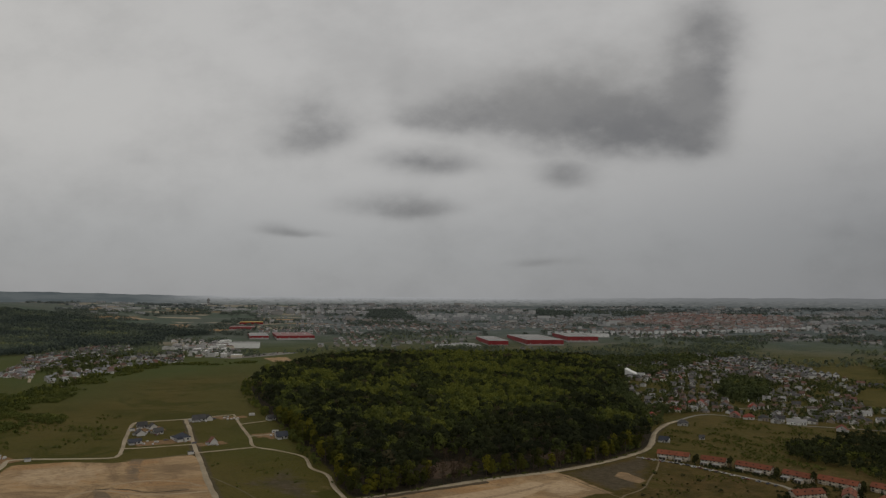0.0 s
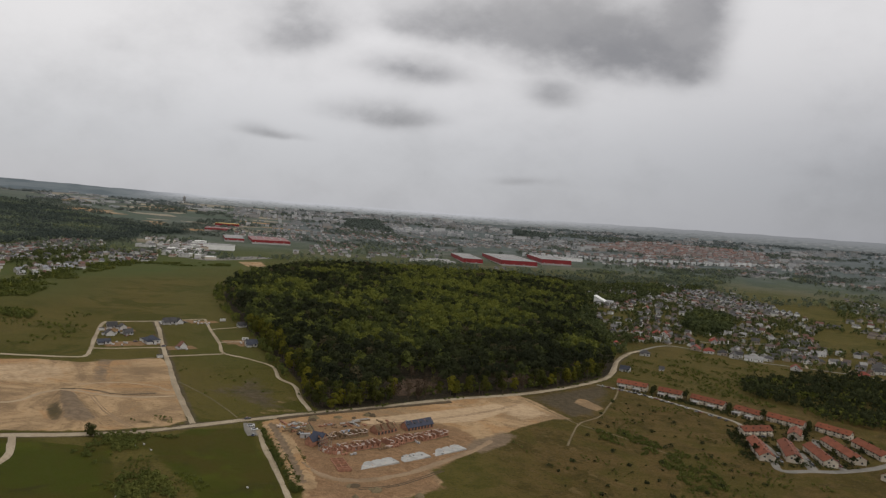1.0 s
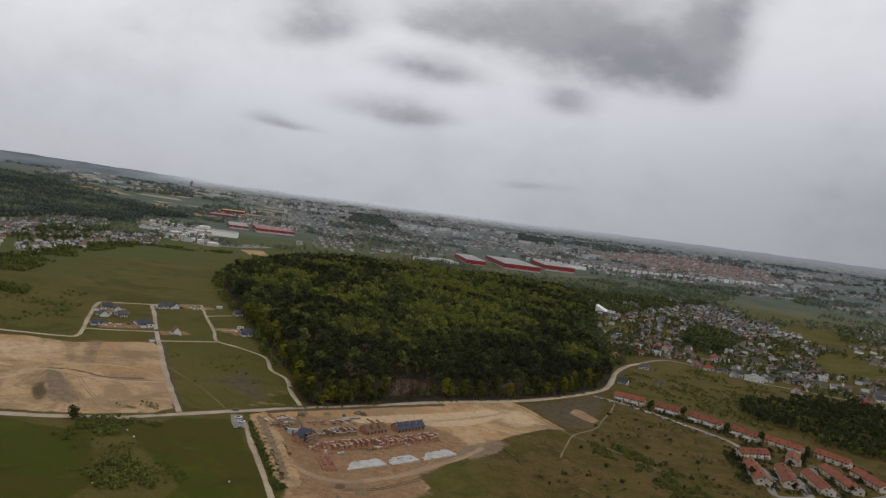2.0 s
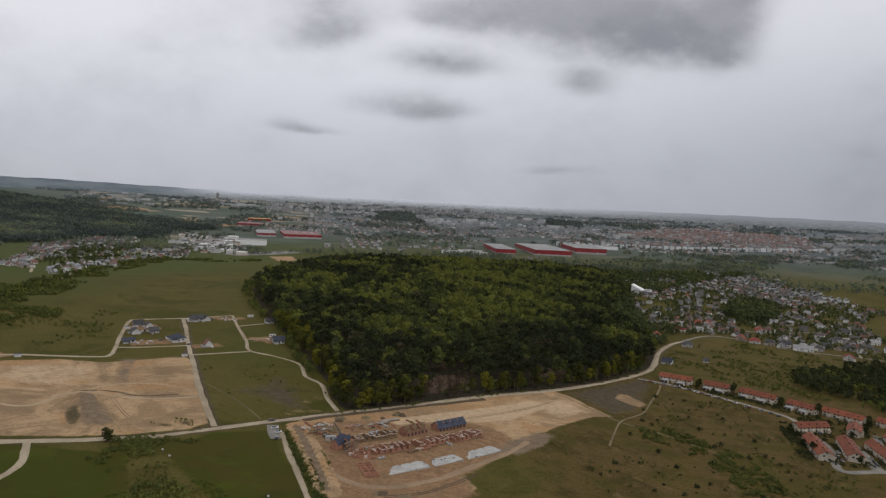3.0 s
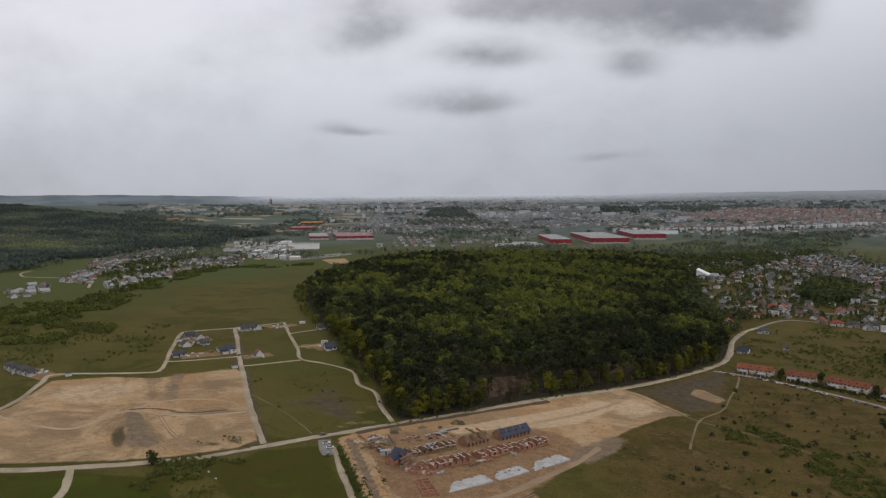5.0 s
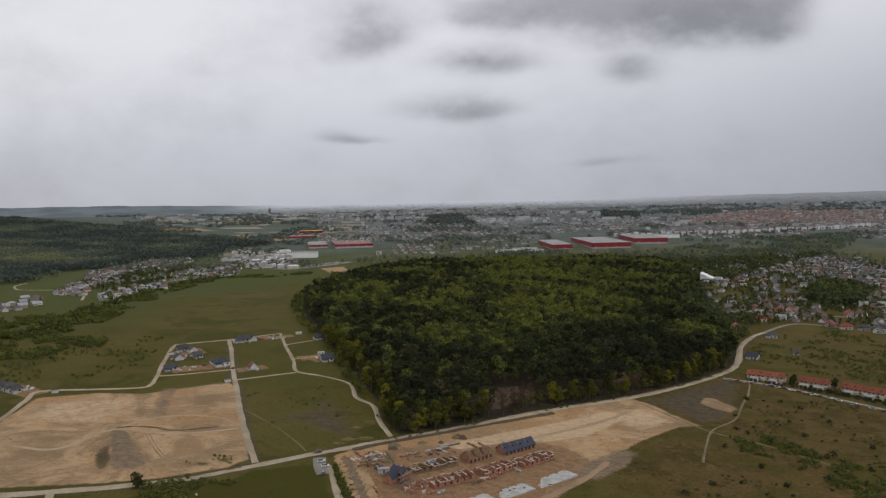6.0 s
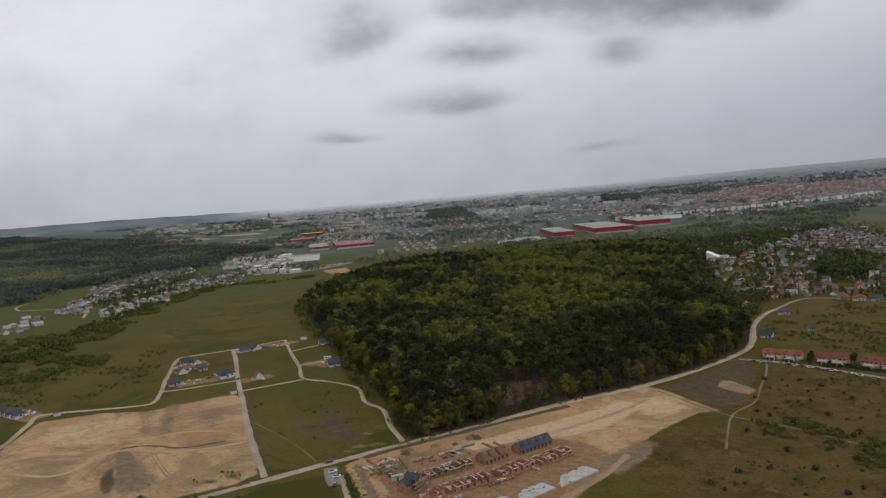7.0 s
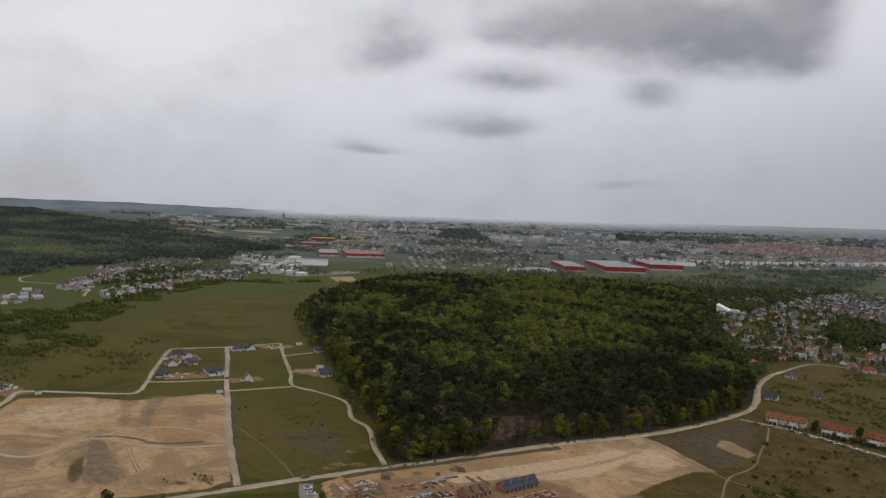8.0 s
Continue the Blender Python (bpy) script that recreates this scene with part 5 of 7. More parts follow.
for k, (x, y) in enumerate(((231, 480), (230, 492), (231, 503), (233, 518), (275, 516), (298, 542), (320, 522), (274, 550), (300, 476), (297, 497), (320, 500), (343, 528), (268, 555), (236, 528), (252, 460))):
    garden[(k + 1) % 2].put(at_land(x, y, 40 * k))

# ------------------------------------------------------------------ new houses on the plots
HOMES = [
    (-325, 648, 11, 9, 3.0, 6.6, M_grey_wall, M_slate, 40, False), (-313, 645, 10, 8, 3.0, 6.4, M_white, M_slate, -50, False), (-298, 624, 10, 8, 3, 6.4, M_white, M_slate, 40, False), (-310, 613, 11, 9, 3, 6.4, M_white, M_slate, -50, False),
    (-298, 578, 13, 9, 2.8, 5.0, M_grey_wall, M_blue_tiles, 35, False), (-266, 601, 16, 13, 3.6, 8.4, M_white, M_blue_tiles, 45, True), (-288, 696, 16, 10, 3.4, 7.6, M_grey_wall, M_slate, 40, False), (-280, 702, 10, 8, 3.0, 6.6, M_white, M_slate, -50, False),
    (-234, 592, 8, 8, 3.2, 7.6, M_white, M_brown_tiles, -50, False), (-220, 722, 11, 8, 3, 6.4, M_white, M_slate, 40, False), (-184, 634, 13, 10, 3.2, 7.6, M_white, M_blue_tiles, 30, False),
    (-399, 510, 8, 6.5, 3.8, 6.6, M_white, M_slate, 65, False), (-392, 506, 8, 6.5, 3.8, 6.6, M_white, M_slate, 65, False), (-385, 503, 8, 6.5, 3.8, 6.6, M_white, M_slate, 65, False), (-379, 500, 8, 6.5, 3.8, 6.6, M_white, M_slate, 65, False), (-372, 497, 8, 6.5, 3.8, 6.6, M_white, M_slate, 65, False),
    (198, 737, 13, 9, 3.4, 7.2, M_white, M_blue_tiles, -30, False), (246, 765, 7, 6, 3, 5.5, M_white, M_slate, -20, False), (250, 851, 15, 10, 4, 8.5, M_white, M_slate, -20, True),
]
for x, y, L, D, e, r, wm, rm, a, hip in HOMES:
    ob = house("detached_house", L * 0.78, D * 0.8, e * 0.85, r * 0.82, wm, rm, "new white detached house with a dark roof on a sandy plot", "houses on the plots", hip, True)
    ob.matrix_basis = at_land(x, y, a)
van = new("caravan")
part("body", boxed((-3, 3, -1.2, 1.2, 0.5, 2.9)), M_white, van)
for wy in (-1.1, 1.1):
    bm = bmesh.new()
    bmesh.ops.create_cone(bm, cap_ends=True, segments=12, radius1=0.34, radius2=0.34, depth=0.22, matrix=pose(0, wy, 0.34, 90))
    part("wheel", bm, M_rubber, van)
part("window", boxed((-2.0, -0.6, -1.24, -1.2, 1.5, 2.3), (0.6, 2.0, -1.24, -1.2, 1.5, 2.3)), M_glass, van, "dark caravan window")
part("drawbar", boxed((3.0, 4.2, -0.08, 0.08, 0.5, 0.62)), M_steel, van)
part("roof", boxed((-2.8, 2.8, -1.1, 1.1, 2.9, 3.0)), M_grey_wall, van)
tagged(van, "white site caravan standing beside a new house", "caravan").matrix_basis = at_land(-196, 655, 20)
rp = random.Random(15)
junk = new("yard_stack")
part("pallet", boxed((-1.2, 1.2, -0.9, 0.9, 0, 0.15)), M_timber, junk)
part("load", boxed((-1.1, 0.9, -0.8, 0.7, 0.15, 1.1)), M_grey_wall, junk)
part("cover", boxed((-1.15, 0.95, -0.85, 0.75, 1.1, 1.2)), M_white, junk, "white plastic cover")
yard = Stamp(tagged(junk, "covered stack of building material beside a new house", "building material", "stacks in the plot yards"))
for k in range(80):
    cx, cy, w = rp.choice(((-316, 640, 14), (-303, 618, 9), (-268, 598, 10), (-288, 692, 10), (-262, 716, 10), (-190, 642, 10), (-288, 582, 8), (-375, 505, 12), (-234, 590, 6)))
    yard.put(at_land(cx + rp.uniform(-w, w), cy + rp.uniform(-w, w) * 0.8, rp.uniform(0, 180)))
hut = new("small_shed")
part("wall", boxed((-2.2, 2.2, -1.5, 1.5, 0, 2.2)), M_white, hut)
part("roof", boxed((-2.4, 2.4, -1.7, 1.7, 2.2, 2.4)), M_slate, hut)
sheds = Stamp(tagged(hut, "small white shed with a dark flat roof", "shed", "sheds on the plots"))
for x, y in ((-237, 551), (-344, 501), (-326, 630), (-276, 606)):
    sheds.put(at_land(x, y, 40))
tank = new("container")
part("body", boxed((-3, 3, -1.2, 1.2, 0.1, 2.6)), M_white, tank)
part("door", boxed((3.0, 3.06, -1.0, 1.0, 0.2, 2.4)), M_steel, tank)
tagged(tank, "small white container at the forest margin", "container").matrix_basis = at_land(-247, 742, 30)

# ------------------------------------------------------------------ building site

def shell_row(name, units, depth, mat, label, height=2.7, seed=0):
    """Unroofed terrace shells: party walls, pierced front walls and pale top courses."""
    rng = random.Random(seed)
    root = new(name)
    pitch = 3.75
    L = units * pitch
    part("slab", boxed((-L / 2 - 0.4, L / 2 + 0.4, -depth / 2 - 0.4, depth / 2 + 0.4, -1.2, 0.15)), M_path, root)
    for k in range(units + 1):
        x = -L / 2 + k * pitch
        h = height + rng.uniform(-0.5, 1.2)
        part("party_wall", boxed((x - 0.15, x + 0.15, -depth / 2, depth * 0.1, 0.15, h), (x - 0.15, x + 0.15, depth * 0.1, depth / 2, 0.15, h - rng.uniform(0.2, 0.9))), mat, root)
        part("top_course", boxed((x - 0.2, x + 0.2, -depth * 0.46, depth * rng.uniform(-0.1, 0.1), h, h + 0.25)), M_white_block, root, "pale block course")
    for k in range(units):
        x = -L / 2 + (k + 0.5) * pitch
        for y in (-depth / 2, depth / 2):
            h = height + rng.uniform(-0.7, 0.3)
            part("front_wall", boxed((x - 1.75, x - 0.8, y - 0.14, y + 0.14, 0.15, h), (x + 0.7, x + 1.75, y - 0.14, y + 0.14, 0.15, h), (x - 0.8, x + 0.7, y - 0.14, y + 0.14, 0.15, 0.8)), mat, root)
            if rng.random() < 0.6:
                part("lintel", boxed((x - 1.75, x + 1.75, y - 0.16, y + 0.16, h, h + 0.25)), M_white_block, root, "pale concrete lintel")
        part("inner_wall", boxed((x - 1.7, x + rng.uniform(0, 1.2), -0.12, 0.12, 0.15, height)), rng.choice((M_white_block, mat)), root)
        if rng.random() < 0.6:
            part("stair", boxed((x + 0.7, x + 1.5, -2.0, 0.5, 0.15, 1.2), (x + 0.7, x + 1.5, 0.5, 1.6, 0.15, 2.0)), M_brick, root)
        y = rng.choice((-0.25, 0.22)) * depth
        part("beam", boxed((x - 1.75, x + 1.75, y - 0.1, y + 0.1, height, height + 0.22)), rng.choice((M_white_block, M_timber)), root)
        if rng.random() < 0.7:
            px, py = x + rng.uniform(-1.1, 0.6), rng.choice((-1, 1)) * depth * 0.3
            part("pallet_load", boxed((px - 0.5, px + 0.5, py - 0.45, py + 0.45, 0.15, rng.uniform(0.7, 1.4))), rng.choice((M_brick, M_white_block, M_steel)), root)
    return tagged(root, label, "house shell", "terrace shells on the site")


def trussed_row(name, units, depth, label, boarded):
    """Brick terrace with raw timber gables, or with a finished membrane roof."""
    root = new(name)
    pitch = 5.6
    L = units * pitch
    eave, ridge = 2.5, 5.6
    part("wall", boxed((-L / 2, L / 2, -depth / 2, depth / 2, -1.2, eave)), M_brick, root)
    for k in range(units):
        x = -L / 2 + (k + 0.5) * pitch
        for dx in (-1.5, 1.4):
            # the wall is closed; a dark panel imitates each opening's inner shade
            part("opening", boxed((x + dx - 0.8, x + dx + 0.8, -depth / 2 - 0.05, -depth / 2, 0.2, 2.0)), M_frame_dark, root, "dark panel standing in for the shade of an unglazed opening")
        part("gable", gable_walls(0.3, depth, eave, ridge + 0.5, 0.0), M_brick, root).location = (x - pitch / 2, 0, 0)
    if boarded:
        part("roof", gable_roof(L, depth, eave, ridge, 0.5, 0.22), M_membrane, root, "dark blue roof membrane")
        for k in range(units):
            x = -L / 2 + (k + 0.3) * pitch
            s = (ridge - eave) / (depth / 2)
            part("roof_window", boxed((x - 0.5, x + 0.5, -depth / 4 - 0.6, -depth / 4 + 0.6, ridge - s * depth / 4, ridge - s * depth / 4 + 0.6)), M_frame_dark, root)
    else:
        for k in range(units * 7 + 1):
            x = -L / 2 + k * pitch / 7
            if k % 7 == 6:
                continue
            bm = bmesh.new()
            s = (ridge - eave) / (depth / 2)
            prism(bm, [(-depth / 2 - 0.4, eave - 0.2), (0, ridge), (depth / 2 + 0.4, eave - 0.2), (depth / 2 + 0.4, eave + 0.1), (0, ridge + 0.35), (-depth / 2 - 0.4, eave + 0.1)], x - 0.09, x + 0.09)
            part("rafter", bm, M_timber, root)
        for k in range(units):
            x = -L / 2 + k * pitch + 0.4
            part("boarding", gable_roof(pitch * 0.62, depth, eave, ridge, 0.1, 0.1), M_timber, root, "raw timber roof boarding").location = (x + pitch * 0.36, 0, 0.02)
    return tagged(root, label, "house shell", "terrace shells on the site")


def along(p, q, depth):
    """Pose of a building whose front stands on the line from p to q, and its length."""
    cx, cy, L, a = between(p, q)
    return at_land(cx - depth / 2 * math.sin(radians(a)), cy + depth / 2 * math.cos(radians(a)), a), L


m, L = along((-53, 382), (-34, 396), 10)
shell_row("house_shell", 6, 9, M_brick, "roofless orange brick terrace shell on bare clay", seed=1).matrix_basis = m
m, L = along((-29, 402), (-13, 417), 10)
shell_row("house_shell", 6, 9, M_brick, "roofless orange brick terrace shell on bare clay", seed=2).matrix_basis = m
m, L = along((-10, 418), (8, 436), 10)
shell_row("house_shell", 6, 9, M_brick, "roofless orange brick terrace shell on bare clay", seed=3).matrix_basis = m
m, L = along((-66, 398), (-44, 416), 9)
shell_row("house_shell", 7, 8, M_timber, "brown timbered terrace shell without its roof", 2.4, seed=4).matrix_basis = m
m, L = along((-41, 417), (-25, 433), 9)
trussed_row("house_shell", 3, 8, "brick terrace shell with three raw timber gable roofs", False).matrix_basis = m
m, L = along((-22, 434), (-2, 452), 9)
trussed_row("house_shell", 4, 8, "brick terrace shell under a dark blue roof membrane", True).matrix_basis = m
for p, q in (((-42, 356), (-21, 374)), ((-18, 377), (-3, 391)), ((0, 394), (19, 413))):
    m, L = along(p, q, 10)
    root = new("concrete_slab")
    part("slab", boxed((-L / 2, L / 2, -4.5, 4, -1.0, 0.35)), M_concrete, root)
    rng = random.Random(int(L * 10))
    for k in range(9):
        x, y = rng.uniform(-L / 2 + 1, L / 2 - 1), rng.uniform(-4, 4)
        part("pipe_stub", boxed((x - 0.5, x + 0.5, y - 0.35, y + 0.35, 0.35, 0.6)), rng.choice((M_steel, M_white_block, M_frame_dark)), root)
    for k in range(4):
        x = -L / 2 + L * (k + 0.5) / 4
        part("step_slab", boxed((x - L * 0.09, x + L * 0.09, 4.0, 5.2, -1.0, 0.33)), M_concrete, root)
    tagged(root, "pale fresh concrete foundation slab on the clay", "foundation", "foundation slabs").matrix_basis = m
root = new("block_foundation")
for k in range(6):
    part("cross_wall", boxed((-9.5 + k * 3.7, -9.1 + k * 3.7, -3.6, 3.6, -0.8, 1.0 + 0.25 * (k % 3))), M_brick, root)
for y in (-3.6, -0.4, 3.6):
    part("long_wall", boxed((-9.5, 9.4, y - 0.2, y + 0.2, -0.8, 0.9)), M_brick, root)
tagged(root, "red block foundation walls of an unbuilt house", "foundation").matrix_basis = at_land(-53.5, 360, -66)
root = new("round_footing")
rr = random.Random(8)
for ring, count in ((6.2, 14), (3.4, 8)):
    for k in range(count):
        a0, a1, top = 6.283 * k / count, 6.283 * (k + 0.8) / count, rr.uniform(1.0, 2.6)
        bm = bmesh.new()
        v = [bm.verts.new((math.cos(a) * r, math.sin(a) * r, z)) for z in (-0.6, top) for a, r in ((a0, ring), (a1, ring), (a1, ring - 0.5), (a0, ring - 0.5))]
        for f in ((3, 2, 1, 0), (4, 5, 6, 7), (0, 1, 5, 4), (1, 2, 6, 5), (2, 3, 7, 6), (3, 0, 4, 7)):
            bm.faces.new([v[i] for i in f])
        part("block_course", bm, M_brick if k % 4 else M_white_block, root)
for k in range(5):
    part("radial_wall", boxed((3.5, 5.6, -0.15, 0.15, -0.6, 1.9)), M_brick, root).matrix_basis = pose(0, 0, 0, 0, 0, 72 * k + 20)
tagged(root, "curved red block footing on the site", "foundation").matrix_basis = at_land(-62, 381, 0)
ob = house("corner_house", 8, 7.5, 3.6, 6.8, M_brick, M_membrane, "brick house under a dark blue membrane with scaffolding", "", False, True, 2)
part("wing_wall", gable_walls(10, 5.5, 3.4, 6.3), M_brick, ob).matrix_basis = pose(-1.5, -3.2, 0, 0, 0, 90)
part("wing_roof", gable_roof(10, 5.5, 3.4, 6.3, 0.4, 0.22), M_membrane, ob, "dark blue roof membrane").matrix_basis = pose(-1.5, -3.2, 0, 0, 0, 90)
part("dormer", gable_walls(2.4, 2.2, 5.4, 6.6, 4.2), M_brick, ob).matrix_basis = pose(2.6, -2.4, 0, 0, 0, 90)
part("dormer_roof", gable_roof(2.4, 2.2, 5.4, 6.6, 0.2, 0.15), M_membrane, ob).matrix_basis = pose(2.6, -2.4, 0, 0, 0, 90)
ob.matrix_basis = at_land(-72, 391, -25)
scaffold = new("scaffold")
for k in range(6):
    for y in (-0.5, 0.5):
        part("pole", boxed((-6 + k * 2.4 - 0.05, -6 + k * 2.4 + 0.05, y - 0.05, y + 0.05, 0, 7)), M_steel, scaffold)
for z in (2.1, 4.2, 6.3):
    part("deck", boxed((-6.2, 6.2, -0.6, 0.6, z, z + 0.08)), M_timber, scaffold)
tagged(scaffold, "steel scaffold with timber decks along the house", "scaffold").matrix_basis = at_land(-67, 384, 65)
crane = new("mobile_crane")
part("chassis", boxed((-4, 4, -1.2, 1.2, 0.8, 1.5)), M_yellow, crane)
part("cab", boxed((2.4, 4.2, -1.2, 1.2, 1.5, 3.0)), M_yellow, crane)
for x in (-3, -1.2, 1.2, 3):
    for y in (-1.1, 1.1):
        bm = bmesh.new()
        bmesh.ops.create_cone(bm, cap_ends=True, segments=12, radius1=0.6, radius2=0.6, depth=0.4, matrix=pose(x, y, 0.6, 90))
        part("wheel", bm, M_rubber, crane)
boom = part("boom", boxed((-0.16, 0.16, -0.16, 0.16, 0, 10)), M_frame_dark, crane, "long dark lattice boom")
boom.matrix_basis = pose(-1, 0, 1.6, 0, -52, 0)
tagged(crane, "small mobile crane with raised boom beside a house", "crane").matrix_basis = at_land(-76, 403, -40)


def stack(name, x, y, w, d, h, n, mat, label, a=0):
    """Pallets of building material standing in a row."""
    rng = random.Random(int(x * 7 + y))
    root = new(name)
    for k in range(n):
        px = k * (w + 0.4)
        part("pallet", boxed((px, px + w, -d / 2, d / 2, 0, 0.14)), M_timber, root)
        part("load", boxed((px + 0.05, px + w - 0.05, -d / 2 + 0.05, d / 2 - 0.05, 0.14, 0.14 + h * rng.uniform(0.5, 1.0))), mat, root)
    tagged(root, label, "building material", "pallets on the site").matrix_basis = at_land(x, y, a)


rs = random.Random(21)
for k in range(34):
    t = rs.random()
    if k < 16:
        x, y = -100 + 16 * rs.random(), 402 + 22 * rs.random() - 6 * t
    elif k < 26:
        x, y = -62 + 50 * t + rs.uniform(-3, 3), 372 + 42 * t + rs.uniform(-4, 4)
    else:
        x, y = -60 + 45 * t, 424 + 32 * t + rs.uniform(-3, 5)
    stack("pallet_stack", x, y, 1.3 + rs.random(), 1.2, 1.3, rs.randint(2, 4), rs.choice((M_brick, M_brick, M_timber, M_timber, M_grey_wall, M_white_block)), "pallets of blocks and timber on bare clay", 43 + rs.choice((0, 90)))
def soil_heap(x, y, r, h, mat, seed):
    """A tipped heap of soil with a lumpy skin."""
    rng = random.Random(seed)
    bm = bmesh.new()
    rings = []
    for q, z in ((1.0, -0.3), (0.78, h * 0.3), (0.5, h * 0.72), (0.2, h * 0.96)):
        rings.append([bm.verts.new((math.cos(6.283 * k / 12) * r * q * rng.uniform(0.82, 1.15), math.sin(6.283 * k / 12) * r * q * rng.uniform(0.82, 1.15) * 0.75, z + rng.uniform(-0.1, 0.1) * h)) for k in range(12)])
    for lo, hi in zip(rings, rings[1:]):
        for k in range(12):
            bm.faces.new((lo[k], lo[(k + 1) % 12], hi[(k + 1) % 12], hi[k]))
    bm.faces.new(rings[-1])
    root = new("soil_heap")
    part("soil", bm, mat, root)
    tagged(root, "tipped heap of brown soil on the building site", "soil heap", "soil heaps").matrix_basis = at_land(x, y, rng.uniform(0, 180))


rh = random.Random(33)
for k in range(26):
    t = rh.random()
    if k < 9:
        x, y = -104 + 60 * t, 420 + 42 * t + rh.uniform(-3, 6)
    elif k < 18:
        x, y = -98 + 22 * rh.random(), 406 + 18 * rh.random()
    else:
        x, y = -50 + 46 * t, 318 + 16 * rh.random()
    soil_heap(x, y, rh.uniform(1.6, 4.2), rh.uniform(0.7, 2.0), rh.choice((M_path, M_ditch, M_path)), k)
for k in range(40):
    t = rs.random()
    x, y = (-96 + 40 * t + rs.uniform(-5, 5), 408 + 30 * t + rs.uniform(-6, 6)) if k < 22 else (-70 + 70 * t, 378 + 62 * t + rs.uniform(-5, 5) * 1.5)
    stack("pallet_stack", x, y, 0.9 + rs.random(), 1.0, 0.9, rs.randint(1, 3), rs.choice((M_brick, M_timber, M_timber, M_grey_wall, M_frame_dark, M_brick)), "pallets of blocks and timber on bare clay", rs.uniform(0, 180))
tarp = new("tarpaulin_stack")
part("pallet", boxed((-3.6, 3.6, -1.6, 1.6, 0, 0.15)), M_timber, tarp)
part("sheet", boxed((-3.5, 3.5, -1.7, 1.7, 0.15, 1.2)), M_tarp, tarp, "pale blue tarpaulin")
tagged(tarp, "stacked material under a pale blue tarpaulin", "building material").matrix_basis = at_land(-59, 418, 40)
for x, y, L in ((-60, 437, 16), (-54, 446, 14)):
    root = new("timber_pile")
    for k in range(5):
        part("beam", boxed((-L / 2 + 0.3 * k, L / 2 - 0.2 * k, k * 0.7 - 1.6, k * 0.7 - 1.1, -0.3, 0.7 + 0.15 * (k % 2))), M_concrete if k % 2 else M_timber, root)
    tagged(root, "long beams lying beside the haul road", "building material").matrix_basis = at_land(x, y, 38)
for x, y, a in ((-86, 403, 60), (-92, 412, 20)):
    auto.put(at_land(x, y, a))
root = new("site_hut")
part("wall", boxed((-3, 3, -1.2, 1.2, 0, 2.5)), M_grey_wall, root)
part("roof", boxed((-3.1, 3.1, -1.3, 1.3, 2.5, 2.65)), M_steel, root)
part("door", boxed((-0.4, 0.4, -1.26, -1.2, 0.1, 2.1)), M_frame_dark, root)
tagged(root, "grey site hut near the haul track", "hut").matrix_basis = at_land(-82, 398, 20)
stampb = Stamp(tree_proto("roadside_tree", 500, "broad", M_needle_one, 6.5, 2.9, 0.4, 300, 0.5, "dark green round tree beside the gravel track"))
for x, y in ((-196, 358), (-194, 357)):
    stampb.put(at_land(x, y, x * 70))

bale = new("white_bale")
bm = bmesh.new()
bmesh.ops.create_cone(bm, cap_ends=True, segments=12, radius1=0.42, radius2=0.42, depth=0.9, matrix=pose(0, 0, 0.40, 90))
part("wrap", bm, M_white, bale)
bm = bmesh.new()
bmesh.ops.create_cone(bm, cap_ends=True, segments=12, radius1=0.3, radius2=0.3, depth=0.96, matrix=pose(0, 0, 0.40, 90))
part("end_cap", bm, M_grey_wall, bale)
bales = Stamp(tagged(bale, "white wrapped bale lying on the green field", "bale", "bales on the field"))
for x, y in ((-166, 350), (-163, 354), (-156, 347), (-146, 286), (-93, 314)):
    bales.put(at_land(x, y, x * 3))

# ------------------------------------------------------------------ villages
VILLAGE_EAST = [(217, 1031), (232, 945), (296, 958), (350, 948), (388, 920), (470, 905), (560, 1010), (590, 1120), (640, 1190), (718, 1252), (684, 1325), (643, 1377), (692, 1487), (662, 1566), (700, 1650), (639, 1751), (508, 1745), (417, 1707), (300, 1486), (262, 1300), (246, 1234)]
VILLAGE_BACK = [(300, 1486), (417, 1707), (508, 1745), (639, 1751), (662, 1566), (692, 1487), (643, 1377), (534, 1246), (523, 1310), (492, 1458), (428, 1446), (338, 1382)]
VILLAGE_FAR = [(704, 1117), (723, 1215), (761, 1316), (875, 1504), (979, 1754), (1078, 1745), (912, 1467), (800, 1230)]
VILLAGE_STREET = [(470, 900), (545, 862), (640, 930), (650, 1010), (560, 1000), (480, 960)]
COPSE = [(388, 1140), (425, 1230), (478, 1310), (512, 1260), (470, 1140), (428, 1080), (395, 1085)]
WEST_MAIN = [(-675, 985), (-650, 978), (-718, 1089), (-801, 1265), (-886, 1486), (-915, 1555), (-1030, 1770), (-1021, 1664), (-1002, 1507), (-900, 1341), (-760, 1060)]
WEST_TOP = [(-915, 1555), (-888, 1618), (-840, 1680), (-953, 1879), (-1041, 1890), (-1030, 1770)]
WEST_SIDE = [(-675, 1264), (-625, 1283), (-595, 1395), (-729, 1702), (-783, 1637), (-787, 1500)]
WEST_LANE = [(-604, 945), (-581, 975), (-596, 1039), (-603, 1157), (-681, 1293), (-687, 1192), (-677, 1144), (-692, 1084)]
WEST_END = [(-665, 837), (-765, 957), (-753, 1003), (-698, 965), (-651, 895), (-653, 847)]
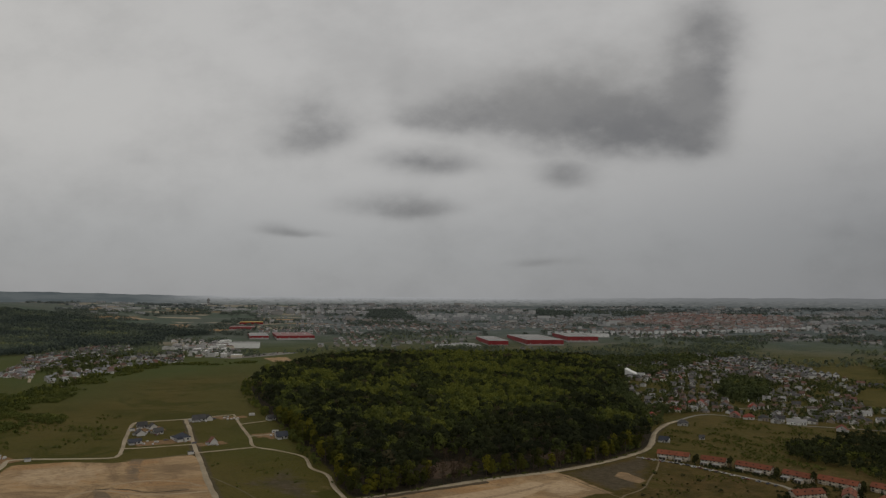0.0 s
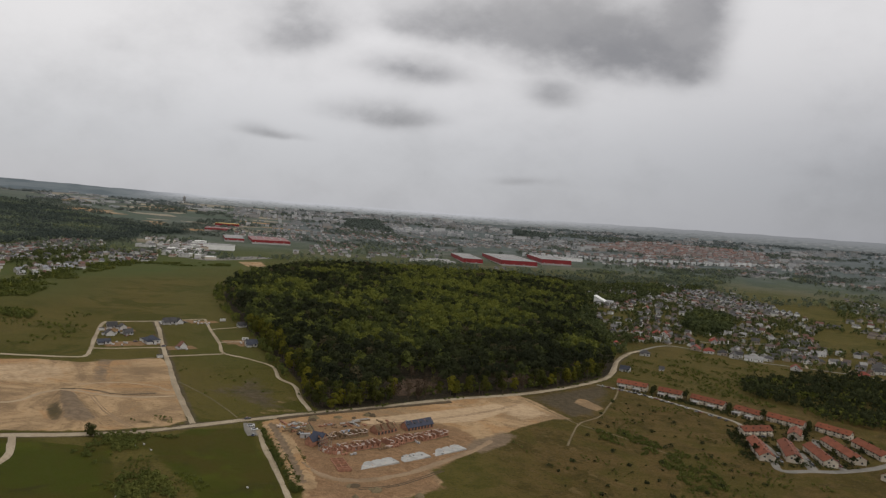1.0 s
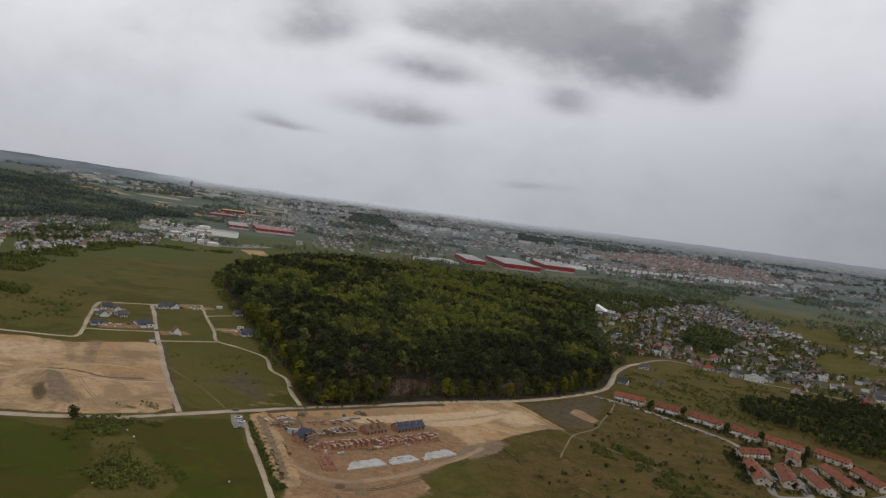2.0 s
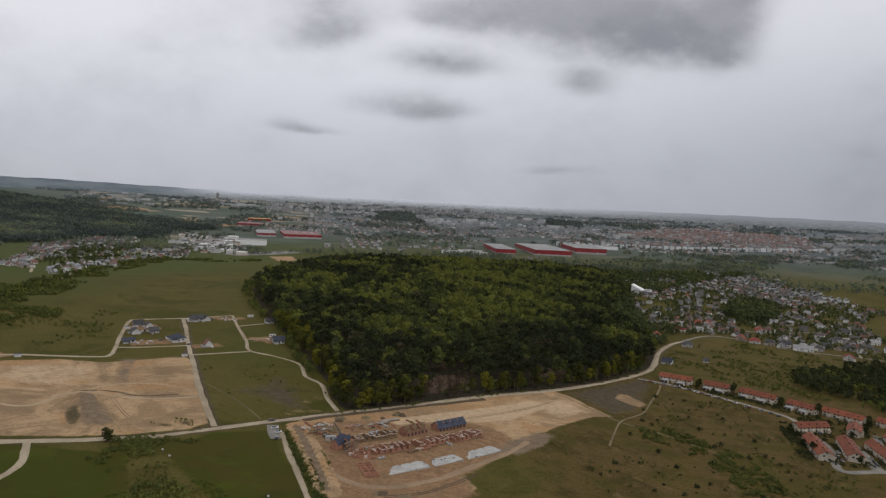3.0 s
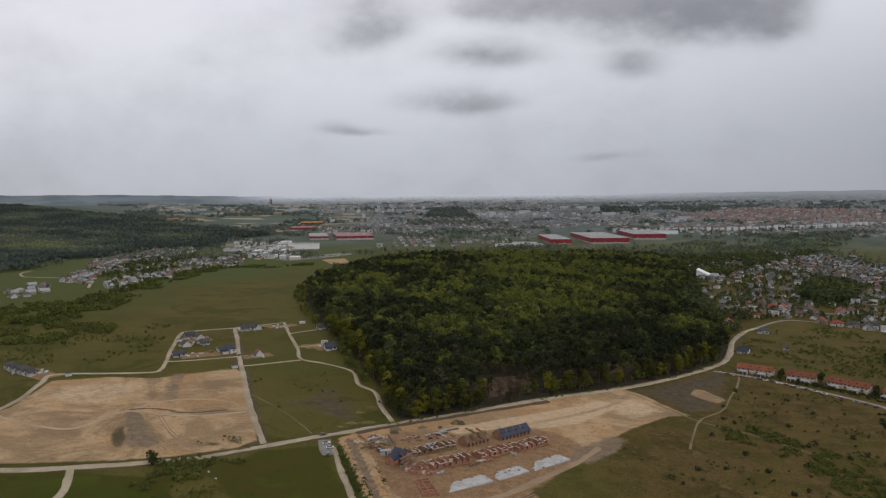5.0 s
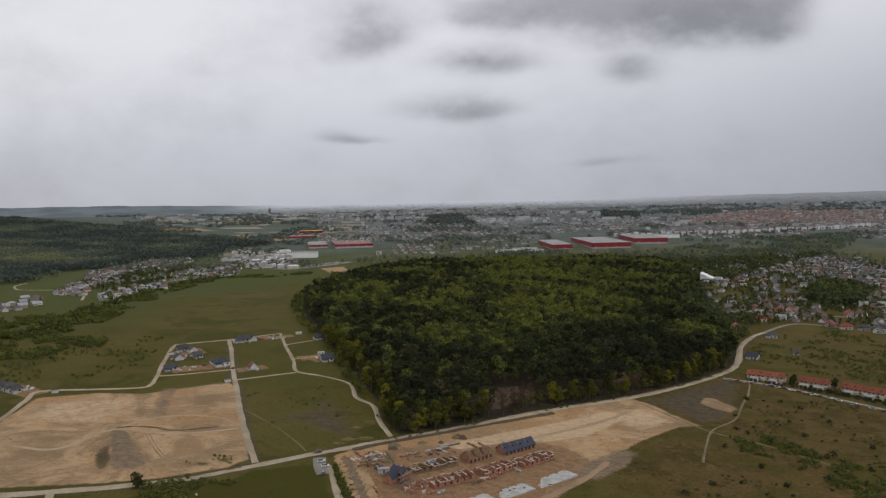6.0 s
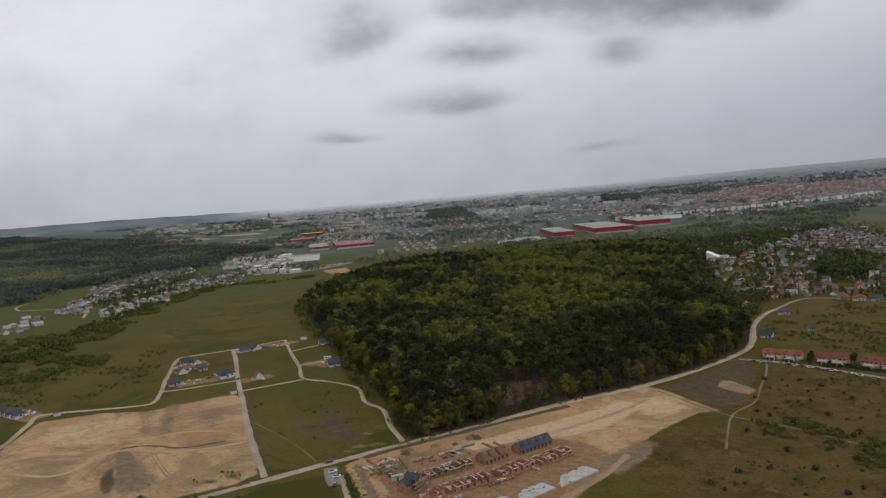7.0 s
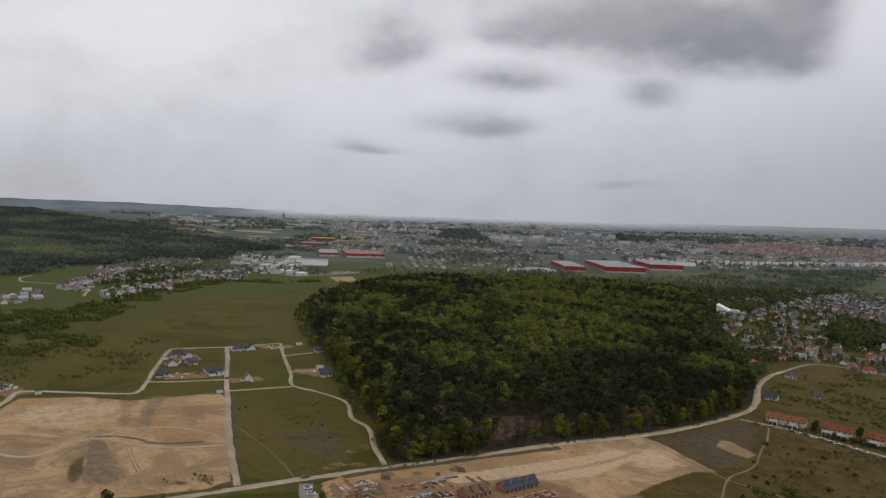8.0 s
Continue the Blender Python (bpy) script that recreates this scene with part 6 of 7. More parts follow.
PROTOS = [(11, 8, 3.0, 6.8, M_village_roof, False, 1), (10, 8, 4.8, 7.8, M_village_roof, False, 2), (12, 9, 2.8, 5.8, M_village_roof, True, 1), (9, 7, 3.0, 6.6, M_village_roof, False, 1),
          (13, 8, 4.8, 7.6, M_village_roof, False, 2), (10, 9, 4.6, 7.0, M_village_roof, True, 2), (14, 8, 2.6, 5.4, M_village_roof, False, 1), (9, 9, 4.8, 6.6, M_village_roof, True, 2)]
SPARE = []


def rows_of(poly, along_step, across_step, angle, rng):
    """Places in ragged rows inside a plot, turned by angle."""
    P = np.array(poly, float)
    mx, my = P.mean(0)
    reach = np.hypot(P[:, 0] - mx, P[:, 1] - my).max()
    c, s = math.cos(radians(angle)), math.sin(radians(angle))
    out = []
    for j in range(-int(reach / across_step) - 1, int(reach / across_step) + 2):
        for i in range(-int(reach / along_step) - 1, int(reach / along_step) + 2):
            a = i * along_step + rng.uniform(-0.22, 0.22) * along_step + 7 * (j % 2)
            b = j * across_step + rng.uniform(-0.16, 0.16) * across_step
            x, y = mx + a * c - b * s, my + a * s + b * c
            if inside(x, y, poly):
                out.append((x, y))
    return out


def village(poly, steps, angle, seed, group, limit, gaps=0.15, clear=None):
    """Houses in rows; the nearest are things of their own, the rest go to the joined outskirts."""
    rng = random.Random(seed)
    sites = [p for p in rows_of(poly, *steps, angle, rng) if rng.random() > gaps and patchy(*p, 70, seed) > -0.33 and not (clear and inside(*p, clear))]
    sites.sort(key=lambda p: p[1])
    for px, py in sites[limit:]:
        SPARE.append((px, py, radians(angle + rng.choice((0, 90)) + rng.uniform(-8, 8))))
    for px, py in sites[:limit]:
        st = rng.choices(VILLAGE_STAMPS[group], (6, 3, 2.5, 5, 3, 3, 4, 2))[0]
        st.put(at_land(px, py, angle + rng.choice((0, 90, 180, 270)) + rng.uniform(-10, 10)))


VILLAGE_STAMPS = {group: [Stamp(house("village_house", L * 0.88, D * 0.88, e * 0.9, r * 0.92, M_walls, M_west_roof if "west" in group else rm, "pale village house with a weathered tile roof among gardens", group, hip, k % 2 == 0, fl, k in (0, 3))) for k, (L, D, e, r, rm, hip, fl) in enumerate(PROTOS)]
                  for group in ("houses of the east village", "houses of the west village")}
village(VILLAGE_EAST, (16.5, 24), -35, 61, "houses of the east village", 150, 0.42, COPSE)
village(VILLAGE_BACK, (13, 24), -62, 68, "houses of the east village", 0, 0.22)
village(VILLAGE_STREET, (17, 26), -15, 69, "houses of the east village", 24, 0.15)
village(VILLAGE_FAR, (18, 40), -60, 70, "houses of the east village", 0, 0.35)
village(WEST_END, (15, 22), 55, 71, "houses of the west village", 22)
village(WEST_LANE, (17, 30), 65, 72, "houses of the west village", 30, 0.2)
village(WEST_MAIN, (15, 21), 62, 62, "houses of the west village", 48, 0.08)
village(WEST_SIDE, (18, 30), 60, 73, "houses of the west village", 8, 0.2)
village([(-700, 1110), (-690, 1190), (-700, 1290), (-790, 1480), (-790, 1640), (-880, 1600), (-880, 1480), (-800, 1265)], (20, 34), 60, 77, "houses of the west village", 8, 0.35)
village(WEST_TOP, (14, 24), 62, 74, "houses of the west village", 0, 0.1)
thicket("gardens_east", VILLAGE_EAST, 8.0, garden_crown, M_garden_leaf, "garden trees and hedges between village houses", -0.14, 63, 45, 0.35, 1.0, "trees")
thicket("gardens_street", [(440, 860), (545, 845), (800, 1000), (1080, 1500), (1050, 1740), (900, 1650), (720, 1260), (560, 1010)], 10, garden_crown, M_garden_leaf, "hedges and garden trees on the village slope", 0.1, 75, 60, 0.4, 1.2, "trees")
for k, plot in enumerate((WEST_MAIN, WEST_TOP, WEST_SIDE, WEST_LANE)):
    thicket("gardens_west", plot, 10, garden_crown, M_garden_leaf, "garden trees and hedges between village houses", 0.08, 64 + 20 * k, 40, 0.4, 0.9, "trees")
thicket("gardens_middle", [(-700, 1100), (-690, 1190), (-690, 1290), (-790, 1480), (-790, 1640), (-835, 1670), (-890, 1610), (-910, 1545), (-880, 1480), (-800, 1265), (-715, 1095)], 7, garden_crown, M_garden_leaf, "dense leafy trees in the middle of the village", 0.02, 76, 40, 0.5, 1.1, "trees")
thicket("wood_hall", [(200, 900), (235, 985), (232, 1090), (268, 1230), (262, 1300), (275, 1350), (335, 1360), (410, 1460), (530, 1620), (680, 1790), (430, 1720), (250, 1660), (240, 1560), (250, 1314), (188, 1040)], 8, garden_crown, M_garden_leaf, "leafy trees between the forest and the village", -0.3, 66, 60, 0.9, 1.6, "trees")
thicket("copse_corner", [(204, 800), (232, 868), (258, 925), (296, 945), (262, 985), (225, 985), (200, 900)], 6.5, tree_low, M_garden_leaf, "leafy trees where the forest meets the village street", -0.15, 67, 30, 0.6, 1.2, "trees")
thicket("copse_village", COPSE, 6.5, garden_crown, M_garden_leaf, "dense copse in the middle of the village", -0.9, 65, 60, 1.2, 1.8, "trees")
STREET_RED = [(271, 962), (328, 1034), (395, 1015), (342, 936), (356, 924), (441, 857), (521, 850), (377, 1320), (318, 1040), (222, 894)]
STREET_GREY = [(372, 917), (381, 903), (391, 913), (428, 905), (446, 925), (470, 962), (486, 978), (492, 950), (474, 922), (505, 935), (526, 908), (540, 890), (582, 917), (591, 950), (470, 1045), (356, 1018), (560, 880)]
STREET_WHITE = [(399, 897), (411, 895), (471, 1097), (535, 977), (449, 1100), (269, 1086), (284, 1008)]
for k, (x, y) in enumerate(STREET_RED):
    ob = house("red_roofed_house", 15 - 2 * (k % 3), 11, 3.4, 7.2, M_walls, M_red_tiles, "village house with a bright red tile roof", "houses along the village street", k % 2 == 0, True)
    ob.matrix_basis = at_land(x, y, -25 + 90 * (k % 2))
for k, (x, y) in enumerate(STREET_GREY):
    ob = house("grey_roofed_house", 12, 9.5, 4.0, 7.4, M_walls, M_slate, "large pale house with a dark grey roof on the street", "houses along the village street", k % 3 == 0, True)
    ob.matrix_basis = at_land(x, y, -25 + 90 * (k % 2))
for k, (x, y) in enumerate(STREET_WHITE):
    ob = house("white_house", 11, 8, 3.8, 6.6, M_bright, M_grey_roof, "bright white low house beside the village street", "houses along the village street", False, True)
    ob.matrix_basis = at_land(x, y, -20)
ob = new("church_hall")
bm = bmesh.new()
prism(bm, [(-8, -1), (8, -1), (8, 12), (-8, 5)], -13, 7)
part("wall", bm, M_bright, ob)
bm = bmesh.new()
prism(bm, [(-8.8, 4.7), (8.6, 12.3), (8.6, 12.8), (-8.8, 5.2)], -13.6, 7.6)
part("roof", bm, M_bright, ob, "steep white sheet roof")
part("annex", boxed((-9, 8, -19, -8.9, -1, 5.6)), M_bright, ob)
part("annex_roof", boxed((-9.3, 8.3, -19.3, -8.9, 5.6, 6.0)), M_grey_roof, ob)
part("front_block", boxed((-15, -6, -27, -19.4, -1, 4.2)), M_bright, ob)
part("front_roof", boxed((-15.3, -5.7, -27.3, -19.4, 4.2, 4.6)), M_grey_roof, ob)
for k in range(4):
    window_on(ob, -13, -5.5 + 3.2 * k, 1, 1.6, 2.8, "w")
for k in range(3):
    window_on(ob, -9, -17 + 3.2 * k, 1.6, 1.6, 2.2, "w")
tagged(ob, "large white hall with a pale roof above the village", "hall").matrix_basis = at_land(296, 1350, 68) @ Matrix.Scale(1.25, 4)

# ------------------------------------------------------------------ sheds and works behind the forest
def store(name, L, D, h, wall, roof, label):
    root = new(name)
    part("wall", boxed((-L / 2, L / 2, -D / 2, D / 2, -6, h)), wall, root)
    part("roof", hip_roof(L, D, h, h + 2.2, 0.4, 0.4), roof, root, "pale grey sheet roof")
    part("base_band", boxed((-L / 2 - 0.2, L / 2 + 0.2, -D / 2 - 0.2, D / 2 + 0.2, -6, 1.2)), M_grey_wall, root)
    for k in range(int(L // 30)):
        part("dock_door", boxed((-L / 2 + 8 + 30 * k, -L / 2 + 11 + 30 * k, -D / 2 - 0.5, -D / 2 - 0.2, -0.5, 3.5)), M_grey_wall, root)
    for k in range(4):
        part("roof_light", boxed((-L * 0.36 + L * 0.22 * k, -L * 0.36 + L * 0.22 * k + 3, -D * 0.2, D * 0.2, h + 1.0, h + 2.2)), M_grey_wall, root)
    return tagged(root, label, "warehouse", "red warehouses")


RED = "large red-clad warehouse with a pale grey roof"
for x, y, L, D, h, a, rm in ((46, 2240, 60, 250, 13, 9, M_grey_roof), (184, 2290, 112, 310, 14, 9, M_grey_roof), (328, 2390, 98, 240, 14, 6, M_grey_roof), (-622, 2350, 120, 220, 9, 20, M_pink_roof), (-880, 2610, 90, 140, 8, 16, M_pink_roof), (-735, 2330, 60, 200, 8, 20, M_grey_roof), (-905, 2790, 90, 70, 10, 16, M_yellow)):
    store("warehouse", L, D, h, M_red_clad, rm, RED).matrix_basis = at_land(x, y, a)
rw = random.Random(5)
WORKS = [(-825, 1824), (-640, 1560), (-540, 1560), (-611, 1760), (-734, 2077), (-880, 2200), (-930, 2083)]
for x, y in rows_of(WORKS, 31, 38, 12, rw):
    if rw.random() < 0.22:
        continue
    L, D, h = rw.uniform(10, 34), rw.uniform(9, 20), rw.uniform(3.5, 9)
    store("works_shed", L, D, h, rw.choice((M_white, M_grey_wall, M_bright, M_cream)), rw.choice((M_grey_roof, M_slate, M_brown_tiles, M_grey_roof, M_bright)), "low works shed in the yards behind the forest").matrix_basis = at_land(x, y, rw.choice((12, 102)))
for x, y, L, D, h, a in ((-640, 1905, 80, 40, 15, 12), (-40, 2060, 70, 40, 8, 0), (-95, 2010, 50, 30, 7, 5), (410, 2460, 90, 40, 12, 0), (-10, 2010, 46, 22, 7, 4)):
    store("white_works", L, D, h, M_bright, M_grey_roof, "long white works building with a pale roof").matrix_basis = at_land(x, y, a)
tower = new("high_rise")
part("shaft", boxed((-6, 6, -6, 6, -10, 32)), M_grey_wall, tower)
part("crown_storey", boxed((-3.5, 3.5, -3.5, 3.5, 32, 37)), M_grey_wall, tower)
for k in range(10):
    part("window_band", boxed((-6.15, 6.15, -6.15, 6.15, 2 + 3.0 * k, 3.6 + 3.0 * k)), M_glass, tower)
tagged(tower, "lone grey high-rise block on the far ridge", "tower block").matrix_basis = at_land(-1462, 3776, 10)


rcp = random.Random(44)
for k in range(56):
    t = rcp.random()
    auto.put(at_land(-565 + 90 * t + rcp.choice((-24, -14, -4, 6, 16, 26)), 1550 + 200 * t + rcp.uniform(-6, 6), rcp.choice((25, 205)), -0.15))


# ------------------------------------------------------------------ far town and woods
class Blocks:
    """Many small gabled buildings gathered into two meshes, walls and roofs."""

    def __init__(self):
        self.walls, self.wall_corners, self.roofs, self.roof_corners = [], [], [], []

    def add(self, x, y, L, D, h, rise, a):
        z = float(land(x, y))
        c, s = math.cos(a), math.sin(a)
        P = [(x + px * c - py * s, y + px * s + py * c) for px, py in ((-L / 2, -D / 2), (L / 2, -D / 2), (L / 2, D / 2), (-L / 2, D / 2))]
        k = len(self.walls)
        self.walls += [(*p, z - 3) for p in P] + [(*p, z + h) for p in P]
        self.wall_corners += [k, k + 1, k + 5, k + 4, k + 1, k + 2, k + 6, k + 5, k + 2, k + 3, k + 7, k + 6, k + 3, k, k + 4, k + 7]
        j = len(self.roofs)
        E0 = [((p[0] - x) * 1.06 + x, (p[1] - y) * 1.06 + y, z + h + 0.02) for p in P]
        self.roofs += E0 + [((E0[0][0] + E0[3][0]) / 2, (E0[0][1] + E0[3][1]) / 2, z + h + rise), ((E0[1][0] + E0[2][0]) / 2, (E0[1][1] + E0[2][1]) / 2, z + h + rise)]
        m0 = len(self.roofs)
        # gable ends get a middle corner on the eave line, to keep every face a quad
        self.roofs += [((E0[0][0] + E0[3][0]) / 2, (E0[0][1] + E0[3][1]) / 2, z + h), ((E0[1][0] + E0[2][0]) / 2, (E0[1][1] + E0[2][1]) / 2, z + h)]
        self.roof_corners += [j, j + 1, j + 5, j + 4, j + 2, j + 3, j + 4, j + 5, j + 3, m0, j, j + 4, j + 1, m0 + 1, j + 2, j + 5]

    def make(self, name, wall, roof, label):
        ob = new(name + "_walls", mesh_from(name + "_walls", self.walls, self.wall_corners, 4, [wall]))
        tagged(ob, "walls of " + label, "town", kind="stuff")
        ob = new(name + "_roofs", mesh_from(name + "_roofs", self.roofs, self.roof_corners, 4, [roof]))
        tagged(ob, "roofs of " + label, "town", kind="stuff")


FIELD_EAST = [(690, 1900), (720, 1960), (914, 2130), (1080, 2290), (1060, 2000), (876, 1717), (754, 1708), (700, 1780)]
CITY_WOOD = [(-566, 3601), (-411, 3661), (-275, 3149), (-493, 3175)]
EAST_WOOD = [(315, 3741), (475, 3560), (447, 3321), (292, 3467)]
WHITE_FLATS = [(-298, 3420), (-69, 3381), (162, 3329), (220, 3181), (-64, 3116), (-288, 3176)]
BROWN_TOWN = [(-420, 2100), (-480, 2340), (-400, 3000), (-150, 2900), (-40, 2690), (-60, 2450), (-300, 2500), (-360, 2080)]
RED_ESTATE = [(560, 3080), (793, 2820), (974, 2850), (1290, 2840), (1400, 3220), (1000, 3500), (820, 3400)]


def far_town():
    rng = random.Random(77)
    near, city, estate, spare, flats, white = Blocks(), Blocks(), Blocks(), Blocks(), Blocks(), Blocks()
    for x, y, a in SPARE:
        spare.add(x, y, rng.uniform(8, 13), rng.uniform(6.5, 9), rng.uniform(2.8, 5.4), rng.uniform(2.2, 3.8), a)
    ca, sa = math.cos(radians(14)), math.sin(radians(14))
    for i in range(-200, 200):
        for j in range(-20, 190):
            gx, gy = i * 25 + rng.uniform(-5, 5), j * 36 + rng.uniform(-5, 5)
            x, y = gx * ca - gy * sa, gx * sa + gy * ca
            r, d = math.hypot(x, y), math.degrees(math.atan2(x, y))
            if not (1960 < r < 4060 and -47 < d < 40) or y_works(x, y) or inside(x, y, CITY_WOOD) or inside(x, y, EAST_WOOD) or inside(x, y, FIELD_EAST):
                continue
            a = radians(14) + math.pi / 2 * rng.randrange(2) + rng.gauss(0, 0.08)
            f = patchy(x / 1.9, y * 1.25, 260, 5.0) + 0.5 * patchy(x, y, 110, 9.0) + 0.08 * rng.uniform(-1, 1)
            if inside(x, y, WHITE_FLATS):
                if j % 2 == 0 and rng.random() < 0.8:
                    flats.add(x, y, rng.uniform(12, 20), 12, rng.uniform(8, 13), 1, radians(4))
                continue
            if inside(x, y, RED_ESTATE):
                if rng.random() < 0.85:
                    estate.add(x, y, rng.uniform(14, 24), 10, rng.uniform(5, 8), 4.5, radians(rng.choice((8, 8, 98))))
                continue
            if inside(x, y, BROWN_TOWN):
                if f > -0.22 and rng.random() < 0.9:
                    (near if rng.random() < 0.45 else estate).add(x, y, rng.uniform(9, 15), rng.uniform(8, 11), rng.uniform(3.5, 6), rng.uniform(2.5, 4), a)
                continue
            if d < -17.5:
                if 3500 < r < 4250 and f > 0.22 and rng.random() < 0.45:
                    flats.add(x, y, rng.uniform(16, 48), 16, rng.uniform(4, 8), 0.6, radians(8))
                continue
            if d > 9 and r < 2480 or (d > 13 and r < 2700 and f < 0.2):
                continue
            if d > 4 and r > 3450:
                ok = f > 0.16
            elif d < -6 and r > 3150:
                ok = f > -0.16
            else:
                ok = f > -0.04
            if not ok or (y < 2400 and -800 < x < 460 and rng.random() < 0.7):
                continue
            if -17 < d < -7 and 3300 < r < 4250 and rng.random() < 0.12:
                flats.add(x, y, rng.uniform(12, 34), 13, rng.uniform(9, 22), 0.6, a)
                continue
            # beyond about 2950 m houses take the haze-painted city colours
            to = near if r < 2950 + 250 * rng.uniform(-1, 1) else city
            if rng.random() < 0.05 + 0.07 * (r > 3100):
                to.add(x, y, rng.uniform(25, 60), rng.uniform(12, 18), rng.uniform(8, 18) if 2900 < r < 4100 else 6.0, 0.6, a)
            else:
                to.add(x, y, rng.uniform(9, 17), rng.uniform(8, 12), rng.uniform(3.5, 7.0), rng.uniform(2, 4), a)
    # the white blocks that stand in line before the slope, and small red roofs behind them
    for k in range(44):
        x = 262 + 22.5 * k
        y = 2515 + 0.14 * (x - 262) + 14 * math.sin(x / 160)
        white.add(x, y, rng.uniform(11, 16), 12, rng.uniform(10, 15), 1.5, rng.gauss(0, 0.06))
        for row in (1, 2, 3):
            if rng.random() < 0.75:
                (estate if rng.random() < 0.6 else near).add(x + rng.uniform(-6, 6), y + 55 * row + rng.uniform(-6, 6), rng.uniform(12, 20), 10, rng.uniform(5, 8), 4, rng.gauss(0, 0.1))
    # a long row of white gabled houses behind the east village
    ROW = [(548, 1775), (572, 1642), (590, 1522), (632, 1440), (690, 1360)]
    for (x0, y0), (x1, y1) in zip(ROW, ROW[1:]):
        n = round(math.hypot(x1 - x0, y1 - y0) / 15)
        for k in range(n):
            t = (k + 0.5) / n
            white.add(x0 + (x1 - x0) * t, y0 + (y1 - y0) * t, 11, 8.0, 6.0, 4.0, math.pi / 2 - 0.2)
            spare.add(x0 + (x1 - x0) * t - 22, y0 + (y1 - y0) * t - 4, 11, 8.5, 4.5, 3.5, 1.2)
    white.make("white_rows", M_row_white, M_city_roof, "white terraced rows before the town")
    spare.make("village_outskirts", M_walls_joined, M_roofs_joined, "pale houses at the back of the villages")
    near.make("town", M_far_wall, M_far_roof, "pale houses and flats of the town")
    city.make("city", M_city_wall, M_city_roof, "distant city houses and flats, paled for haze")
    flats.make("flats", M_flats, M_flats, "distant blocks of flats and halls, greyed for haze")
    estate.make("estate", M_far_wall, M_estate_roof, "distant terraced estates on the slope")


def y_works(x, y):
    """The yards round the warehouses and works."""
    return (y < 2500 and -20 < x < 420 and y > 2040) or (-780 < x < -460 and 1780 < y < 2440)


far_town()


WEST_FRONT = [(-985, 1325), (-1075, 1400), (-1105, 1546), (-1040, 1601), (-1060, 1811), (-1000, 1910), (-945, 1900), (-940, 2050), (-1005, 2235), (-900, 2319)]


def far_woods():
    rng = random.Random(88)
    mid, far, hill = [], [], []
    left = WEST_FRONT + [(-933, 2404), (-1235, 2526), (-1644, 2849), (-2132, 3083), (-2648, 3238), (-2700, 1700), (-1400, 1000), (-1050, 1180)]
    x, y = scatter(left, 12, 90)
    for px, py in zip(x, y):
        # shade of the wood's front edge painted in as darker leaf tone
        n = patchy(px / 1.5, py, 170, 4.0) - 0.42 * float(smooth(130, 30, seg_distance(px, py, WEST_FRONT))) - 0.25 * float(smooth(2000, 2500, py))
        mid.append((px, py, rng.uniform(0.7, 1.2), min(1, max(0, 0.40 + 1.0 * n + rng.uniform(-.22, .22)))))
    for wood in (CITY_WOOD, EAST_WOOD):
        x, y = scatter(wood, 17, 92)
        for px, py in zip(x, y):
            far.append((px, py, rng.uniform(0.9, 1.3), rng.uniform(0.0, 0.4)))
    tries = 0
    while tries < 30000:
        tries += 1
        az = radians(rng.uniform(-47, 40))
        r = math.sqrt(rng.uniform(1650 ** 2, 4050 ** 2))
        px, py = r * math.sin(az), r * math.cos(az)
        d = math.degrees(az)
        n = patchy(px / 2.2, py * 1.3, 230, 14.0) + 0.45 * patchy(px, py, 80, 19.0)
        lean = -0.10
        if d < -17.5:
            lean = 0.0 if r > 3250 else 0.15
        elif d > 4 and r > 3450:
            lean = 0.06
        elif d > 8 and r < 2500:
            lean = -0.02
        if y_works(px, py) or n + lean < 0.1 or inside(px, py, FIELD_EAST) or inside(px, py, RED_ESTATE) or inside(px, py, WHITE_FLATS):
            continue
        # the farther the woods, the hazier their leaf colour
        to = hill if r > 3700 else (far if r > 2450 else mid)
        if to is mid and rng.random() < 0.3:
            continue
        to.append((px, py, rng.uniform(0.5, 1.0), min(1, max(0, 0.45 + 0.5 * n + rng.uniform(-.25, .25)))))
    east = [(250, 1640), (430, 1720), (640, 1780), (900, 1990), (1150, 2250), (1250, 2470), (470, 2480), (430, 2120), (330, 2010), (40, 2030), (-180, 1900), (-330, 1600), (-250, 1560), (-150, 1690), (100, 1740)]
    x, y = scatter(east, 10.5, 91)
    for px, py in zip(x, y):
        n = patchy(px / 1.8, py, 120, 6.0) + 0.4 * patchy(px, py, 50, 2.0)
        if n > (-0.12 if py < 1800 else 0.14) and not inside(px, py, FIELD_EAST):
            mid.append((px, py, rng.uniform(0.45, 0.9), min(1, max(0, 0.40 + 0.6 * n + rng.uniform(-.25, .25)))))
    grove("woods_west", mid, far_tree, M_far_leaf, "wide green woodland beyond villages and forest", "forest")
    grove("woods_far", far, far_belt, M_town_leaf, "tree belts and woods around the distant town, paled for haze", "forest")
    grove("woods_hill", hill, far_belt, M_hill_leaf, "woods on the hills behind the city, paled for haze", "forest")


far_woods()


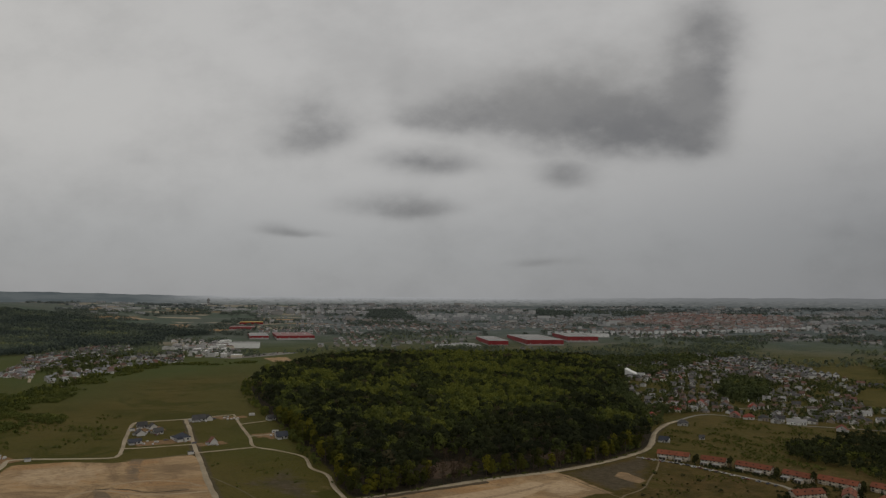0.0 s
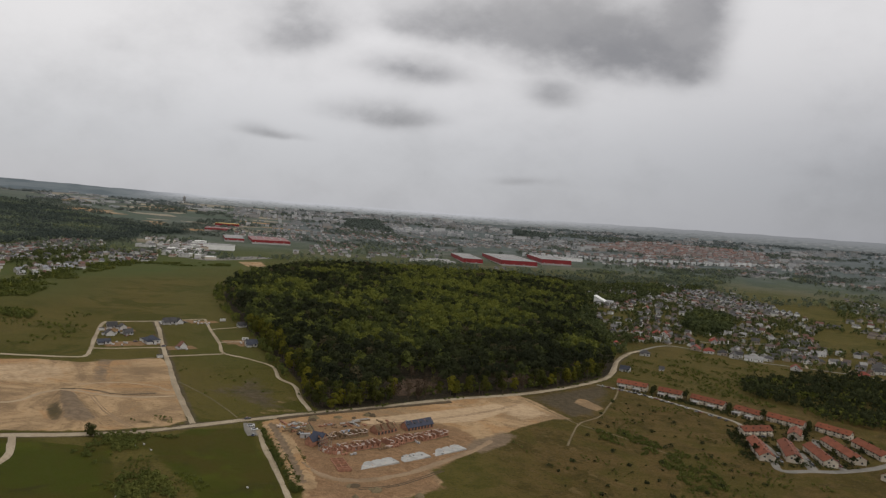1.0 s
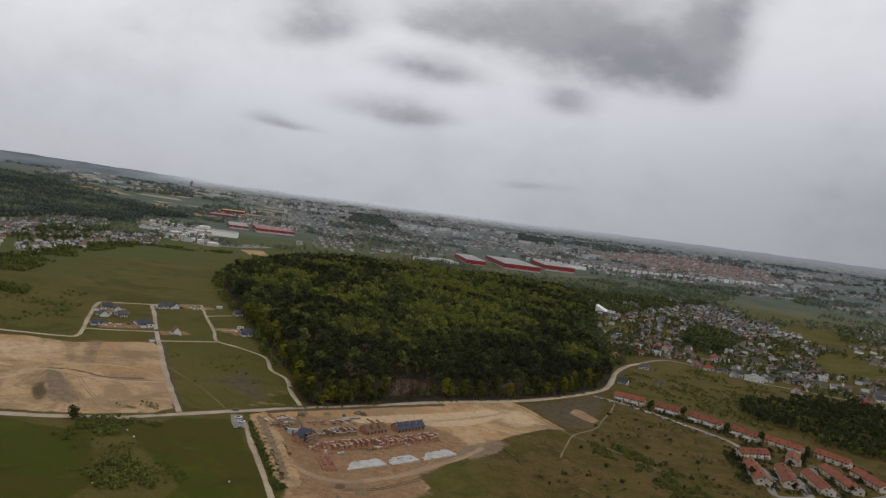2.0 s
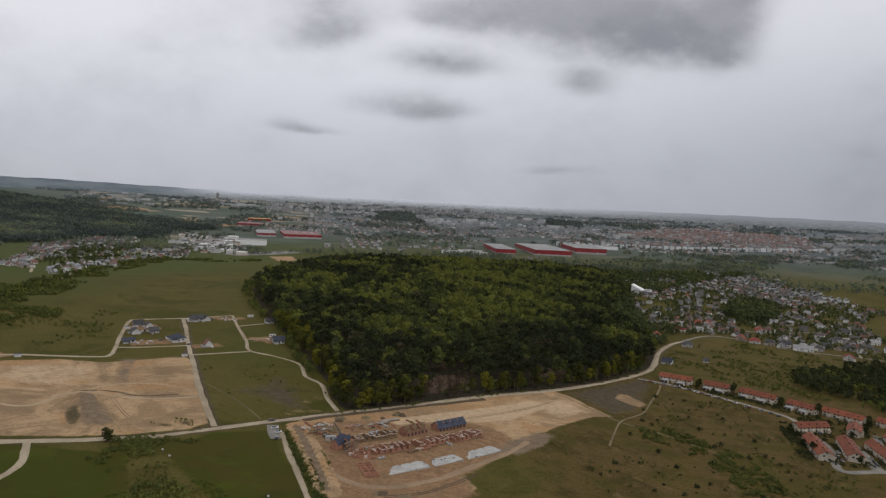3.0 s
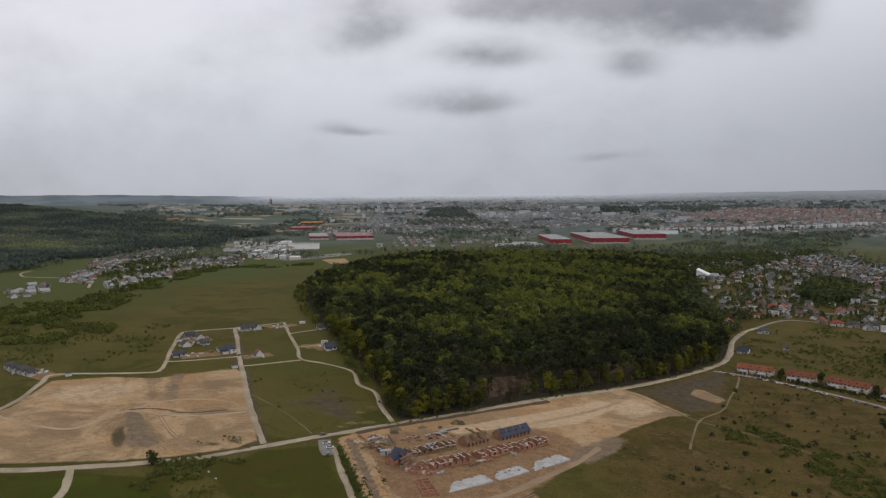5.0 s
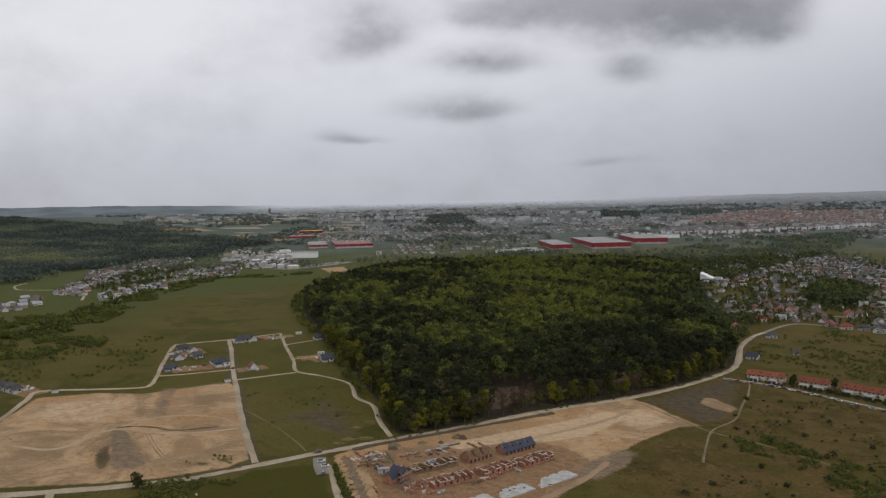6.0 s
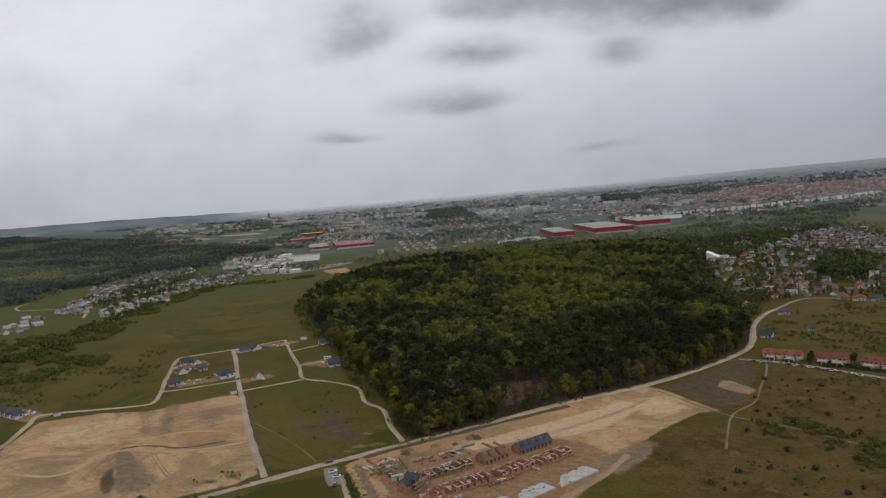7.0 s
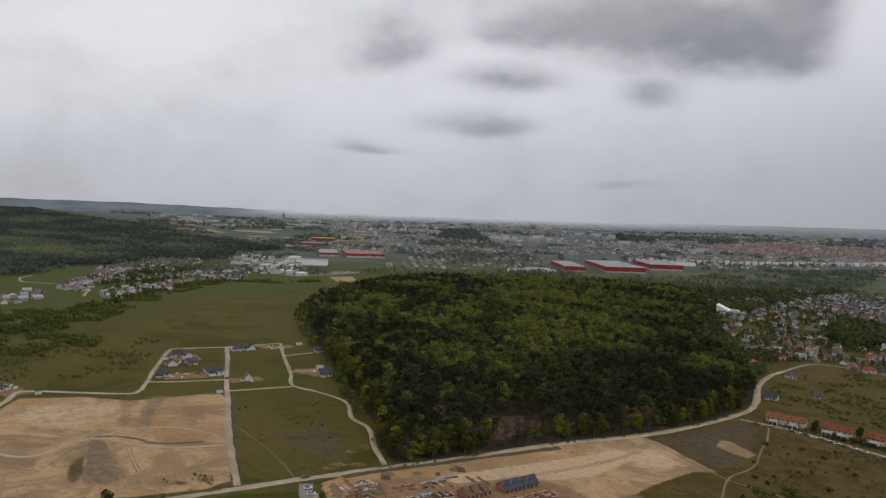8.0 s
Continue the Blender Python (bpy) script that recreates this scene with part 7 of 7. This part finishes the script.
# ------------------------------------------------------------------ misty distance
def backdrop_material():
    """Self-lit far hills and water with rain mist painted in: darker ridge to the west, pale and lost in the sky
    elsewhere.
    """
    m, n = material("glowing_misty_distance")
    p = n.add("ShaderNodeNewGeometry").outputs["Position"]
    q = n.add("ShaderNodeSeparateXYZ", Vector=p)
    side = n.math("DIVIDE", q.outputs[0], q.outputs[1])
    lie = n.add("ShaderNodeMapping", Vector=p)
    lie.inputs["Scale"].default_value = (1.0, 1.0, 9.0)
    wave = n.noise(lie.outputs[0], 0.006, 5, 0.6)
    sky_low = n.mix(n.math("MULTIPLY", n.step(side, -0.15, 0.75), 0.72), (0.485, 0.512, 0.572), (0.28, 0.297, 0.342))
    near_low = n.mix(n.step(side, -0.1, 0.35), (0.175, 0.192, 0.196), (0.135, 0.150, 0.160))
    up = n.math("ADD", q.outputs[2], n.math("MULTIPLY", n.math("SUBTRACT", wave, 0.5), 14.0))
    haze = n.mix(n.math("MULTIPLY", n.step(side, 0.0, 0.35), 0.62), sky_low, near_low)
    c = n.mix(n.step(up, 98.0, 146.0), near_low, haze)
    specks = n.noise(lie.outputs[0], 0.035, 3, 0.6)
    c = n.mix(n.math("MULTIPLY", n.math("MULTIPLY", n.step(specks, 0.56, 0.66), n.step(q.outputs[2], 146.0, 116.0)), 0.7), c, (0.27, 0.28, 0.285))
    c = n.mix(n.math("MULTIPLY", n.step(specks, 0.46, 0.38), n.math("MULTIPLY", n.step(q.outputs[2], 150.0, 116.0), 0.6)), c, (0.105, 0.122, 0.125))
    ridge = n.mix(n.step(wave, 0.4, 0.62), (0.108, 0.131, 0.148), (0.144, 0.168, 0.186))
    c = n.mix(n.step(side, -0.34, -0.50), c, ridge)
    # the sheet glows by itself, so the painted mist needs no lamp
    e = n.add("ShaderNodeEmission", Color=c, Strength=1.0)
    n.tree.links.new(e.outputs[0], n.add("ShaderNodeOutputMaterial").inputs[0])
    return m


def build_backdrop():
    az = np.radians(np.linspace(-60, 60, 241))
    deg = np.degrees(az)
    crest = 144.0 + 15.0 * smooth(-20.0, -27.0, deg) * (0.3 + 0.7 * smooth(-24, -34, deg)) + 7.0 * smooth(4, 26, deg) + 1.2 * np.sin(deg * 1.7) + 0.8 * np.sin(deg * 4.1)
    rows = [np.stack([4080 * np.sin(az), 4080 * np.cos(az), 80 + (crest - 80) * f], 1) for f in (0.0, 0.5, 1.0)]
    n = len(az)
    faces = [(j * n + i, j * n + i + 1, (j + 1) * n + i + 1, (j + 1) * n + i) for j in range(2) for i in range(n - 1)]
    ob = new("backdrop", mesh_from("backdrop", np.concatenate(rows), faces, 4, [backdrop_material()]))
    tagged(ob, "self-lit sheet painted as misty far hills and shore under rain clouds", "backdrop", kind="structure")


build_backdrop()
